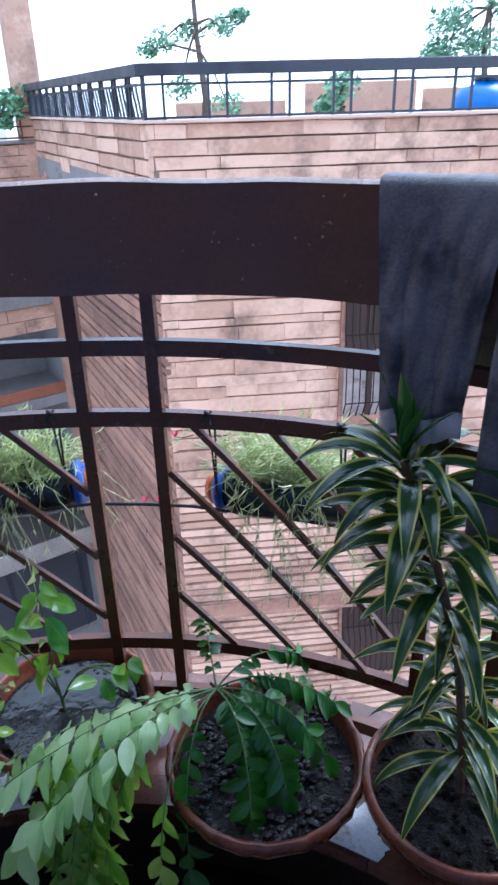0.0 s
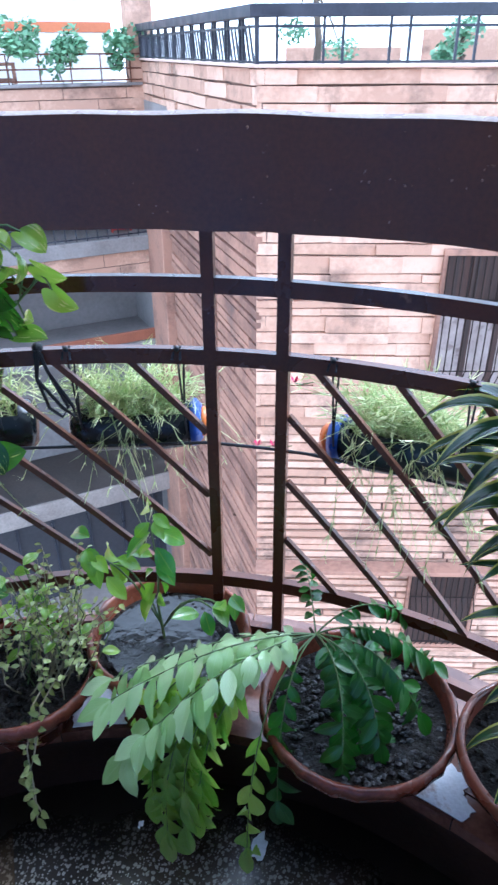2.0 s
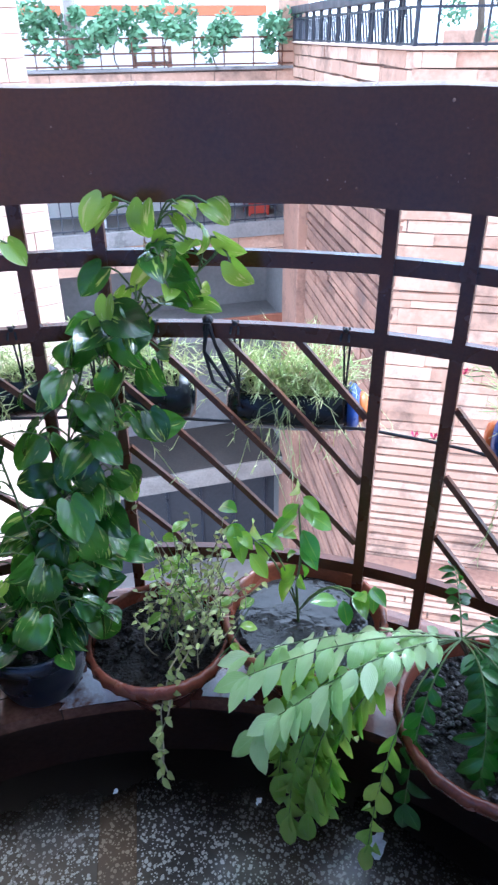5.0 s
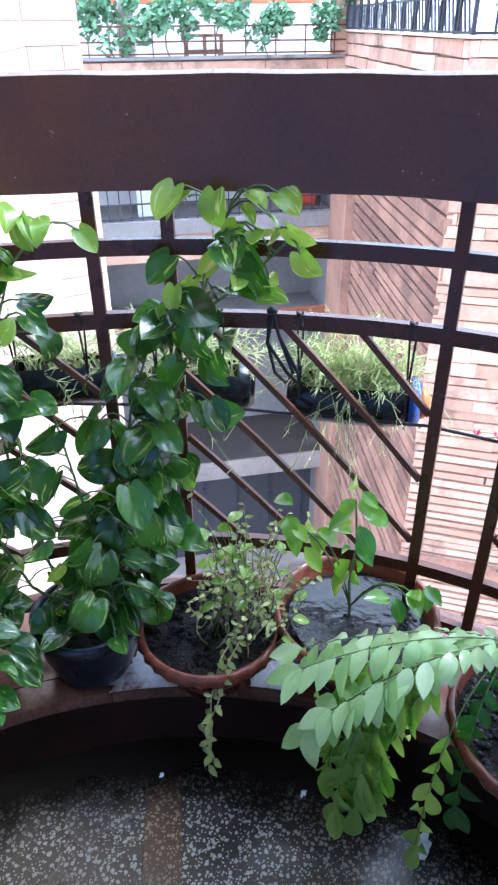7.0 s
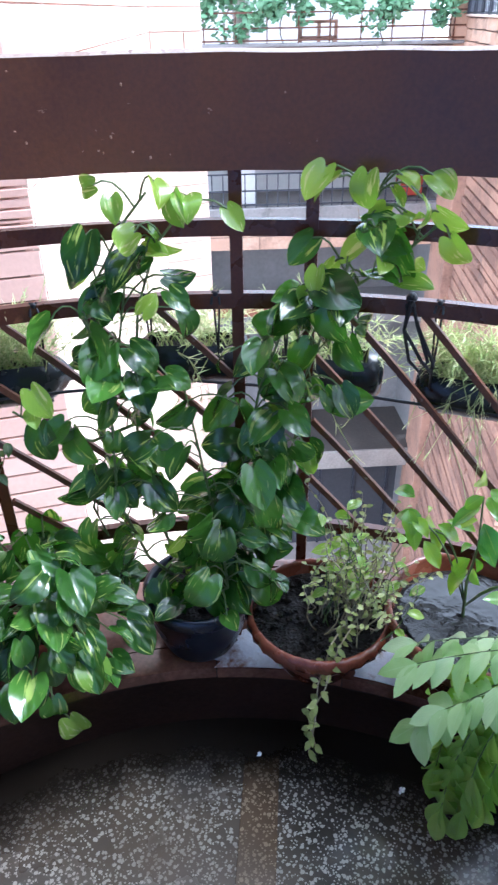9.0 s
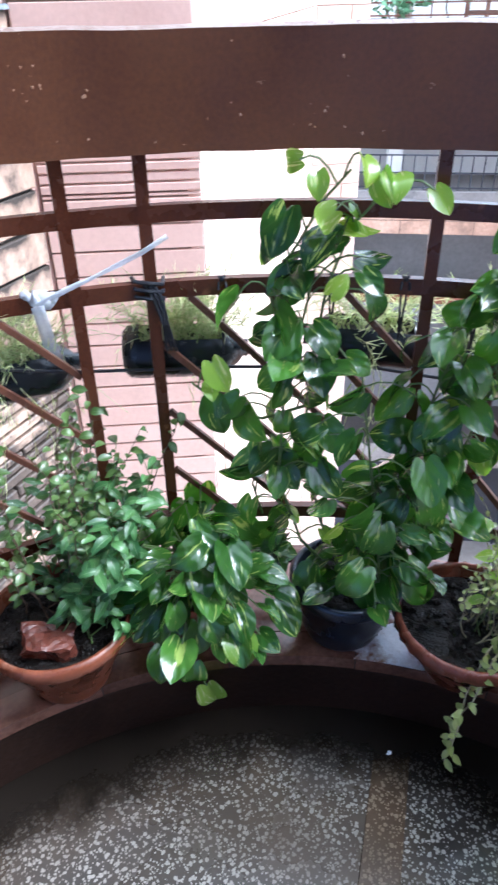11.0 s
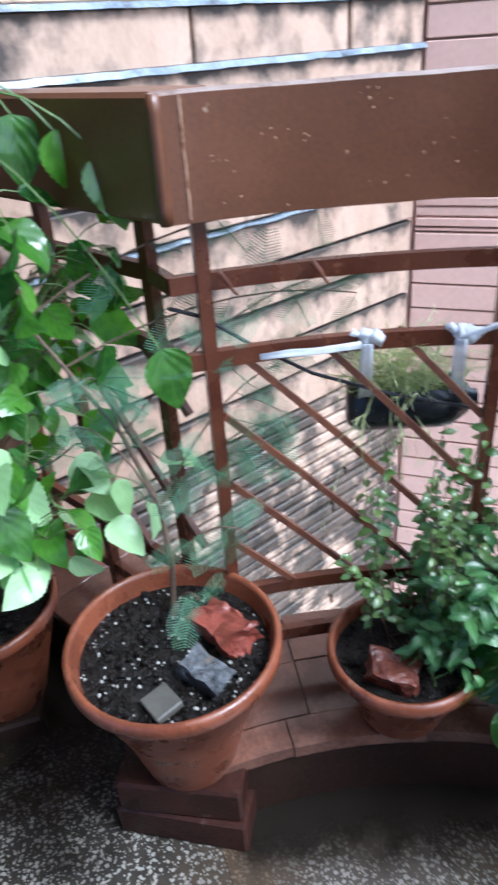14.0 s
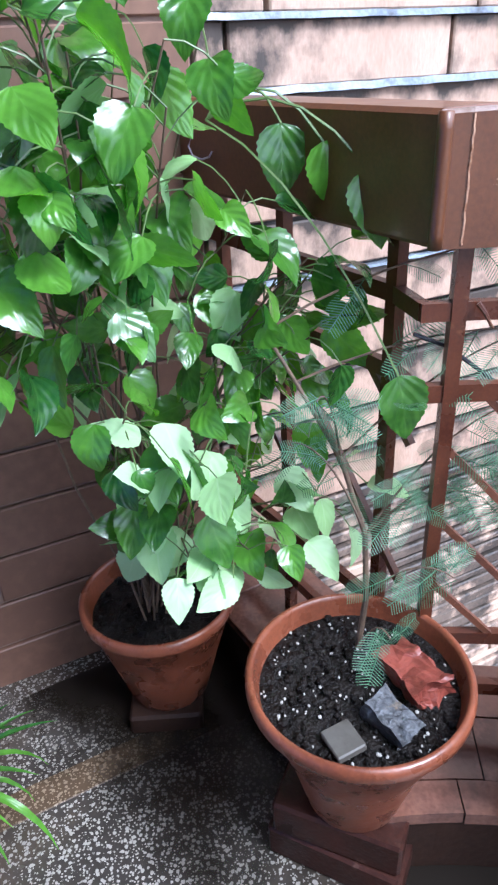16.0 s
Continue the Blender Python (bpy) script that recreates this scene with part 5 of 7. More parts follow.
climb(pothos, [on_arc(a, r, z) for a, r, z in ((130, 0.985, 0.36), (129.5, 0.97, 0.41), (128, 0.96, 0.47), (126, 0.94, 0.52), (125, 0.95, 0.6))], 18, 0.075, 33, PM, PY, 1.1)
climb(pothos, [on_arc(a, r, z) for a, r, z in ((135, 1.0, 0.72), (138, 1.0, 0.8), (139.5, 1.0, 0.88), (137, 1.01, 0.94), (135, 1.02, 1.0), (133, 1.02, 1.04))], 16, 0.06, 34, PM, PY, 0.75, size=(0.7, 1.0))
climb(pothos, [on_arc(a, r, z) for a, r, z in ((135.5, 1.0, 0.68), (140, 0.99, 0.66), (143.5, 0.98, 0.69), (146.5, 0.98, 0.74))], 8, 0.035, 35, PM, PY, 0.7)
climb(pothos, [on_arc(a, r, z) for a, r, z in ((122, 0.99, 0.88), (117, 0.99, 0.9), (113, 1.0, 0.95), (110, 1.01, 1.0))], 22, 0.055, 36, PM, PY, 0.25)
climb(pothos, [on_arc(a, r, z) for a, r, z in ((136, 1.0, 0.55), (139.5, 1.0, 0.6), (141, 1.0, 0.52), (140, 1.0, 0.45))], 12, 0.05, 37, PM, PY, 0.8)

climb(pothos, [on_arc(a, r, z) for a, r, z in ((132, 0.96, 0.34), (136, 0.96, 0.42), (138.5, 0.97, 0.55), (138, 0.98, 0.7), (136.5, 1.0, 0.82), (135, 1.01, 0.95))], 40, 0.07, 38, PM, PY, 0.9)
climb(pothos, [on_arc(a, r, z) for a, r, z in ((130, 0.93, 0.34), (127.5, 0.9, 0.39), (128, 0.93, 0.46), (129.5, 0.95, 0.6), (131, 0.98, 0.75))], 34, 0.085, 39, PM, PY, 1.1)

climb(pothos, [on_arc(a, r, z) for a, r, z in ((128.5, 0.95, 0.36), (126.5, 0.97, 0.48), (125.5, 0.99, 0.6), (124, 1.0, 0.74), (121.5, 1.0, 0.86))], 46, 0.065, 40, PM, PY, 1.1)
climb(pothos, [on_arc(a, r, z) for a, r, z in ((128, 0.99, 0.4), (123.5, 0.99, 0.52), (121, 1.0, 0.62), (119.5, 1.0, 0.74))], 26, 0.06, 41, PM, PY, 1.1)

# ---- low pothos spilling over the ledge ----
pothos2 = thing("potted_pothos", "bushy variegated pothos spilling over the ledge edge", "potted plant", (*on_arc(147, 0.955, 0).xy, 0.215))
add_pot(pothos2, 0.075, 0.11, M_TERRADARK, "small dark clay pot", seed=6, crumbs=10)
pet = bmesh.new()
c = Vector(pothos2.location) + Vector((0, 0, 0.1))
for i in range(112):
    a = rng.uniform(0, 2 * math.pi)
    q = 0.145 * math.sqrt(rng.random())
    eye = to_eye(c)
    b = c + Vector((math.cos(a) * q, math.sin(a) * q, 0.22 * (1 - (q / 0.17) ** 1.3) * rng.uniform(0.35, 1.1) + rng.uniform(-0.005, 0.045))) + eye * rng.uniform(-0.01, 0.055)
    tip = Vector((math.cos(a), math.sin(a), rng.uniform(-0.8, 0.35))) + eye * rng.uniform(-0.1, 0.6) + wander(rng, 0.3)
    up = Vector((0, 0, 1)) + eye * rng.uniform(-0.2, 0.6) + wander(rng, 0.4)
    tube(pet, [in_world(pothos2, p) for p in curve_pts(c, b, (0, 0, 0.03), 4)], 0.0017, 4)
    place_leaf(pothos2, PY if rng.random() < 0.1 else PM, rng, b, tip, up, rng.uniform(0.6, 1.08))
for a, r, z in ((148, 0.86, 0.33), (150.5, 0.86, 0.29), (145, 0.86, 0.30), (149, 0.85, 0.235), (152, 0.87, 0.35), (144, 0.86, 0.34)):
    b = on_arc(a, r, z)
    tube(pet, [in_world(pothos2, p) for p in curve_pts(c, b, (0, 0, 0.06), 6)], 0.0018, 4)
    place_leaf(pothos2, PM, rng, b, to_eye(b) * 0.4 + Vector((0.1, -0.1, -0.8)), to_eye(b) + Vector((0, 0, 0.5)), 0.85)
b = on_arc(147.6, 0.84, 0.185)   # one pale leaf on a long stalk below the rest
tube(pet, [in_world(pothos2, p) for p in curve_pts(on_arc(149.5, 0.86, 0.3), b, (0.0, 0.0, -0.02), 5)], 0.0018, 4)
place_leaf(pothos2, PY, rng, b, Vector((0.35, 0.1, -0.8)), to_eye(b) + Vector((0, 0, 0.5)), 0.95)
tagged(part("leaf_stalk", pet, M_STEM, pothos2), kind="stuff")

# ---- dracaena with yellow leaf margins ----
drac = thing("potted_dracaena", "tall dracaena with yellow-edged strap leaves in a clay pot", "potted plant", (0.325, 0.70, 0.215))
add_pot(drac, 0.15, 0.15, M_TERRADARK, "wet dark terracotta pot", notch=0, seed=8)
stem = [Vector(p) for p in ((0.325, 0.70, 0.33), (0.318, 0.712, 0.45), (0.30, 0.73, 0.58), (0.27, 0.742, 0.69), (0.245, 0.755, 0.77), (0.222, 0.765, 0.83), (0.205, 0.77, 0.875))]
bm = bmesh.new()
tube(bm, [in_world(drac, p) for p in stem], 0.0075, 8, 0.005)
part("stem", bm, M_WOODSTEM, drac)


def strap_leaf(name, length, width, material, rise, fall, twist=0.0):
    """A long leaf that leaves the stem, arches over and bends down towards its tip; y lies along, z up."""
    bm = bmesh.new()
    uv = bm.loops.layers.uv.new("leaf")
    rows, y, z, grid, info = 13, 0.0, 0.0, [], {}
    for i in range(rows + 1):
        v = i / rows
        w = 0.5 * width * min(1.0, 0.5 + 1.9 * v) * min(1.0, (1 - v) * 2.1 + 0.02) ** 0.75
        row = []
        for j in range(-4, 5):
            u = j / 4
            t = twist * v * v
            x0, z0 = u * w * math.cos(t), abs(u) * w * 0.42 + u * w * math.sin(t)
            q = bm.verts.new((x0, y, z + z0))
            info[q] = (u, v)
            row.append(q)
        grid.append(row)
        a = rise - (rise + fall) * v ** 1.15
        y, z = y + math.cos(a) * length / rows, z + math.sin(a) * length / rows
    for r0, r1 in zip(grid, grid[1:]):
        for k in range(8):
            f = bm.faces.new((r0[k], r0[k + 1], r1[k + 1], r1[k]))
            f.smooth = True
            for lp in f.loops:
                lp[uv].uv = info[lp.vert]
    me = bpy.data.meshes.new(name)
    bm.normal_update()
    bm.to_mesh(me)
    bm.free()
    me.materials.append(material)
    return me


DM = [strap_leaf("dracaena_leaf", 0.2, w, L_DRAC, r_, f_, t_) for w, r_, f_, t_ in ((0.036, 0.5, 0.9, 0.2), (0.034, 0.35, 1.2, -0.3), (0.038, 0.65, 1.05, 0.35), (0.033, 0.2, 1.35, -0.1), (0.036, 0.55, 0.55, 0.0))]
DT = [strap_leaf("young_dracaena_leaf", 0.18, 0.034, L_DRACTOP, r_, f_, 0.1) for r_, f_ in ((0.25, 0.1), (0.35, 0.4), (0.1, 0.0))]
rng = random.Random(5)
for i in range(92):
    h = i / 91
    k = (0.08 + 0.92 * h ** 1.2) * (len(stem) - 1.001)
    p = stem[int(k)].lerp(stem[int(k) + 1], k - int(k))
    a = i * 2.399 + rng.uniform(-0.35, 0.35)
    d = Vector((math.cos(a), math.sin(a), rng.uniform(-0.15, 0.2)))
    place_leaf(drac, DM, rng, p + d.normalized() * 0.008, d, (0, 0, 1), rng.uniform(0.5, 0.85) if h < 0.5 else rng.uniform(0.7, 0.98))
for i in range(11):
    a = i * 2.399
    d = Vector((math.cos(a) * 0.7, math.sin(a) * 0.7, rng.uniform(0.5, 2.2)))
    place_leaf(drac, DT, rng, stem[-1] + Vector((0, 0, 0.002 * i)), d, Vector((-math.cos(a), -math.sin(a), 0.5)), rng.uniform(0.45, 0.72))

# ---- curry leaf plant with drooping fronds ----
curry = thing("potted_curry_plant", "curry leaf plant with long drooping fronds in a notched clay pot", "potted plant", (0.02, 0.735, 0.215))
add_pot(curry, 0.163, 0.135, M_TERRADARK, "wet terracotta pot with a notched rim", notch=34, seed=9, crumbs=430, grit=0.0046, stone=M_GRAVEL)
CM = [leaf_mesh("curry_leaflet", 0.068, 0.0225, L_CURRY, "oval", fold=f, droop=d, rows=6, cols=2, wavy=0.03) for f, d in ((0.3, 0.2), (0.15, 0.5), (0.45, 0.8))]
CT = [leaf_mesh("upper_curry_leaflet", 0.056, 0.026, L_CURRYSHEEN, "oval", fold=f, droop=d, rows=6, cols=2, wavy=0.03) for f, d in ((0.15, 0.15), (0.25, 0.45), (0.1, 0.7))]
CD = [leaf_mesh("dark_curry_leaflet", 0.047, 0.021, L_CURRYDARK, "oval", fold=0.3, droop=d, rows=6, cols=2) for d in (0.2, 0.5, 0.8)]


def frond(plant, pts, n, meshes, size, rng, side, hang=0.3, open_=1.0, bare=0.16, grow=0.4):
    """A feather-shaped leaf: leaflets alternating along a stalk, growing towards its end; side is across the stalk."""
    bm = bmesh.new()
    tube(bm, [in_world(plant, p) for p in pts], 0.0017, 5, 0.0008)
    st = part("frond_stalk", bm, M_STEM, plant)
    side = Vector(side)
    for i in range(2 * n):
        if rng.random() < 0.05:
            continue
        f = (i + rng.uniform(-0.3, 0.3)) / (2 * n - 1)
        k = max(0.0, min(0.999, bare + (1 - bare) * f)) * (len(pts) - 1)
        p = pts[int(k)].lerp(pts[int(k) + 1], k - int(k))
        d = (pts[int(k) + 1] - pts[int(k)]).normalized()
        s = (side - d * side.dot(d)).normalized() * (1 if i % 2 else -1)
        u = s.cross(d) * (1 if i % 2 else -1)
        if u.z < 0:
            u = -u
        tip = s * open_ * rng.uniform(0.8, 1.15) + d * rng.uniform(0.5, 0.9) + Vector((0, 0, -hang * rng.uniform(0.5, 1.4))) + wander(rng, 0.13)
        sc = size * (1 - grow + grow * 1.5 * min(1.0, f * 1.25)) * rng.uniform(0.82, 1.12)
        share("leaflet", meshes[rng.randrange(len(meshes))], plant, facing(in_world(plant, p), tip, u + Vector((0, -0.35, 0.3)) + wander(rng, 0.28), sc))
    share("leaflet", meshes[0], plant, facing(in_world(plant, pts[-1]), pts[-1] - pts[-2], Vector((0, -0.4, 1)), size * 1.15))


def bend(a, c, b, n=11):
    """A stalk from a to b, drawn towards c on the way."""
    a, c, b = Vector(a), Vector(c), Vector(b)
    return [a * (1 - t) ** 2 + c * 2 * t * (1 - t) + b * t * t for t in [i / n for i in range(n + 1)]]


rng = random.Random(12)
O = (-0.06, 0.76, 0.455)
bm = bmesh.new()
for q in ((0.0, 0.0), (0.015, 0.01), (-0.012, 0.012)):
    tube(bm, [in_world(curry, p) for p in curve_pts((0.0 + q[0], 0.75 + q[1], 0.31), (O[0] + q[0], O[1] + q[1], O[2]), (0.01, 0, 0), 4)], 0.004, 6, 0.0025)
part("stem", bm, M_WOODSTEM, curry)
# upper fronds reaching out over the ledge, sky sheen put into their pale colour
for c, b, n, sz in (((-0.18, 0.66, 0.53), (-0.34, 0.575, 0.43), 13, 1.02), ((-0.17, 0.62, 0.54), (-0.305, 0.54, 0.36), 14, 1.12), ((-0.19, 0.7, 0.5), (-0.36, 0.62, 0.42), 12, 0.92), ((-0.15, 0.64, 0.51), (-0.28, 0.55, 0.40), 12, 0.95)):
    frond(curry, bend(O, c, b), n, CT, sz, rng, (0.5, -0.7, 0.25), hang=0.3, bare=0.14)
# yellow-green fronds hanging straight down from them
for c, b, n, sz, sd in (((-0.27, 0.57, 0.53), (-0.25, 0.535, 0.19), 14, 1.15, (1, 0.2, 0)), ((-0.24, 0.56, 0.54), (-0.22, 0.54, 0.215), 14, 1.15, (0.8, -0.5, 0)), ((-0.29, 0.58, 0.5), (-0.275, 0.55, 0.265), 13, 1.1, (0.9, 0.4, 0)), ((-0.2, 0.58, 0.52), (-0.2, 0.55, 0.25), 13, 1.05, (1, -0.2, 0)),
                     ((-0.25, 0.6, 0.53), (-0.235, 0.57, 0.23), 14, 1.1, (0.6, -0.8, 0)), ((-0.31, 0.6, 0.5), (-0.3, 0.58, 0.31), 11, 1.0, (1, 0, 0))):
    frond(curry, bend(O, c, b), n, CM, sz, rng, sd, hang=0.6, open_=0.42, bare=0.4, grow=0.25)
# one long bare stalk with a few leaflets at its end
frond(curry, bend(O, (-0.13, 0.6, 0.5), (-0.125, 0.56, 0.16)), 5, CM, 1.0, rng, (1, 0.1, 0), hang=0.8, open_=0.45, bare=0.6, grow=0.2)
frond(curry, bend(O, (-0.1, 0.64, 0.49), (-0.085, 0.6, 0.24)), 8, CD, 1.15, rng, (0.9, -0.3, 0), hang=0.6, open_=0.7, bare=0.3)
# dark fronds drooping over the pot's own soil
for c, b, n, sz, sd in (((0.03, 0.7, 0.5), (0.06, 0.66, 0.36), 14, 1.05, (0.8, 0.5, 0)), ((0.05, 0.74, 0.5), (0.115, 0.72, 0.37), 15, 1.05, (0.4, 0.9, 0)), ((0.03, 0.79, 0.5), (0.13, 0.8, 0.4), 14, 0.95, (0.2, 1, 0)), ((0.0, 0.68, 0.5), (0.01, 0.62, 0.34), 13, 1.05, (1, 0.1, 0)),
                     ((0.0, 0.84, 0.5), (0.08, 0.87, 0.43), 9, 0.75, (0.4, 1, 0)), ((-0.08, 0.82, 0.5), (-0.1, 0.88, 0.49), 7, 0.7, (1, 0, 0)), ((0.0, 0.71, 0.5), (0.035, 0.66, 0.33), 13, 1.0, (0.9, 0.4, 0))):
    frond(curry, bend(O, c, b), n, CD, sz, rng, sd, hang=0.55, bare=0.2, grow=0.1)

# ---- citrus sapling ----
sap = thing("potted_sapling", "young citrus sapling with bright leaves in a clay pot", "potted plant", (-0.335, 0.80, 0.215))
add_pot(sap, 0.15, 0.148, M_TERRA, "pale-rimmed terracotta pot", soil_down=0.035, notch=30, seed=10, crumbs=90)
puddle(sap, (0.0, 0.0), 0.121, 0.1195, 3)
SM = [leaf_mesh("citrus_leaf", 0.066, 0.034, L_SAPLING, "oval", fold=0.3, droop=d, rows=6, cols=2) for d in (0.3, 0.7)]
rng = random.Random(14)
bm = bmesh.new()
tube(bm, [in_world(sap, p) for p in ((-0.345, 0.80, 0.32), (-0.35, 0.795, 0.42), (-0.345, 0.8, 0.5), (-0.352, 0.796, 0.6))], 0.003, 6, 0.0015)
part("stem", bm, M_STEM, sap)
for z in (0.62, 0.605, 0.585, 0.555, 0.525, 0.5, 0.475, 0.45):
    for sg in (-1, 1):
        a = rng.uniform(-1.2, 1.2) + (math.pi if sg < 0 else 0)
        d = Vector((math.cos(a), math.sin(a) * 0.8 - 0.15, rng.uniform(-0.9, 0.25)))
        place_leaf(sap, SM, rng, Vector((-0.348, 0.798, z)) + d * 0.006, d, Vector((0, -0.5, 1)) + wander(rng, 0.45), rng.uniform(0.55, 1.1))
for a, n in (((-0.25, 0.80, 0.43), 3), ((-0.24, 0.83, 0.41), 3), ((-0.45, 0.76, 0.54), 5), ((-0.41, 0.77, 0.52), 4)):
    bm = bmesh.new()
    tube(bm, [in_world(sap, p) for p in curve_pts((-0.346, 0.8, 0.36), a, (0, 0, 0.04), 5)], 0.0018, 5)
    part("stem", bm, M_STEM, sap)
    for _ in range(n):
        d = Vector((rng.uniform(-1, 1), rng.uniform(-0.7, 0.2), rng.uniform(-0.6, 0.3)))
        place_leaf(sap, SM, rng, Vector(a) + wander(rng, 0.014), d, (0, -0.4, 1), rng.uniform(0.7, 1.0))


# ---- straggly wilted plant ----
def leafy_twigs(plant, roots, meshes, rng, count, spread, height, per, size, stem_mat, lean=(0, 0, 0), thick=0.0016, nearest=None):
    stems = bmesh.new()
    for i in range(count):
        r0 = Vector(roots) + Vector((rng.gauss(0, 0.03), rng.gauss(0, 0.03), 0))
        top = r0 + Vector((rng.gauss(0, spread), rng.gauss(0, spread), height * rng.uniform(0.5, 1.05))) + Vector(lean)
        pts = [p + wander(rng, 0.005) for p in curve_pts(r0, top, (rng.gauss(0, 0.015), rng.gauss(0, 0.015), 0), 7)]
        tube(stems, [in_world(plant, p) for p in pts], thick, 4, thick * 0.5)
        for j in range(per):
            k = (0.25 + 0.75 * (j + 1) / per) * (len(pts) - 1.001)
            p = pts[int(k)].lerp(pts[int(k) + 1], k - int(k))
            a = rng.uniform(0, 2 * math.pi)
            d = Vector((math.cos(a), math.sin(a), rng.uniform(-0.3, 0.5)))
            place_leaf(plant, meshes, rng, p, d, Vector((0, 0, 1)) + to_eye(p) * 0.5 + wander(rng, 0.2), size * rng.uniform(0.7, 1.2))
    tagged(part("twig", stems, stem_mat, plant), kind="stuff")


wilt = thing("potted_herb", "straggly half-wilted herb trailing from a dark clay pot", "potted plant", (-0.56, 0.66, 0.215))
add_pot(wilt, 0.132, 0.13, M_TERRADARK, "wet terracotta pot", notch=28, seed=15, crumbs=90)
WM_ = [leaf_mesh("herb_leaf", 0.017, 0.0085, L_DRY, "oval", fold=0.3, droop=d, rows=4, cols=1) for d in (0.2, 0.6)]
rng = random.Random(16)
leafy_twigs(wilt, (-0.52, 0.69, 0.315), WM_, rng, 52, 0.055, 0.22, 9, 0.82, M_DRYSTEM, lean=(0.02, 0.02, 0))
leafy_twigs(wilt, (-0.50, 0.69, 0.315), [leaf_mesh("green_herb_leaf", 0.055, 0.03, L_POTHOSPALE, "oval", fold=0.3, droop=0.4, rows=6, cols=2)], rng, 11, 0.05, 0.23, 3, 0.6, M_STEM)
bm = bmesh.new()
for dx in (0.0, 0.014):
    pts = [Vector((-0.5 + dx, 0.65, 0.35)), Vector((-0.49 + dx, 0.585, 0.36)), Vector((-0.488 + dx, 0.545, 0.3)), Vector((-0.482 - dx, 0.533, 0.22)), Vector((-0.49 + dx, 0.53, 0.13 + dx * 2))]
    tube(bm, [in_world(wilt, p) for p in pts], 0.0015, 4)
    for j in range(26):
        k = (j + 0.5) / 26 * 3.99
        p = pts[int(k)].lerp(pts[int(k) + 1], k - int(k))
        d = Vector((rng.uniform(-1, 1), rng.uniform(-0.8, 0.3), rng.uniform(-0.5, 0.4)))
        place_leaf(wilt, WM_, rng, p, d, Vector((0, -0.7, 0.7)), rng.uniform(0.8, 1.2) + 0.5 * (j / 26) ** 2)
part("trailing_stem", bm, M_DRYSTEM, wilt)

# ---- mint ----
mint = thing("potted_mint", "leafy mint bush with a broken brick in its clay pot", "potted plant", (-1.022, 0.124, 0.215))
add_pot(mint, 0.128, 0.158, M_TERRA, "wet terracotta pot with a worn rim", notch=0, seed=17, crumbs=60)
MM = [leaf_mesh("mint_leaf", 0.046, 0.0155, L_MINT, "oval", fold=0.3, droop=d, rows=6, cols=2, saw=0.1) for d in (0.3, 0.8, 1.2)]
MS = [leaf_mesh("small_mint_leaf", 0.026, 0.014, L_MINTSMALL, "oval", fold=0.4, droop=d, rows=5, cols=1) for d in (0.3, 0.9)]
rng = random.Random(18)
leafy_twigs(mint, (-1.0, 0.17, 0.34), MM, rng, 26, 0.08, 0.26, 13, 0.95, M_STEM, lean=(0.005, 0.05, 0))
leafy_twigs(mint, (-1.045, 0.17, 0.34), MS, rng, 34, 0.075, 0.38, 16, 0.95, M_WOODSTEM, lean=(-0.02, 0.06, 0))
leafy_twigs(mint, (-0.97, 0.16, 0.34), MM, rng, 6, 0.03, 0.12, 7, 0.9, M_STEM, lean=(0.02, 0.06, 0))
rock("brick_fragment", (0.075, 0.05, 0.04), (-0.985, 0.085, 0.362), (10, 20, 60), M_BRICKDAMP, 4, "broken red brick lying in the mint pot", "brick")

# ---- feathery shrub in the pot on bricks ----
M_PERLITE = mat("perlite_grain", (0.46, 0.44, 0.41), (0.3, 0.28, 0.25), rough=0.7, scale=60, fine=300, bump=0.2)
M_TILEBIT = mat("grey_tile_piece", (0.11, 0.1, 0.085), (0.075, 0.066, 0.057), rough=0.5, scale=20, fine=120, bump=0.2)
M_SLATE = mat("weathered_grey_stone", (0.11, 0.115, 0.125), (0.02, 0.02, 0.022), rough=0.5, scale=30, fine=120, bump=0.9, depth=0.008, stain=(0.17, 0.12, 0.07), stain_scale=26, stain_at=0.58)
u, v = Vector((0.43, 0.9, 0)).normalized(), Vector((0.9, -0.43, 0)).normalized()
bt = Matrix(((u.x, v.x, 0, -1.065), (u.y, v.y, 0, -0.262), (0, 0, 1, 0), (0, 0, 0, 1)))
for z0, z1, dx, ex, lab in ((FLOOR, 0.126, 0.012, 0.008, "dark wet brick standing on the floor"), (0.127, 0.2, 0.0, 0.0, "red brick laid on a darker brick")):
    bm = bmesh.new()
    box(bm, (-0.108 - ex, -0.06, z0), (0.108 + ex, 0.06 + dx * 0.3, z1), 0.005, bt @ Matrix.Rotation(radians(dx * 250), 4, "Z"))
    for vv in bm.verts:
        vv.co += Vector(noise.noise_vector(vv.co * 40)) * 0.002
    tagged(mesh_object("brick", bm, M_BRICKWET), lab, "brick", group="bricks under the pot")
shami = thing("potted_feathery_shrub", "thin feathery-leaved shrub in an orange clay pot on bricks", "potted plant", (-1.075, -0.247, 0.2))
add_pot(shami, 0.168, 0.281, M_TERRA, "orange terracotta pot", notch=0, seed=19, crumbs=220, soil_down=0.035, base=0.47)
pebbles(shami, 0.145, 0.2475, 170, 77, 0.0024, M_PERLITE)
rock("brick_fragment", (0.1, 0.055, 0.045), (-1.075, -0.165, 0.466), (15, -10, 20), M_BRICKRED, 6, "broken red brick lying on the soil", "brick")
rock("grey_stone", (0.07, 0.042, 0.035), (-1.0, -0.215, 0.46), (0, 15, 35), M_SLATE, 8, "weathered grey stone lying on the soil")
bm = bmesh.new()
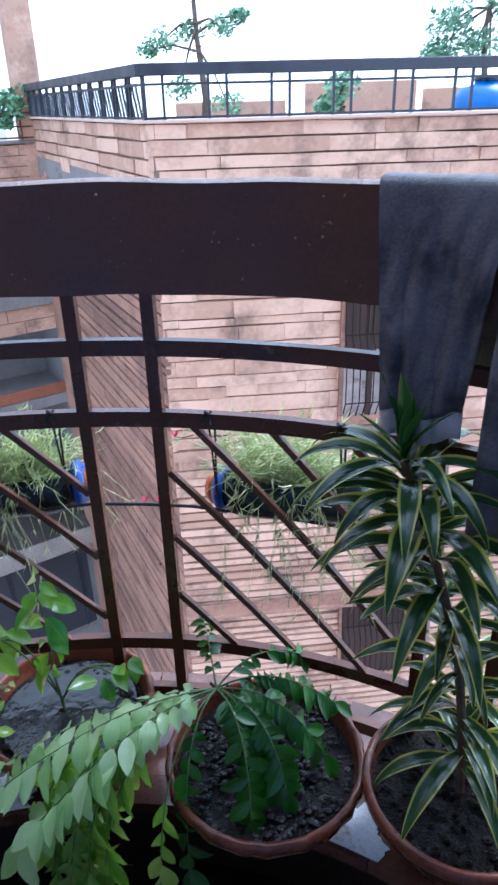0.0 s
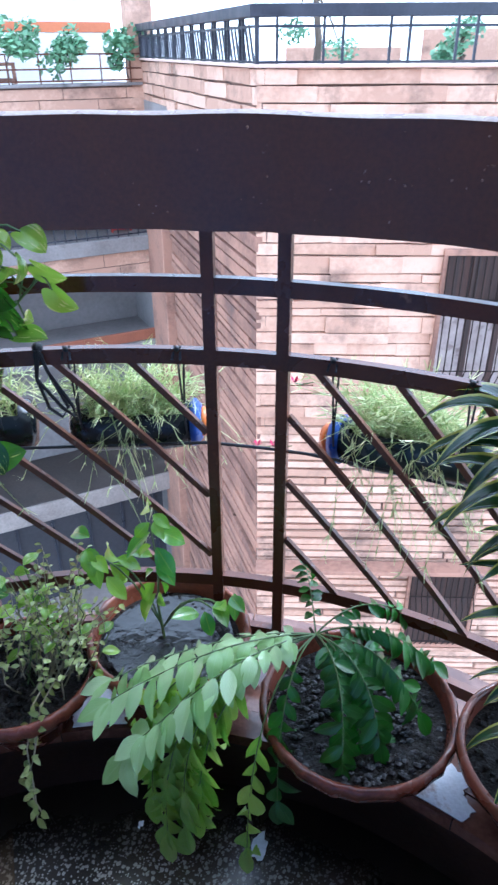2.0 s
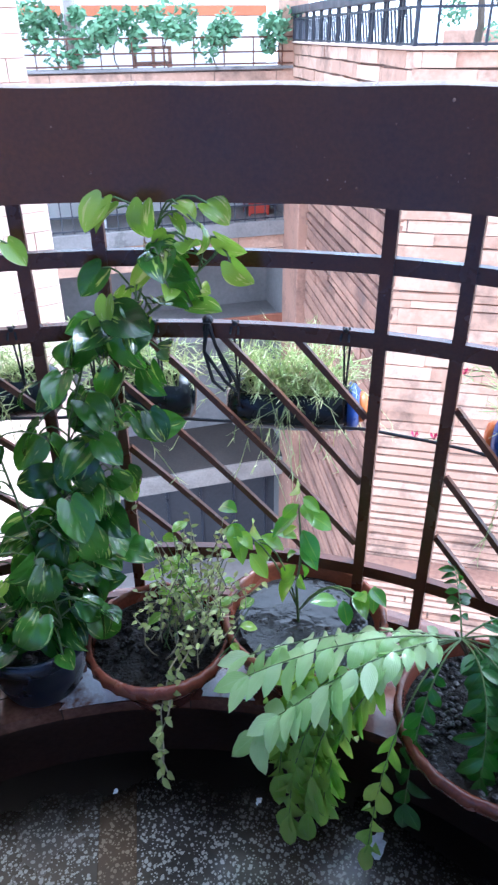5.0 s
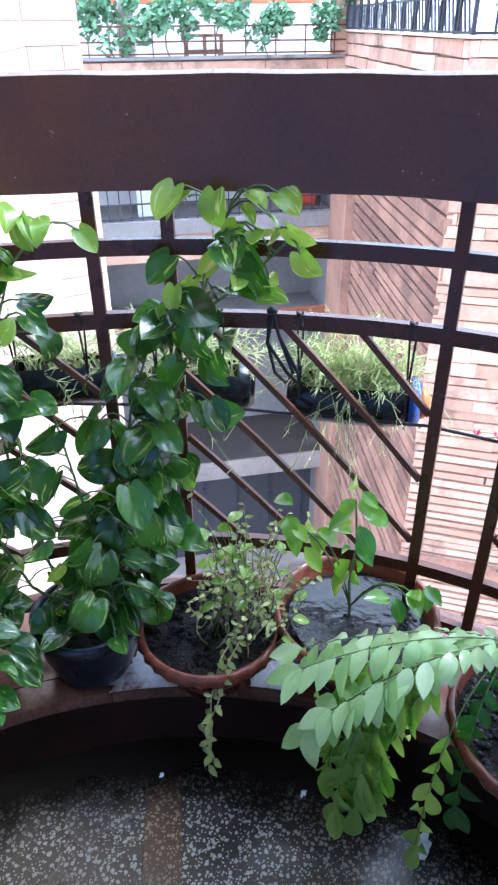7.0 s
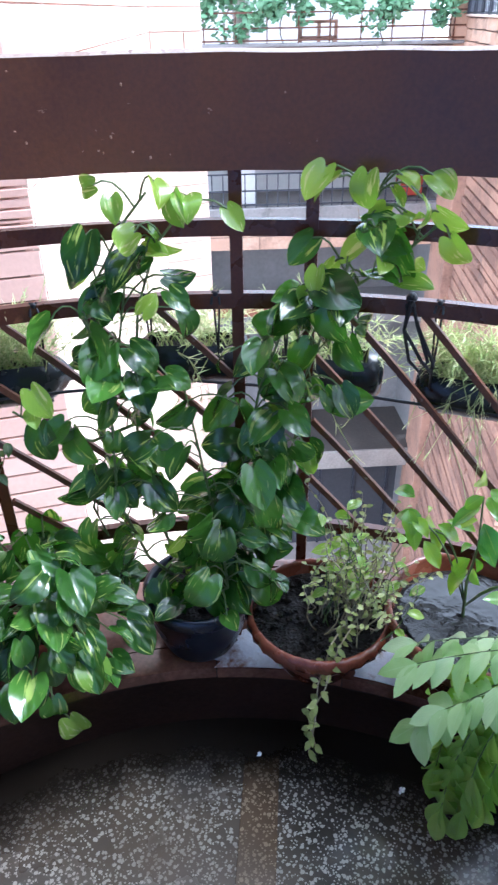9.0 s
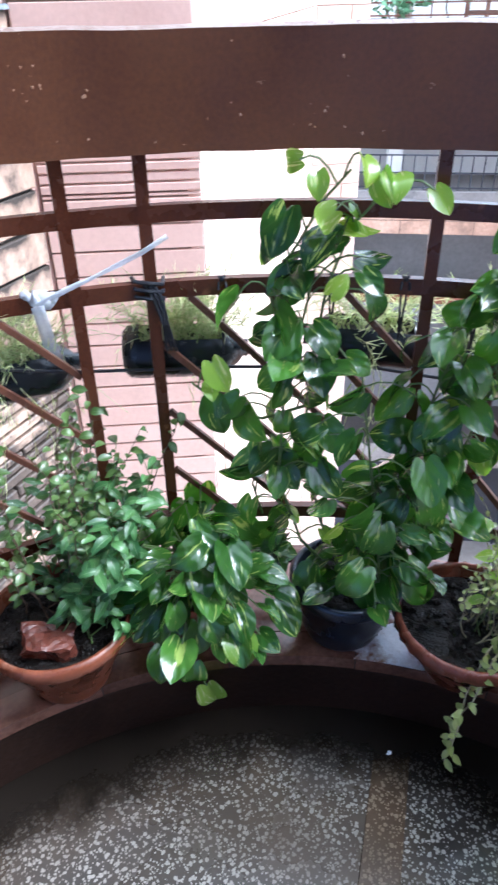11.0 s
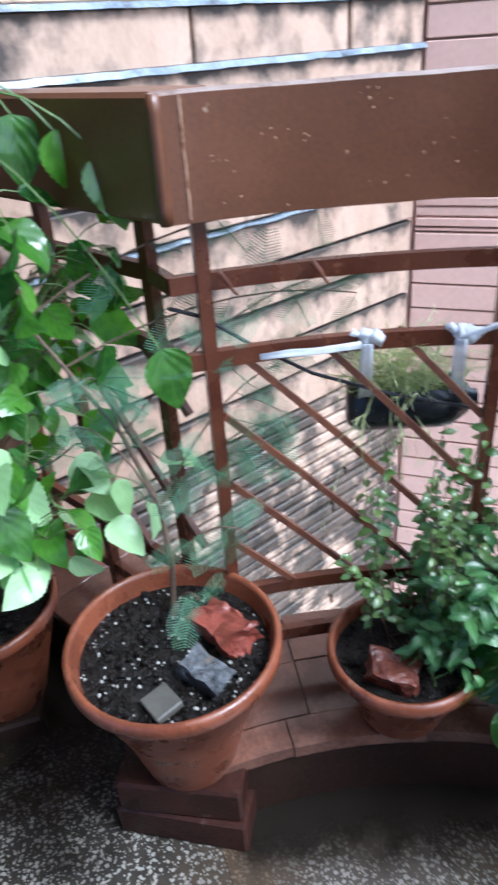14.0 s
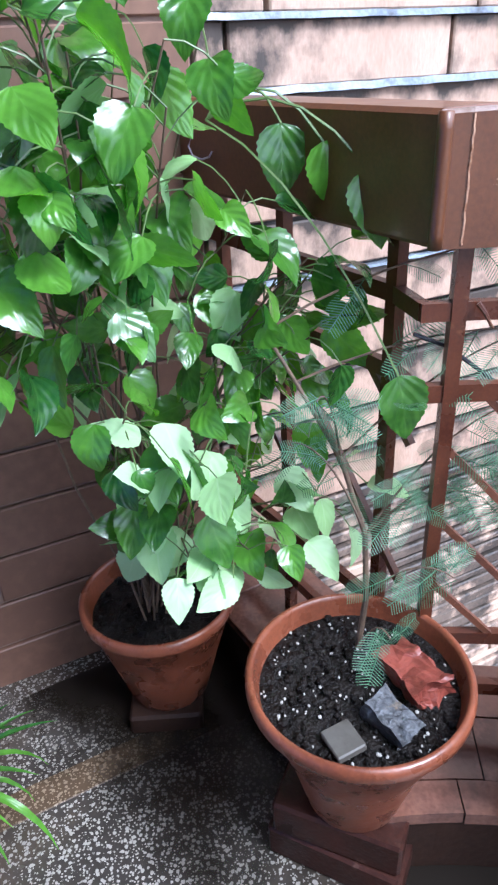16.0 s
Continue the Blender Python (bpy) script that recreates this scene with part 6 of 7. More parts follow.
box(bm, (-0.026, -0.022, 0), (0.026, 0.022, 0.012), 0.002)
tb = mesh_object("tile_piece", bm, M_TILEBIT)
tb.matrix_basis = pose(-0.975, -0.285, 0.452, 8, -6, 20)
tagged(tb, "square grey tile piece lying on the soil", "tile")
rng = random.Random(22)


def feather(name, length, pairs, leaflet):
    """One twice-cut feathery leaf as a single mesh."""
    bm = bmesh.new()
    uv = bm.loops.layers.uv.new("leaf")
    tube(bm, [(0, 0, 0), (0, length * 0.5, 0.003), (0, length, -0.006)], 0.0007, 3)
    for i in range(pairs):
        y = length * (0.12 + 0.88 * i / pairs)
        s = leaflet * (0.5 + 0.6 * math.sin(math.pi * (0.1 + 0.85 * i / pairs)))
        for sg in (-1, 1):
            b = Vector((0, y, 0))
            t = Vector((sg * s, y + s * 0.45, -s * 0.12))
            w = Vector((0, 0.00055, 0))
            f = bm.faces.new([bm.verts.new(q) for q in (b - w, b + w, t + w * 0.8, t - w * 0.8)])
    me = bpy.data.meshes.new(name)
    bm.to_mesh(me)
    bm.free()
    me.materials.append(L_SHAMI)
    return me


FE = [feather("feathery_leaf", 0.085, 19, 0.019), feather("feathery_leaf", 0.06, 15, 0.015)]
stemp = [Vector(p) for p in ((-1.15, -0.235, 0.43), (-1.16, -0.222, 0.54), (-1.175, -0.225, 0.65), (-1.2, -0.26, 0.77), (-1.225, -0.32, 0.88), (-1.24, -0.36, 0.95))]
bm = bmesh.new()
tube(bm, [in_world(shami, p) for p in stemp], 0.0055, 8, 0.0022)
part("stem", bm, M_WOODSTEM, shami)
for a, b, n in ((stemp[2], (-1.235, 0.03, 0.72), 15), (stemp[3], (-1.23, 0.06, 0.95), 14), (stemp[4], (-1.22, 0.12, 0.92), 12), (stemp[1], (-1.12, -0.1, 0.6), 9), (stemp[3], (-1.16, -0.3, 0.88), 10), (stemp[5], (-1.225, 0.06, 1.05), 9), (stemp[2], (-1.2, -0.33, 0.8), 10), (stemp[0], (-1.12, -0.19, 0.49), 6), (stemp[2], (-1.24, 0.0, 0.82), 12), (stemp[2], (-1.235, -0.03, 0.66), 10)):
    pts = curve_pts(a, b, (0, 0, 0.04), 7)
    bm = bmesh.new()
    tube(bm, [in_world(shami, p) for p in pts], 0.002, 5, 0.001)
    part("branch", bm, M_WOODSTEM, shami)
    n = int(n * 0.8)
    for j in range(n):
        k = (0.2 + 0.8 * (j + 1) / n) * (len(pts) - 1.001)
        p = pts[int(k)].lerp(pts[int(k) + 1], k - int(k))
        d = Vector((rng.uniform(-0.3, 1), rng.uniform(-1, 1), rng.uniform(-0.9, 0.5)))
        share("feathery_leaf", FE[j % 2], shami, facing(in_world(shami, p), d, to_eye(p) + Vector((0, 0, 0.6)) + wander(rng, 0.2), rng.uniform(0.8, 1.2)))

# ---- hibiscus by the end wall ----
hib = thing("potted_hibiscus", "large hibiscus with toothed glossy leaves in a clay pot", "potted plant", (-1.415, -0.58, 0.105))
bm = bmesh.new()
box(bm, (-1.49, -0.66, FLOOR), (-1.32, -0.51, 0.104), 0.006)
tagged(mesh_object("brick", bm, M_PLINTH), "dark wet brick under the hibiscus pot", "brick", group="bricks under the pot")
add_pot(hib, 0.155, 0.255, M_TERRA, "orange terracotta pot", notch=0, seed=23, crumbs=120, soil_down=0.045)
HM = [leaf_mesh("hibiscus_leaf", 0.095, 0.064, L_HIB, "egg", fold=f, droop=d, rows=21, cols=3, saw=0.075, wavy=0.02) for f, d in ((0.15, 0.3), (0.35, 0.6), (0.05, 0.15), (0.25, 0.9))]
HP = [leaf_mesh("pale_hibiscus_leaf", 0.092, 0.064, L_HIBPALE, "egg", fold=f, droop=d, rows=21, cols=3, saw=0.075, wavy=0.02) for f, d in ((0.1, 0.2), (0.25, 0.5))]
rng = random.Random(24)
base = Vector((-1.415, -0.58, 0.32))
HEADS = ((-1.14, -0.66, 1.42, 22), (-1.1, -0.68, 1.25, 22), (-1.13, -0.57, 1.3, 16), (-1.12, -0.74, 1.08, 14), (-1.30, -0.62, 1.6, 20), (-1.22, -0.60, 1.35, 17), (-1.25, -0.46, 1.22, 14), (-1.30, -0.38, 1.12, 15), (-1.30, -0.28, 1.0, 16), (-1.2, -0.66, 1.1, 15), 
         (-1.2, -0.56, 0.86, 15), (-1.18, -0.46, 0.78, 14), (-1.2, -0.40, 0.62, 16), (-1.22, -0.5, 0.6, 14), (-1.3, -0.5, 1.45, 11), (-1.28, -0.5, 1.0, 10), (-1.36, -0.42, 1.3, 10), (-1.21, -0.57, 1.28, 18), (-1.23, -0.48, 1.28, 11), (-1.2, -0.61, 1.17, 18), (-1.21, -0.57, 1.05, 9), (-1.32, -0.33, 1.0, 12), (-1.26, -0.3, 0.93, 11), (-1.35, -0.35, 0.9, 11), (-1.26, -0.3, 1.04, 12), (-1.28, -0.27, 0.73, 6), (-1.28, -0.24, 0.62, 6), (-1.26, -0.35, 0.61, 7), (-1.27, -0.30, 0.83, 5), (-1.25, -0.37, 0.73, 7), (-1.25, -0.39, 0.83, 5))
pet = bmesh.new()
for x, y, z, n in HEADS:
    end = Vector((x, y, z))
    pts = [p + wander(rng, 0.008) for p in curve_pts(base + Vector((rng.gauss(0, 0.02), rng.gauss(0, 0.02), 0)), end, (-0.06, -0.02, 0.06), 8)]
    bm = bmesh.new()
    tube(bm, [in_world(hib, p) for p in pts], 0.0026, 6, 0.0014)
    part("branch", bm, M_WOODSTEM, hib)
    for j in range(n):
        k = (0.62 + 0.38 * (j + 1) / n) * (len(pts) - 1.001)
        p = pts[int(k)].lerp(pts[int(k) + 1], k - int(k))
        a = rng.uniform(0, 2 * math.pi)
        e = Vector((1.0, 0.25, 0)).normalized()
        b = p + Vector((math.cos(a) * 0.06, math.sin(a) * 0.065, rng.uniform(-0.06, 0.06))) + e * rng.uniform(-0.01, 0.03)
        d = (b - p).normalized() * 0.8 + Vector((0, 0, rng.uniform(-1.1, 0.1))) + e * 0.3 + wander(rng, 0.3)
        up = e * rng.uniform(-0.4, 0.5) + Vector((0, 0, rng.uniform(0.5, 1.0))) + wander(rng, 0.45)
        tube(pet, [in_world(hib, q) for q in curve_pts(p, b, (0, 0, 0.01), 3)], 0.0012, 4)
        pale = rng.random() < (0.6 if z < 0.8 else 0.12)
        place_leaf(hib, HP if pale else HM, rng, b, d, up, rng.uniform(0.7, 1.08) if pale else rng.uniform(0.55, 1.02))
for b, d in (((-1.33, -0.27, 1.17), (0.2, 0.3, -1)), ((-1.28, -0.22, 1.14), (0.3, 0.2, -1)), ((-1.38, -0.32, 1.19), (0.3, 0, -1)), ((-1.18, -0.19, 0.9), (0.2, 0.2, -1))):
    tube(pet, [in_world(hib, q) for q in curve_pts((-1.36, -0.42, 1.2), b, (0, 0, 0.05), 5)], 0.0018, 4)
    place_leaf(hib, HM, rng, Vector(b), d, (1, 0.1, 0.3), 1.05)
tagged(part("leaf_stalk", pet, M_STEM, hib), kind="stuff")

# ---- bottle planters hung outside the railing ----
M_BOTTLE = mat("dark_painted_bottle", (0.018, 0.024, 0.03), (0.01, 0.013, 0.017), rough=0.25, scale=12, fine=90, bump=0.12)
M_BOTTLETEAL = mat("dark_teal_bottle", (0.03, 0.05, 0.055), (0.015, 0.025, 0.03), rough=0.25, scale=12, fine=90, bump=0.12)
M_CAPBLUE = mat("blue_paint", (0.03, 0.1, 0.42), (0.02, 0.06, 0.3), rough=0.4, scale=30, fine=90, bump=0.1)
M_CAPORANGE = mat("orange_paint", (0.75, 0.2, 0.03), (0.6, 0.14, 0.02), rough=0.4, scale=30, fine=90, bump=0.1)
M_CORD = mat("black_cord", (0.02, 0.022, 0.03), (0.012, 0.012, 0.016), rough=0.6, scale=60, fine=300, bump=0.4, depth=0.001)
M_POLY = mat("white_polythene", (0.88, 0.9, 0.93), (0.74, 0.77, 0.82), rough=0.3, scale=40, fine=160, bump=0.4, depth=0.002)
M_POLY.node_tree.nodes["Principled BSDF"].inputs["Alpha"].default_value = 0.62
M_FLOWER = mat("magenta_petal", (0.6, 0.03, 0.12), (0.5, 0.02, 0.1), rough=0.5, scale=40, fine=90, bump=0)
BOT_R = 0.047


def bottle_shell(length, wide):
    """Bottle lying along x, its upper side cut open between the shoulders."""
    bm = bmesh.new()
    prof = [(0.012, 0.0), (0.034, 0.002), (0.044, 0.012), (wide, 0.03), (wide * 0.97, length * 0.33), (wide, length * 0.36), (wide, length * 0.68), (wide * 0.93, length * 0.8), (0.026, length * 0.92), (0.015, length * 0.96), (0.015, length)]
    seg = 24
    rings = [[bm.verts.new((x, r * math.sin(2 * math.pi * k / seg), -r * math.cos(2 * math.pi * k / seg))) for k in range(seg)] for r, x in prof]
    for i, (a, b) in enumerate(zip(rings, rings[1:])):
        for k in range(seg):
            if 3 <= i <= 6 and 9 <= k <= 14:
                continue
            bm.faces.new((a[k], a[(k + 1) % seg], b[(k + 1) % seg], b[k]))
    bm.faces.new(rings[0][::-1])
    bm.faces.new(rings[-1])
    bmesh.ops.recalc_face_normals(bm, faces=bm.faces)
    return bm


def bottle_soil(length, wide):
    bm = bmesh.new()
    for x0, x1, w in ((0.02, length * 0.78, wide * 0.9),):
        n = 10
        g = [[bm.verts.new((x0 + (x1 - x0) * i / n, w * (j / 3), wide * 0.35 + 0.004 * noise.noise(Vector((i, j, length * 90))))) for j in (-3, -1, 1, 3)] for i in range(n + 1)]
        for a, b in zip(g, g[1:]):
            for k in range(3):
                bm.faces.new((a[k], b[k], b[k + 1], a[k + 1]))
    return bm


def strands(length, rng, count, hang, tall=0.11):
    """Moss rose: many thin branching stems with short needles."""
    bm = bmesh.new()
    uv = bm.loops.layers.uv.new("leaf")

    def needle(p, d, s):
        w = d.cross(Vector((0.3, 0.5, 0.8)))
        w = w.normalized() * s * 0.05 if w.length > 1e-4 else Vector((s * 0.05, 0, 0))
        bm.faces.new([bm.verts.new(q) for q in (p - w, p + w, p + d * s + w * 0.3, p + d * s - w * 0.3)])

    for i in range(count):
        x = rng.uniform(length * 0.16, length * 0.78)
        a = rng.uniform(0, 2 * math.pi)
        reach = rng.uniform(0.03, 0.1)
        down = rng.random() < hang * 0.5
        h = rng.uniform(0.25, 1.0) * tall
        p0 = Vector((x, rng.uniform(-0.022, 0.022), 0.02))
        if down:
            side = rng.choice((-1, 1, 1))
            p1 = p0 + Vector((rng.gauss(0, 0.04), side * 0.055, 0.05))
            p2 = p1 + Vector((rng.gauss(0, 0.05), side * 0.03, -rng.uniform(0.08, 0.27)))
        else:
            p1 = p0 + Vector((math.cos(a) * reach * 0.5, math.sin(a) * reach * 0.22, h * 0.85))
            p2 = p0 + Vector((math.cos(a) * reach * 1.4, math.sin(a) * reach * 0.75, h * rng.uniform(0.5, 1.1)))
        pts = []
        for k in range(7):
            t = k / 6
            pts.append(p0 * (1 - t) ** 2 + p1 * 2 * t * (1 - t) + p2 * t * t + wander(rng, 0.0055))
        tube(bm, pts, 0.0011, 3, 0.0006)
        for k in range(2, 7):
            for _ in range(3):
                d = (pts[k] - pts[k - 1]).normalized() + wander(rng, 0.5)
                needle(pts[k], d.normalized(), rng.uniform(0.012, 0.026))
    return bm


def bottle_planter(a_cap, a_base, z_cap, z_base, material, cap, seed, label, count=95, hang=0.3, cords=((0.25, 1), (0.8, 1)), wide=BOT_R, tall=0.11, radius=1.125):
    rng = random.Random(seed)
    p, q = on_arc(a_base, radius, z_base), on_arc(a_cap, radius, z_cap)
    d = q - p
    ln = d.length
    x = d.normalized()
    y = Vector((0, 0, 1)).cross(x).normalized()
    z = x.cross(y)
    t = thing("bottle_planter", label, "planter", group="bottle planters on the railing")
    t.matrix_basis = Matrix(((x.x, y.x, z.x, p.x), (x.y, y.y, z.y, p.y), (x.z, y.z, z.z, p.z), (0, 0, 0, 1)))
    shell = part("bottle", bottle_shell(ln, wide), material, t, smooth=True)
    part("soil", bottle_soil(ln, wide), M_SOIL, t)
    if cap:
        for nm, x0, x1, r, m in (("painted_shoulder", ln * 0.87, ln * 0.945, 0.043, M_CAPBLUE), ("painted_neck", ln * 0.94, ln * 1.0, 0.027, M_CAPORANGE)):
            bm = bmesh.new()
            seg = 22
            rings = [[bm.verts.new((xx, rr * math.sin(2 * math.pi * k / seg), -rr * math.cos(2 * math.pi * k / seg))) for k in range(seg)] for xx, rr in ((x0, r), ((x0 + x1) / 2, r * 0.97), (x1, r * 0.7), (x1 + 0.002, r * 0.3))]
            for u_, v_ in zip(rings, rings[1:]):
                for k in range(seg):
                    bm.faces.new((u_[k], u_[(k + 1) % seg], v_[(k + 1) % seg], v_[k]))
            bm.faces.new(rings[-1])
            bm.faces.new(rings[0][::-1])
            bmesh.ops.recalc_face_normals(bm, faces=bm.faces)
            part(nm, bm, m, shell, smooth=True)
    tagged(part("moss_rose", strands(ln, rng, count, hang, tall), L_MOSSROSE, t, "trailing moss rose with needle leaves"), kind="stuff")
    inv = t.matrix_basis.inverted()
    for f, _ in cords:
        c = p.lerp(q, f)
        ang = math.degrees(math.atan2(c.y - CY, c.x - CX))
        top = on_arc(ang, R, 0.885)
        for o in (-0.012, 0.012):
            bm = bmesh.new()
            pts = [on_arc(ang + o * 30, R - 0.016, 0.868), on_arc(ang + o * 20, R, 0.884), on_arc(ang + o * 25, R + 0.018, 0.872), c + Vector((0, 0, 0.03)) + (on_arc(ang, 1, 0) - on_arc(ang, 1.05, 0)), c - Vector((0, 0, wide)) * 0.9 + (on_arc(ang, 1, 0) - on_arc(ang, 1.02, 0)) ]
            tube(bm, [inv @ w for w in pts], 0.0019, 5)
            cord = part("cord", bm, M_CORD, t)
        bm = bmesh.new()
        bmesh.ops.create_icosphere(bm, subdivisions=2, radius=0.0048, matrix=Matrix.Translation(inv @ on_arc(ang, R - 0.006, 0.882)))
        part("knot", bm, M_CORD, cord)
    return t


bottle_planter(87.6, 73.5, 0.703, 0.722, M_BOTTLETEAL, True, 1, "dark bottle planter with orange and blue end, moss rose inside", 190, 0.42, cords=((0.9, 1), (0.12, 1)))
bottle_planter(97.8, 110.2, 0.712, 0.702, M_BOTTLE, True, 2, "black bottle planter with blue and orange end, moss rose inside", 200, 0.4, cords=((0.86, 1), (0.1, 1)))
bottle_planter(124.0, 113.2, 0.722, 0.712, M_BOTTLE, False, 3, "black bottle planter hidden among pothos leaves", 60, 0.2)
bottle_planter(136.0, 125.2, 0.745, 0.735, M_BOTTLE, False, 4, "black bottle planter behind the climbing pothos", 60, 0.15)
bottle_planter(141.0, 152.0, 0.724, 0.734, M_BOTTLE, False, 5, "black bottle planter tied with black cord, moss rose inside", 140, 0.25, tall=0.13)
bottle_planter(155.6, 166.5, 0.728, 0.726, M_BOTTLE, False, 6, "black bottle planter tied with white polythene, moss rose inside", 120, 0.3, cords=())

# extra loop of blue-black rope on the middle rail
rope = thing("rope_loop", "knotted blue-black rope looped on the middle rail", "rope")
for o in (0, 1.1):
    bm = bmesh.new()
    tube(bm, [on_arc(111.4 - o * 0.2, R - 0.016, 0.885), on_arc(111.6, R - 0.02, 0.84), on_arc(110.9 - o, R - 0.022, 0.79), on_arc(109.9 - o, R - 0.02, 0.772), on_arc(109.3 - o * 0.4, R - 0.02, 0.79), on_arc(110.6, R - 0.018, 0.85), on_arc(111.2, R - 0.014, 0.885)], 0.003, 6)
    part("strand", bm, M_CORD, rope)
for z in (0.872, 0.886):
    bm = bmesh.new()
    bmesh.ops.create_icosphere(bm, subdivisions=2, radius=0.009, matrix=Matrix.Translation(on_arc(111.3, R - 0.006, z)))
    part("knot", bm, M_CORD, rope)

# black cord bound round a post beside a planter
cord_ = thing("cord_binding", "black cord bound round a post and the middle rail", "rope")
for o in (0, 0.35, 0.7):
    bm = bmesh.new()
    tube(bm, [on_arc(149.7 - o, R - 0.014, 0.885), on_arc(149.0 - o, R - 0.018, 0.86), on_arc(148.4 - o * 0.5, R - 0.02, 0.82), on_arc(148.3 - o, R - 0.016, 0.78), on_arc(148.0 - o, R + 0.02, 0.745), on_arc(147.8 - o, R + 0.07, 0.72)], 0.0028, 6)
    part("strand", bm, M_CORD, cord_)
for z in (0.862, 0.874, 0.886):
    bm = bmesh.new()
    tube(bm, [on_arc(150.6, R + 0.013, z), on_arc(150.4, R - 0.014, z + 0.003), on_arc(149.3, R - 0.018, z), on_arc(148.2, R - 0.014, z - 0.004), on_arc(148.0, R + 0.013, z - 0.003)], 0.0032, 6)
    part("turn", bm, M_CORD, cord_)

# short twists of rusty wire on the top rail
for a_, z_ in ((177.2, 0.996), (170.1, 0.996)):
    bm = bmesh.new()
    tube(bm, [on_arc(a_, R - 0.016, z_), on_arc(a_ - 0.5, R - 0.02, z_ - 0.012), on_arc(a_ - 1.0, R - 0.018, z_ - 0.028), on_arc(a_ - 1.3, R - 0.01, z_ - 0.034)], 0.0034, 6, 0.0018)
    tagged(mesh_object("wire_twist", bm, M_RUST), "short twist of rusty wire on the top rail", "wire", group="wire twists on the rail")

# thin black cable strung along the bottles
bm = bmesh.new()
cab = [on_arc(a, r, z) for a, r, z in ((70, 1.07, 0.70), (80, 1.07, 0.692), (88.5, 1.075, 0.694), (92.5, 1.08, 0.692), (97.5, 1.075, 0.697), (108, 1.07, 0.69), (118, 1.07, 0.70), (130, 1.07, 0.715), (142, 1.07, 0.715), (150, 1.07, 0.722), (156, 1.07, 0.735), (164, 1.06, 0.775), (170, 1.056, 0.82), (175, 1.055, 0.88), (178.5, 1.055, 0.93), (181, 1.055, 0.95))]
fine_c = []
for a, b in zip(cab, cab[1:]):
    fine_c += [a.lerp(b, k / 4) for k in range(4)]
tube(bm, fine_c + [cab[-1]], 0.0028, 6)
tagged(mesh_object("cable", bm, M_CORD), "thin black cable strung along the railing", "cable")

# moss rose flowers
for a, r, z in ((91.6, 1.085, 0.694), (93.5, 1.13, 0.665), (92.8, 1.14, 0.82), (95.8, 1.13, 0.83), (90.2, 1.12, 0.80)):
    fl = thing("moss_rose_flower", "small closed magenta moss rose flower", "flower", on_arc(a, r, z), group="moss rose flowers")
    bm = bmesh.new()
    for k in range(5):
        t = 2 * math.pi * k / 5
        c_, s_ = math.cos(t), math.sin(t)
        bm.faces.new([bm.verts.new(w) for w in ((0, 0, 0), (0.006 * c_ - 0.003 * s_, 0.006 * s_ + 0.003 * c_, 0.006), (0.009 * c_, 0.009 * s_, 0.01), (0.006 * c_ + 0.003 * s_, 0.006 * s_ - 0.003 * c_, 0.006))])
    part("petals", bm, M_FLOWER, fl)
    bm = bmesh.new()
    tube(bm, [(0, 0, 0), (0.01, 0.01, -0.006), (0.03, 0.01, 0.0)], 0.001, 4)
    part("stalk", bm, M_STEM, fl)

# white polythene strips tied round the rail
poly = thing("polythene_tie", "white polythene strips knotted on the middle rail", "tie")


def ribbon(pts, w, up):
    bm = bmesh.new()
    rows = []
    rng_ = random.Random(len(pts))
    for i, p in enumerate(pts):
        d = (pts[min(i + 1, len(pts) - 1)] - pts[max(i - 1, 0)]).normalized()
        s = d.cross(Vector(up)).normalized()
        n_ = s.cross(d)
        ww = w * rng_.uniform(0.7, 1.2)
        rows.append([bm.verts.new(p + s * ww * j / 2 + n_ * rng_.uniform(-0.003, 0.003)) for j in (-1, -0.35, 0.35, 1)])
    for a, b in zip(rows, rows[1:]):
        for k in range(3):
            bm.faces.new((a[k], a[k + 1], b[k + 1], b[k]))
    ob = part("strip", bm, M_POLY, poly, smooth=True)
    so = ob.modifiers.new("thick", "SOLIDIFY")
    so.thickness = 0.0012


ribbon([on_arc(a, R - 0.016, z) for a, z in ((174.5, 0.868), (172, 0.869), (170, 0.867), (168, 0.868), (166.3, 0.87))], 0.009, on_arc(170, 1, 0) - on_arc(170, 0, 0))
ribbon([on_arc(a, R - 0.02, z) for a, z in ((158.5, 0.873), (156, 0.89), (153.5, 0.905), (151.5, 0.92), (149.5, 0.935), (147.5, 0.955))], 0.0075, on_arc(152, 1, 0) - on_arc(152, 0, 0))
for a in (165.9, 158.4):
    ribbon([on_arc(a - k * 0.25, R - 0.018 + 0.022 * k, z) for k, z in enumerate((0.872, 0.83, 0.785, 0.745))], 0.022, on_arc(a, 1, 0) - on_arc(a, 0, 0))
    for k in range(3):
        bm = bmesh.new()
        bmesh.ops.create_icosphere(bm, subdivisions=2, radius=0.013 - 0.003 * k, matrix=Matrix.Translation(on_arc(a + (k - 1) * 0.8, R - 0.008, 0.876 + 0.004 * k)))
        for v_ in bm.verts:
            v_.co += Vector(noise.noise_vector(v_.co * 70)) * 0.008 + Vector(noise.noise_vector(v_.co * 210)) * 0.004
        part("knot", bm, M_POLY, poly, smooth=True)

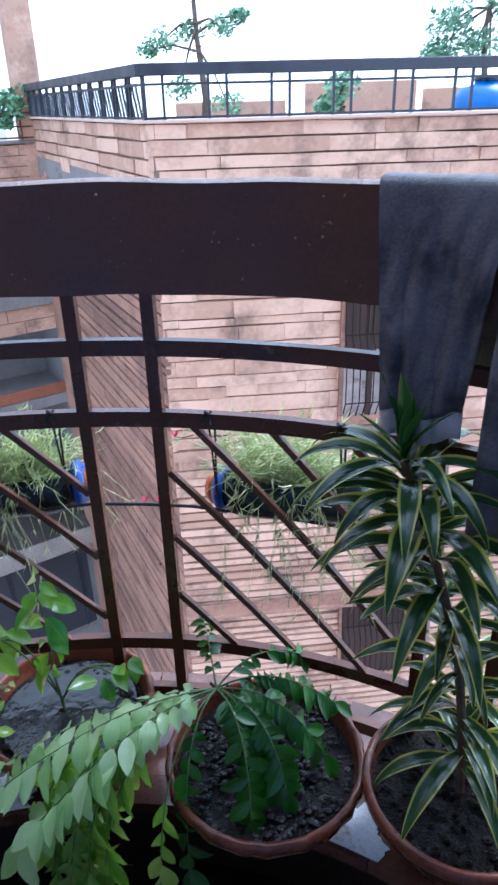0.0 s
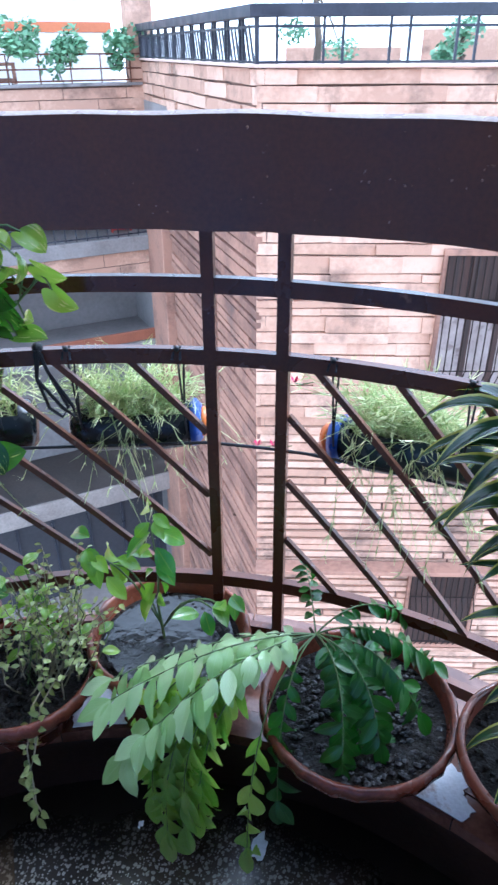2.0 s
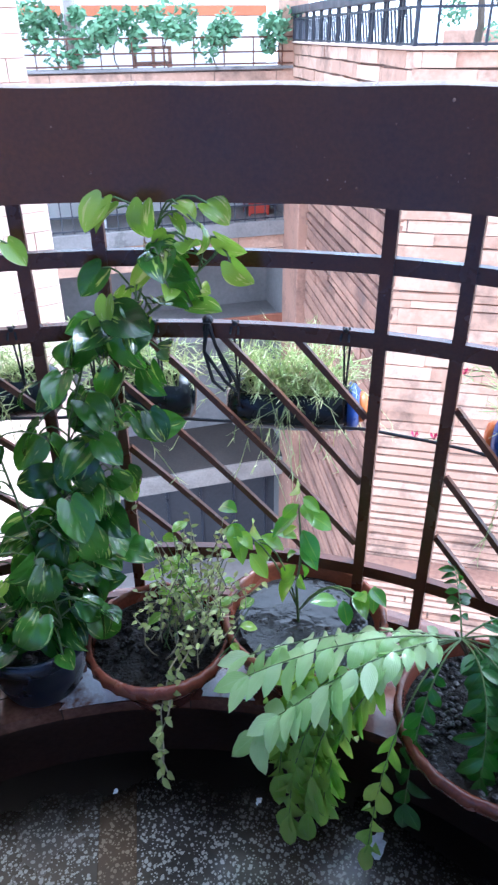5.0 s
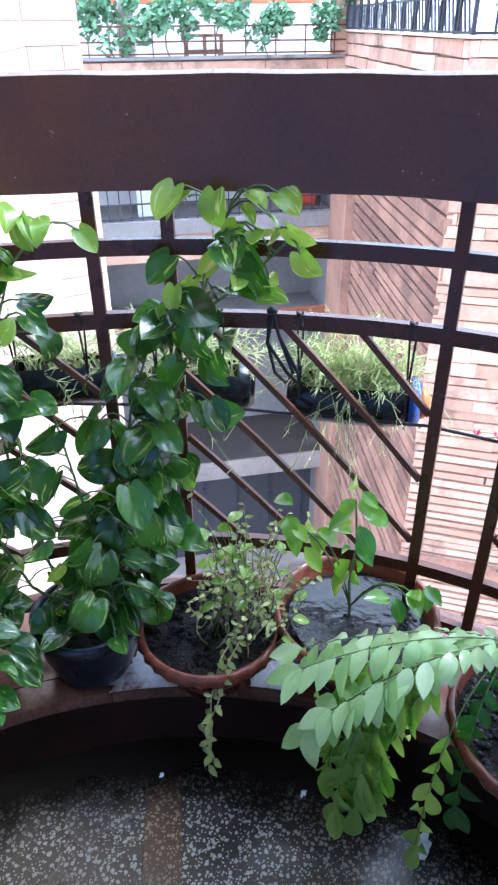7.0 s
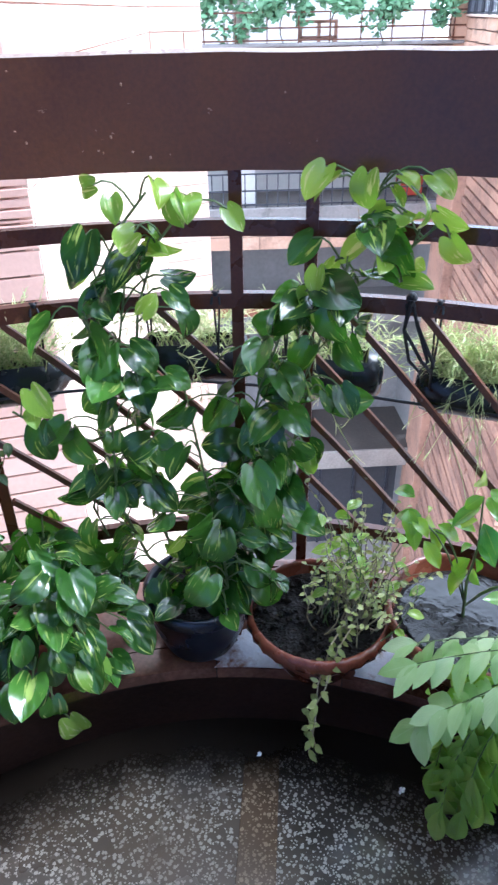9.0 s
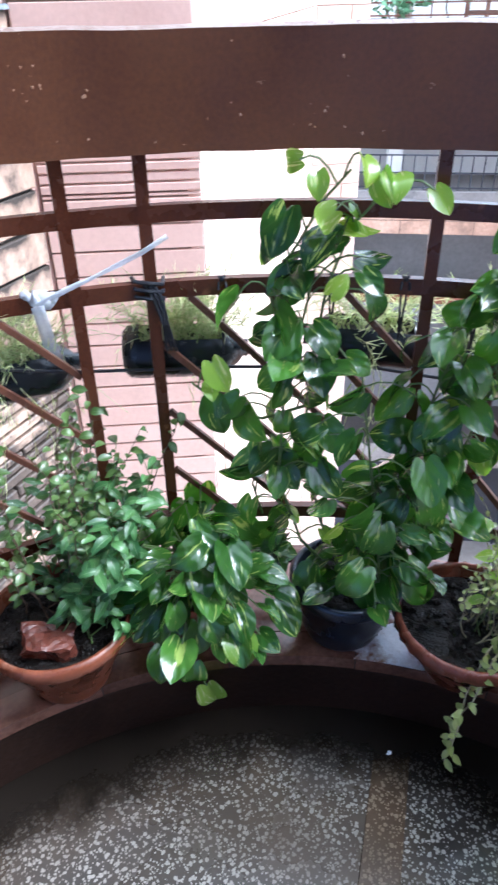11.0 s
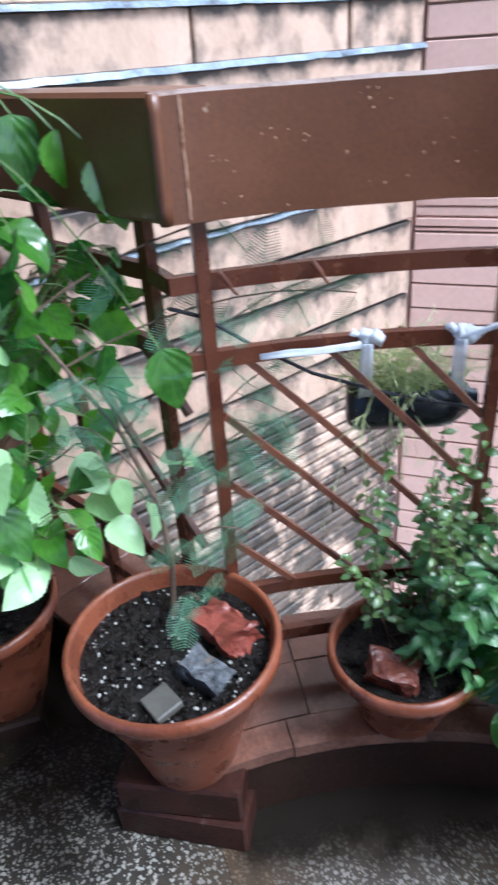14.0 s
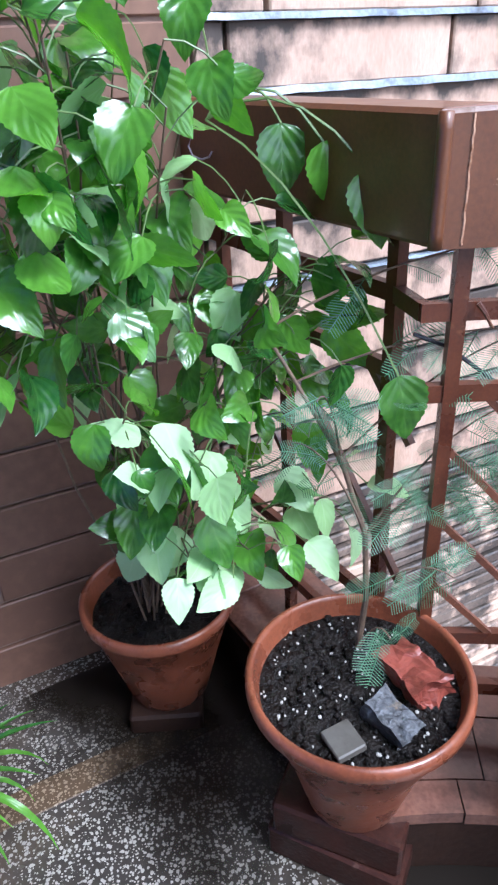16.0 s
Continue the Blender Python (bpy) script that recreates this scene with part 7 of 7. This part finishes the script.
# ---- damp grey cloth hung over the beam ----
def drape(name, a0, a1, z_in, z_out, seed, label, fold=0.012, slant=0.0, taper=0.0, lean=0.0, hem=0.0):
    """Cloth over the beam: soft hanging folds, slanting creases, an optional pale hem below the inner side."""
    na, nz = 56, 26

    def inner(t, f, z_low):
        w = fold * (math.sin(t * 9 + seed) + 0.5 * math.sin(t * 23 + seed * 2 + 2.5 * f))
        crease = noise.noise(Vector((t * 4.0 + f * 2.4 + seed, f * 2.2 - t, seed)))
        crumple = noise.noise(Vector((t * 9.0 - f * 3.0, f * 7.0 + seed, 4.0)))
        z = 1.208 + (z_low - 1.208) * f
        lift = min(1.0, f * 6.0)
        r = 1.006 - 0.006 * f - abs(w) * f - lift * (0.010 * abs(crease) + 0.0035 * abs(crumple))
        a = a0 - lean * f + (a1 - a0) * t * (1.0 - taper * f) + 0.25 * math.sin(seed + t * 5) * (0.3 + f)
        return on_arc(a, r, z)

    bm, rows = bmesh.new(), []
    for i in range(na + 1):
        t = i / na
        w = fold * math.sin(t * 9 + seed)
        zb = z_in + slant * t + 0.006 * math.sin(t * 9)
        col = [inner(t, k / nz, zb) for k in range(nz, -1, -1)]
        a = a0 + (a1 - a0) * t + 0.075 * math.sin(seed + t * 5)
        pucker = 0.003 * abs(noise.noise(Vector((t * 14, seed, 0.0))))
        top = [(1.011, 1.2145), (1.03, 1.2165), (1.07, 1.213), (1.11, 1.2085), (1.122, 1.202)]
        out = [(1.124 + abs(w) * 0.5 * k / 5, 1.2 + (z_out - 1.2) * k / 5) for k in range(6)]
        rows.append([bm.verts.new(p) for p in col + [on_arc(a, r, z + pucker) for r, z in top + out]])
    for u_, v_ in zip(rows, rows[1:]):
        for k in range(len(u_) - 1):
            bm.faces.new((u_[k], v_[k], v_[k + 1], u_[k + 1]))
    bmesh.ops.recalc_face_normals(bm, faces=bm.faces)
    ob = tagged(mesh_object(name, bm, M_CLOTH, smooth=True), label, "cloth")
    so = ob.modifiers.new("thick", "SOLIDIFY")
    so.thickness, so.offset = 0.0025, 1
    if hem:
        bm, rows = bmesh.new(), []
        for i in range(na + 1):
            t = i / na
            zb = z_in + slant * t + 0.006 * math.sin(t * 9)
            p0 = inner(t, 1.0, zb)
            rows.append([bm.verts.new(p0 + Vector((0, 0, -hem * k / 4 - 0.0006))) for k in range(5)])
        for u_, v_ in zip(rows, rows[1:]):
            for k in range(4):
                bm.faces.new((u_[k], v_[k], v_[k + 1], u_[k + 1]))
        strip = part("hem", bm, M_HEM, ob, "pale grey woven hem", smooth=True)
        so = strip.modifiers.new("thick", "SOLIDIFY")
        so.thickness, so.offset = 0.0022, 0
    return ob


drape("hanging_cloth", 72.6, 64.2, 0.935, 0.95, 1.0, "damp grey cloth with a pale hem hung over the parapet beam", fold=0.007, slant=0.012, taper=0.34, lean=1.35, hem=0.036)
drape("hanging_towel", 63.9, 50, 0.775, 0.9, 2.2, "damp grey towel hung over the parapet beam", fold=0.009)

# sky glare on the wet ledge tiles, laid on as thin white patches
M_GLARE = mat("wet_tile_glare", (0.88, 0.9, 0.93), (0.72, 0.73, 0.76), rough=0.1, scale=30, fine=160, bump=0.5, rvar=0.08, stain=(0.26, 0.13, 0.08), stain_scale=15, stain_at=0.5, stain_soft=0.14)
rng = random.Random(44)
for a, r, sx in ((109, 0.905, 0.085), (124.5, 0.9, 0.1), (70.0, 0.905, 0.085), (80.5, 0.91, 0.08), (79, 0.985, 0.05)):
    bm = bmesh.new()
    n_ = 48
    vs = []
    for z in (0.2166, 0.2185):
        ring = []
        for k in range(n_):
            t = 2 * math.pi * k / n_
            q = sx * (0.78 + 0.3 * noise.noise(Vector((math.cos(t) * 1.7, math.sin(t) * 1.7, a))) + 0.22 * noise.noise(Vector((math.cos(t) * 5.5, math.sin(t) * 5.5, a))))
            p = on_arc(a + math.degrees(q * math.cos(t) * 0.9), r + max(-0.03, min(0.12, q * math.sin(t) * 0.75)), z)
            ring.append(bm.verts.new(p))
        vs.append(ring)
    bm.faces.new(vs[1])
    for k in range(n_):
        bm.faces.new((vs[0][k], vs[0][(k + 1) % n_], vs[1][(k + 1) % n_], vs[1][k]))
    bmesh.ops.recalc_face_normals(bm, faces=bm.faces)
    tagged(mesh_object("glare_patch", bm, M_GLARE), "white sky glare on the wet ledge tiles, laid on as a patch", "patch", kind="structure")

# grassy blades of a plant beside the camera's end
grass = thing("potted_grass_lily", "grass lily with long green blades in a small pot", "potted plant", (-1.13, -0.955, FLOOR))
add_pot(grass, 0.09, 0.15, M_TERRA, "small terracotta pot", seed=60, crumbs=20)
GM = [leaf_mesh("grass_blade", 0.28, 0.014, L_HIB, "strap", fold=0.5, droop=d, rows=9, cols=2) for d in (0.7, 1.2)]
rng = random.Random(61)
for i in range(34):
    a = i * 2.399
    d = Vector((math.cos(a), math.sin(a), rng.uniform(0.5, 1.6)))
    share("blade", GM[i % 2], grass, facing((0, 0, 0.13), d, (0, 0, 1), rng.uniform(0.7, 1.05)))

# small wire hook on the beam
M_WIRE = mat("lilac_coated_wire", (0.62, 0.55, 0.66), (0.5, 0.42, 0.52), rough=0.35, scale=30, fine=200, bump=0.1)
bm = bmesh.new()
tube(bm, [(-1.641, -0.451, 1.155), (-1.651, -0.457, 1.140), (-1.642, -0.451, 1.126), (-1.614, -0.436, 1.122), (-1.591, -0.422, 1.128), (-1.583, -0.417, 1.137)], 0.0016, 6)
tagged(mesh_object("wire_hook", bm, M_WIRE), "pale lilac coated wire hook on the parapet beam", "hook")

# wet scraps of white paper stuck to the floor
M_SCRAP = mat("wet_white_paper", (0.85, 0.88, 0.92), (0.66, 0.7, 0.75), rough=0.15, scale=60, fine=200, bump=0.4, depth=0.003)
for x_, y_, s_, k_ in ((-0.12, 0.621, 0.026, 1), (-0.337, 0.606, 0.008, 2), (-0.585, 0.51, 0.006, 3)):
    bm = bmesh.new()
    n_ = 14
    cen = bm.verts.new((0, 0, 0.004))
    ring = []
    for k in range(n_):
        a = 2 * math.pi * k / n_
        q = s_ * (0.75 + 0.6 * noise.noise(Vector((math.cos(a) * 2, math.sin(a) * 2, k_ * 3.1))))
        ring.append(bm.verts.new((q * math.cos(a) * 0.75, q * math.sin(a) * 1.2, 0.0016 + 0.004 * abs(noise.noise(Vector((k * 1.7, k_, 0)))))))
    for k in range(n_):
        bm.faces.new((cen, ring[k], ring[(k + 1) % n_]))
    ob = mesh_object("paper_scrap", bm, M_SCRAP)
    ob.location = (x_, y_, FLOOR + 0.004)
    so = ob.modifiers.new("thick", "SOLIDIFY")
    so.thickness, so.offset = 0.0012, 1
    tagged(ob, "wet crumpled scrap of white paper on the floor", "paper", group="paper scraps on the floor")
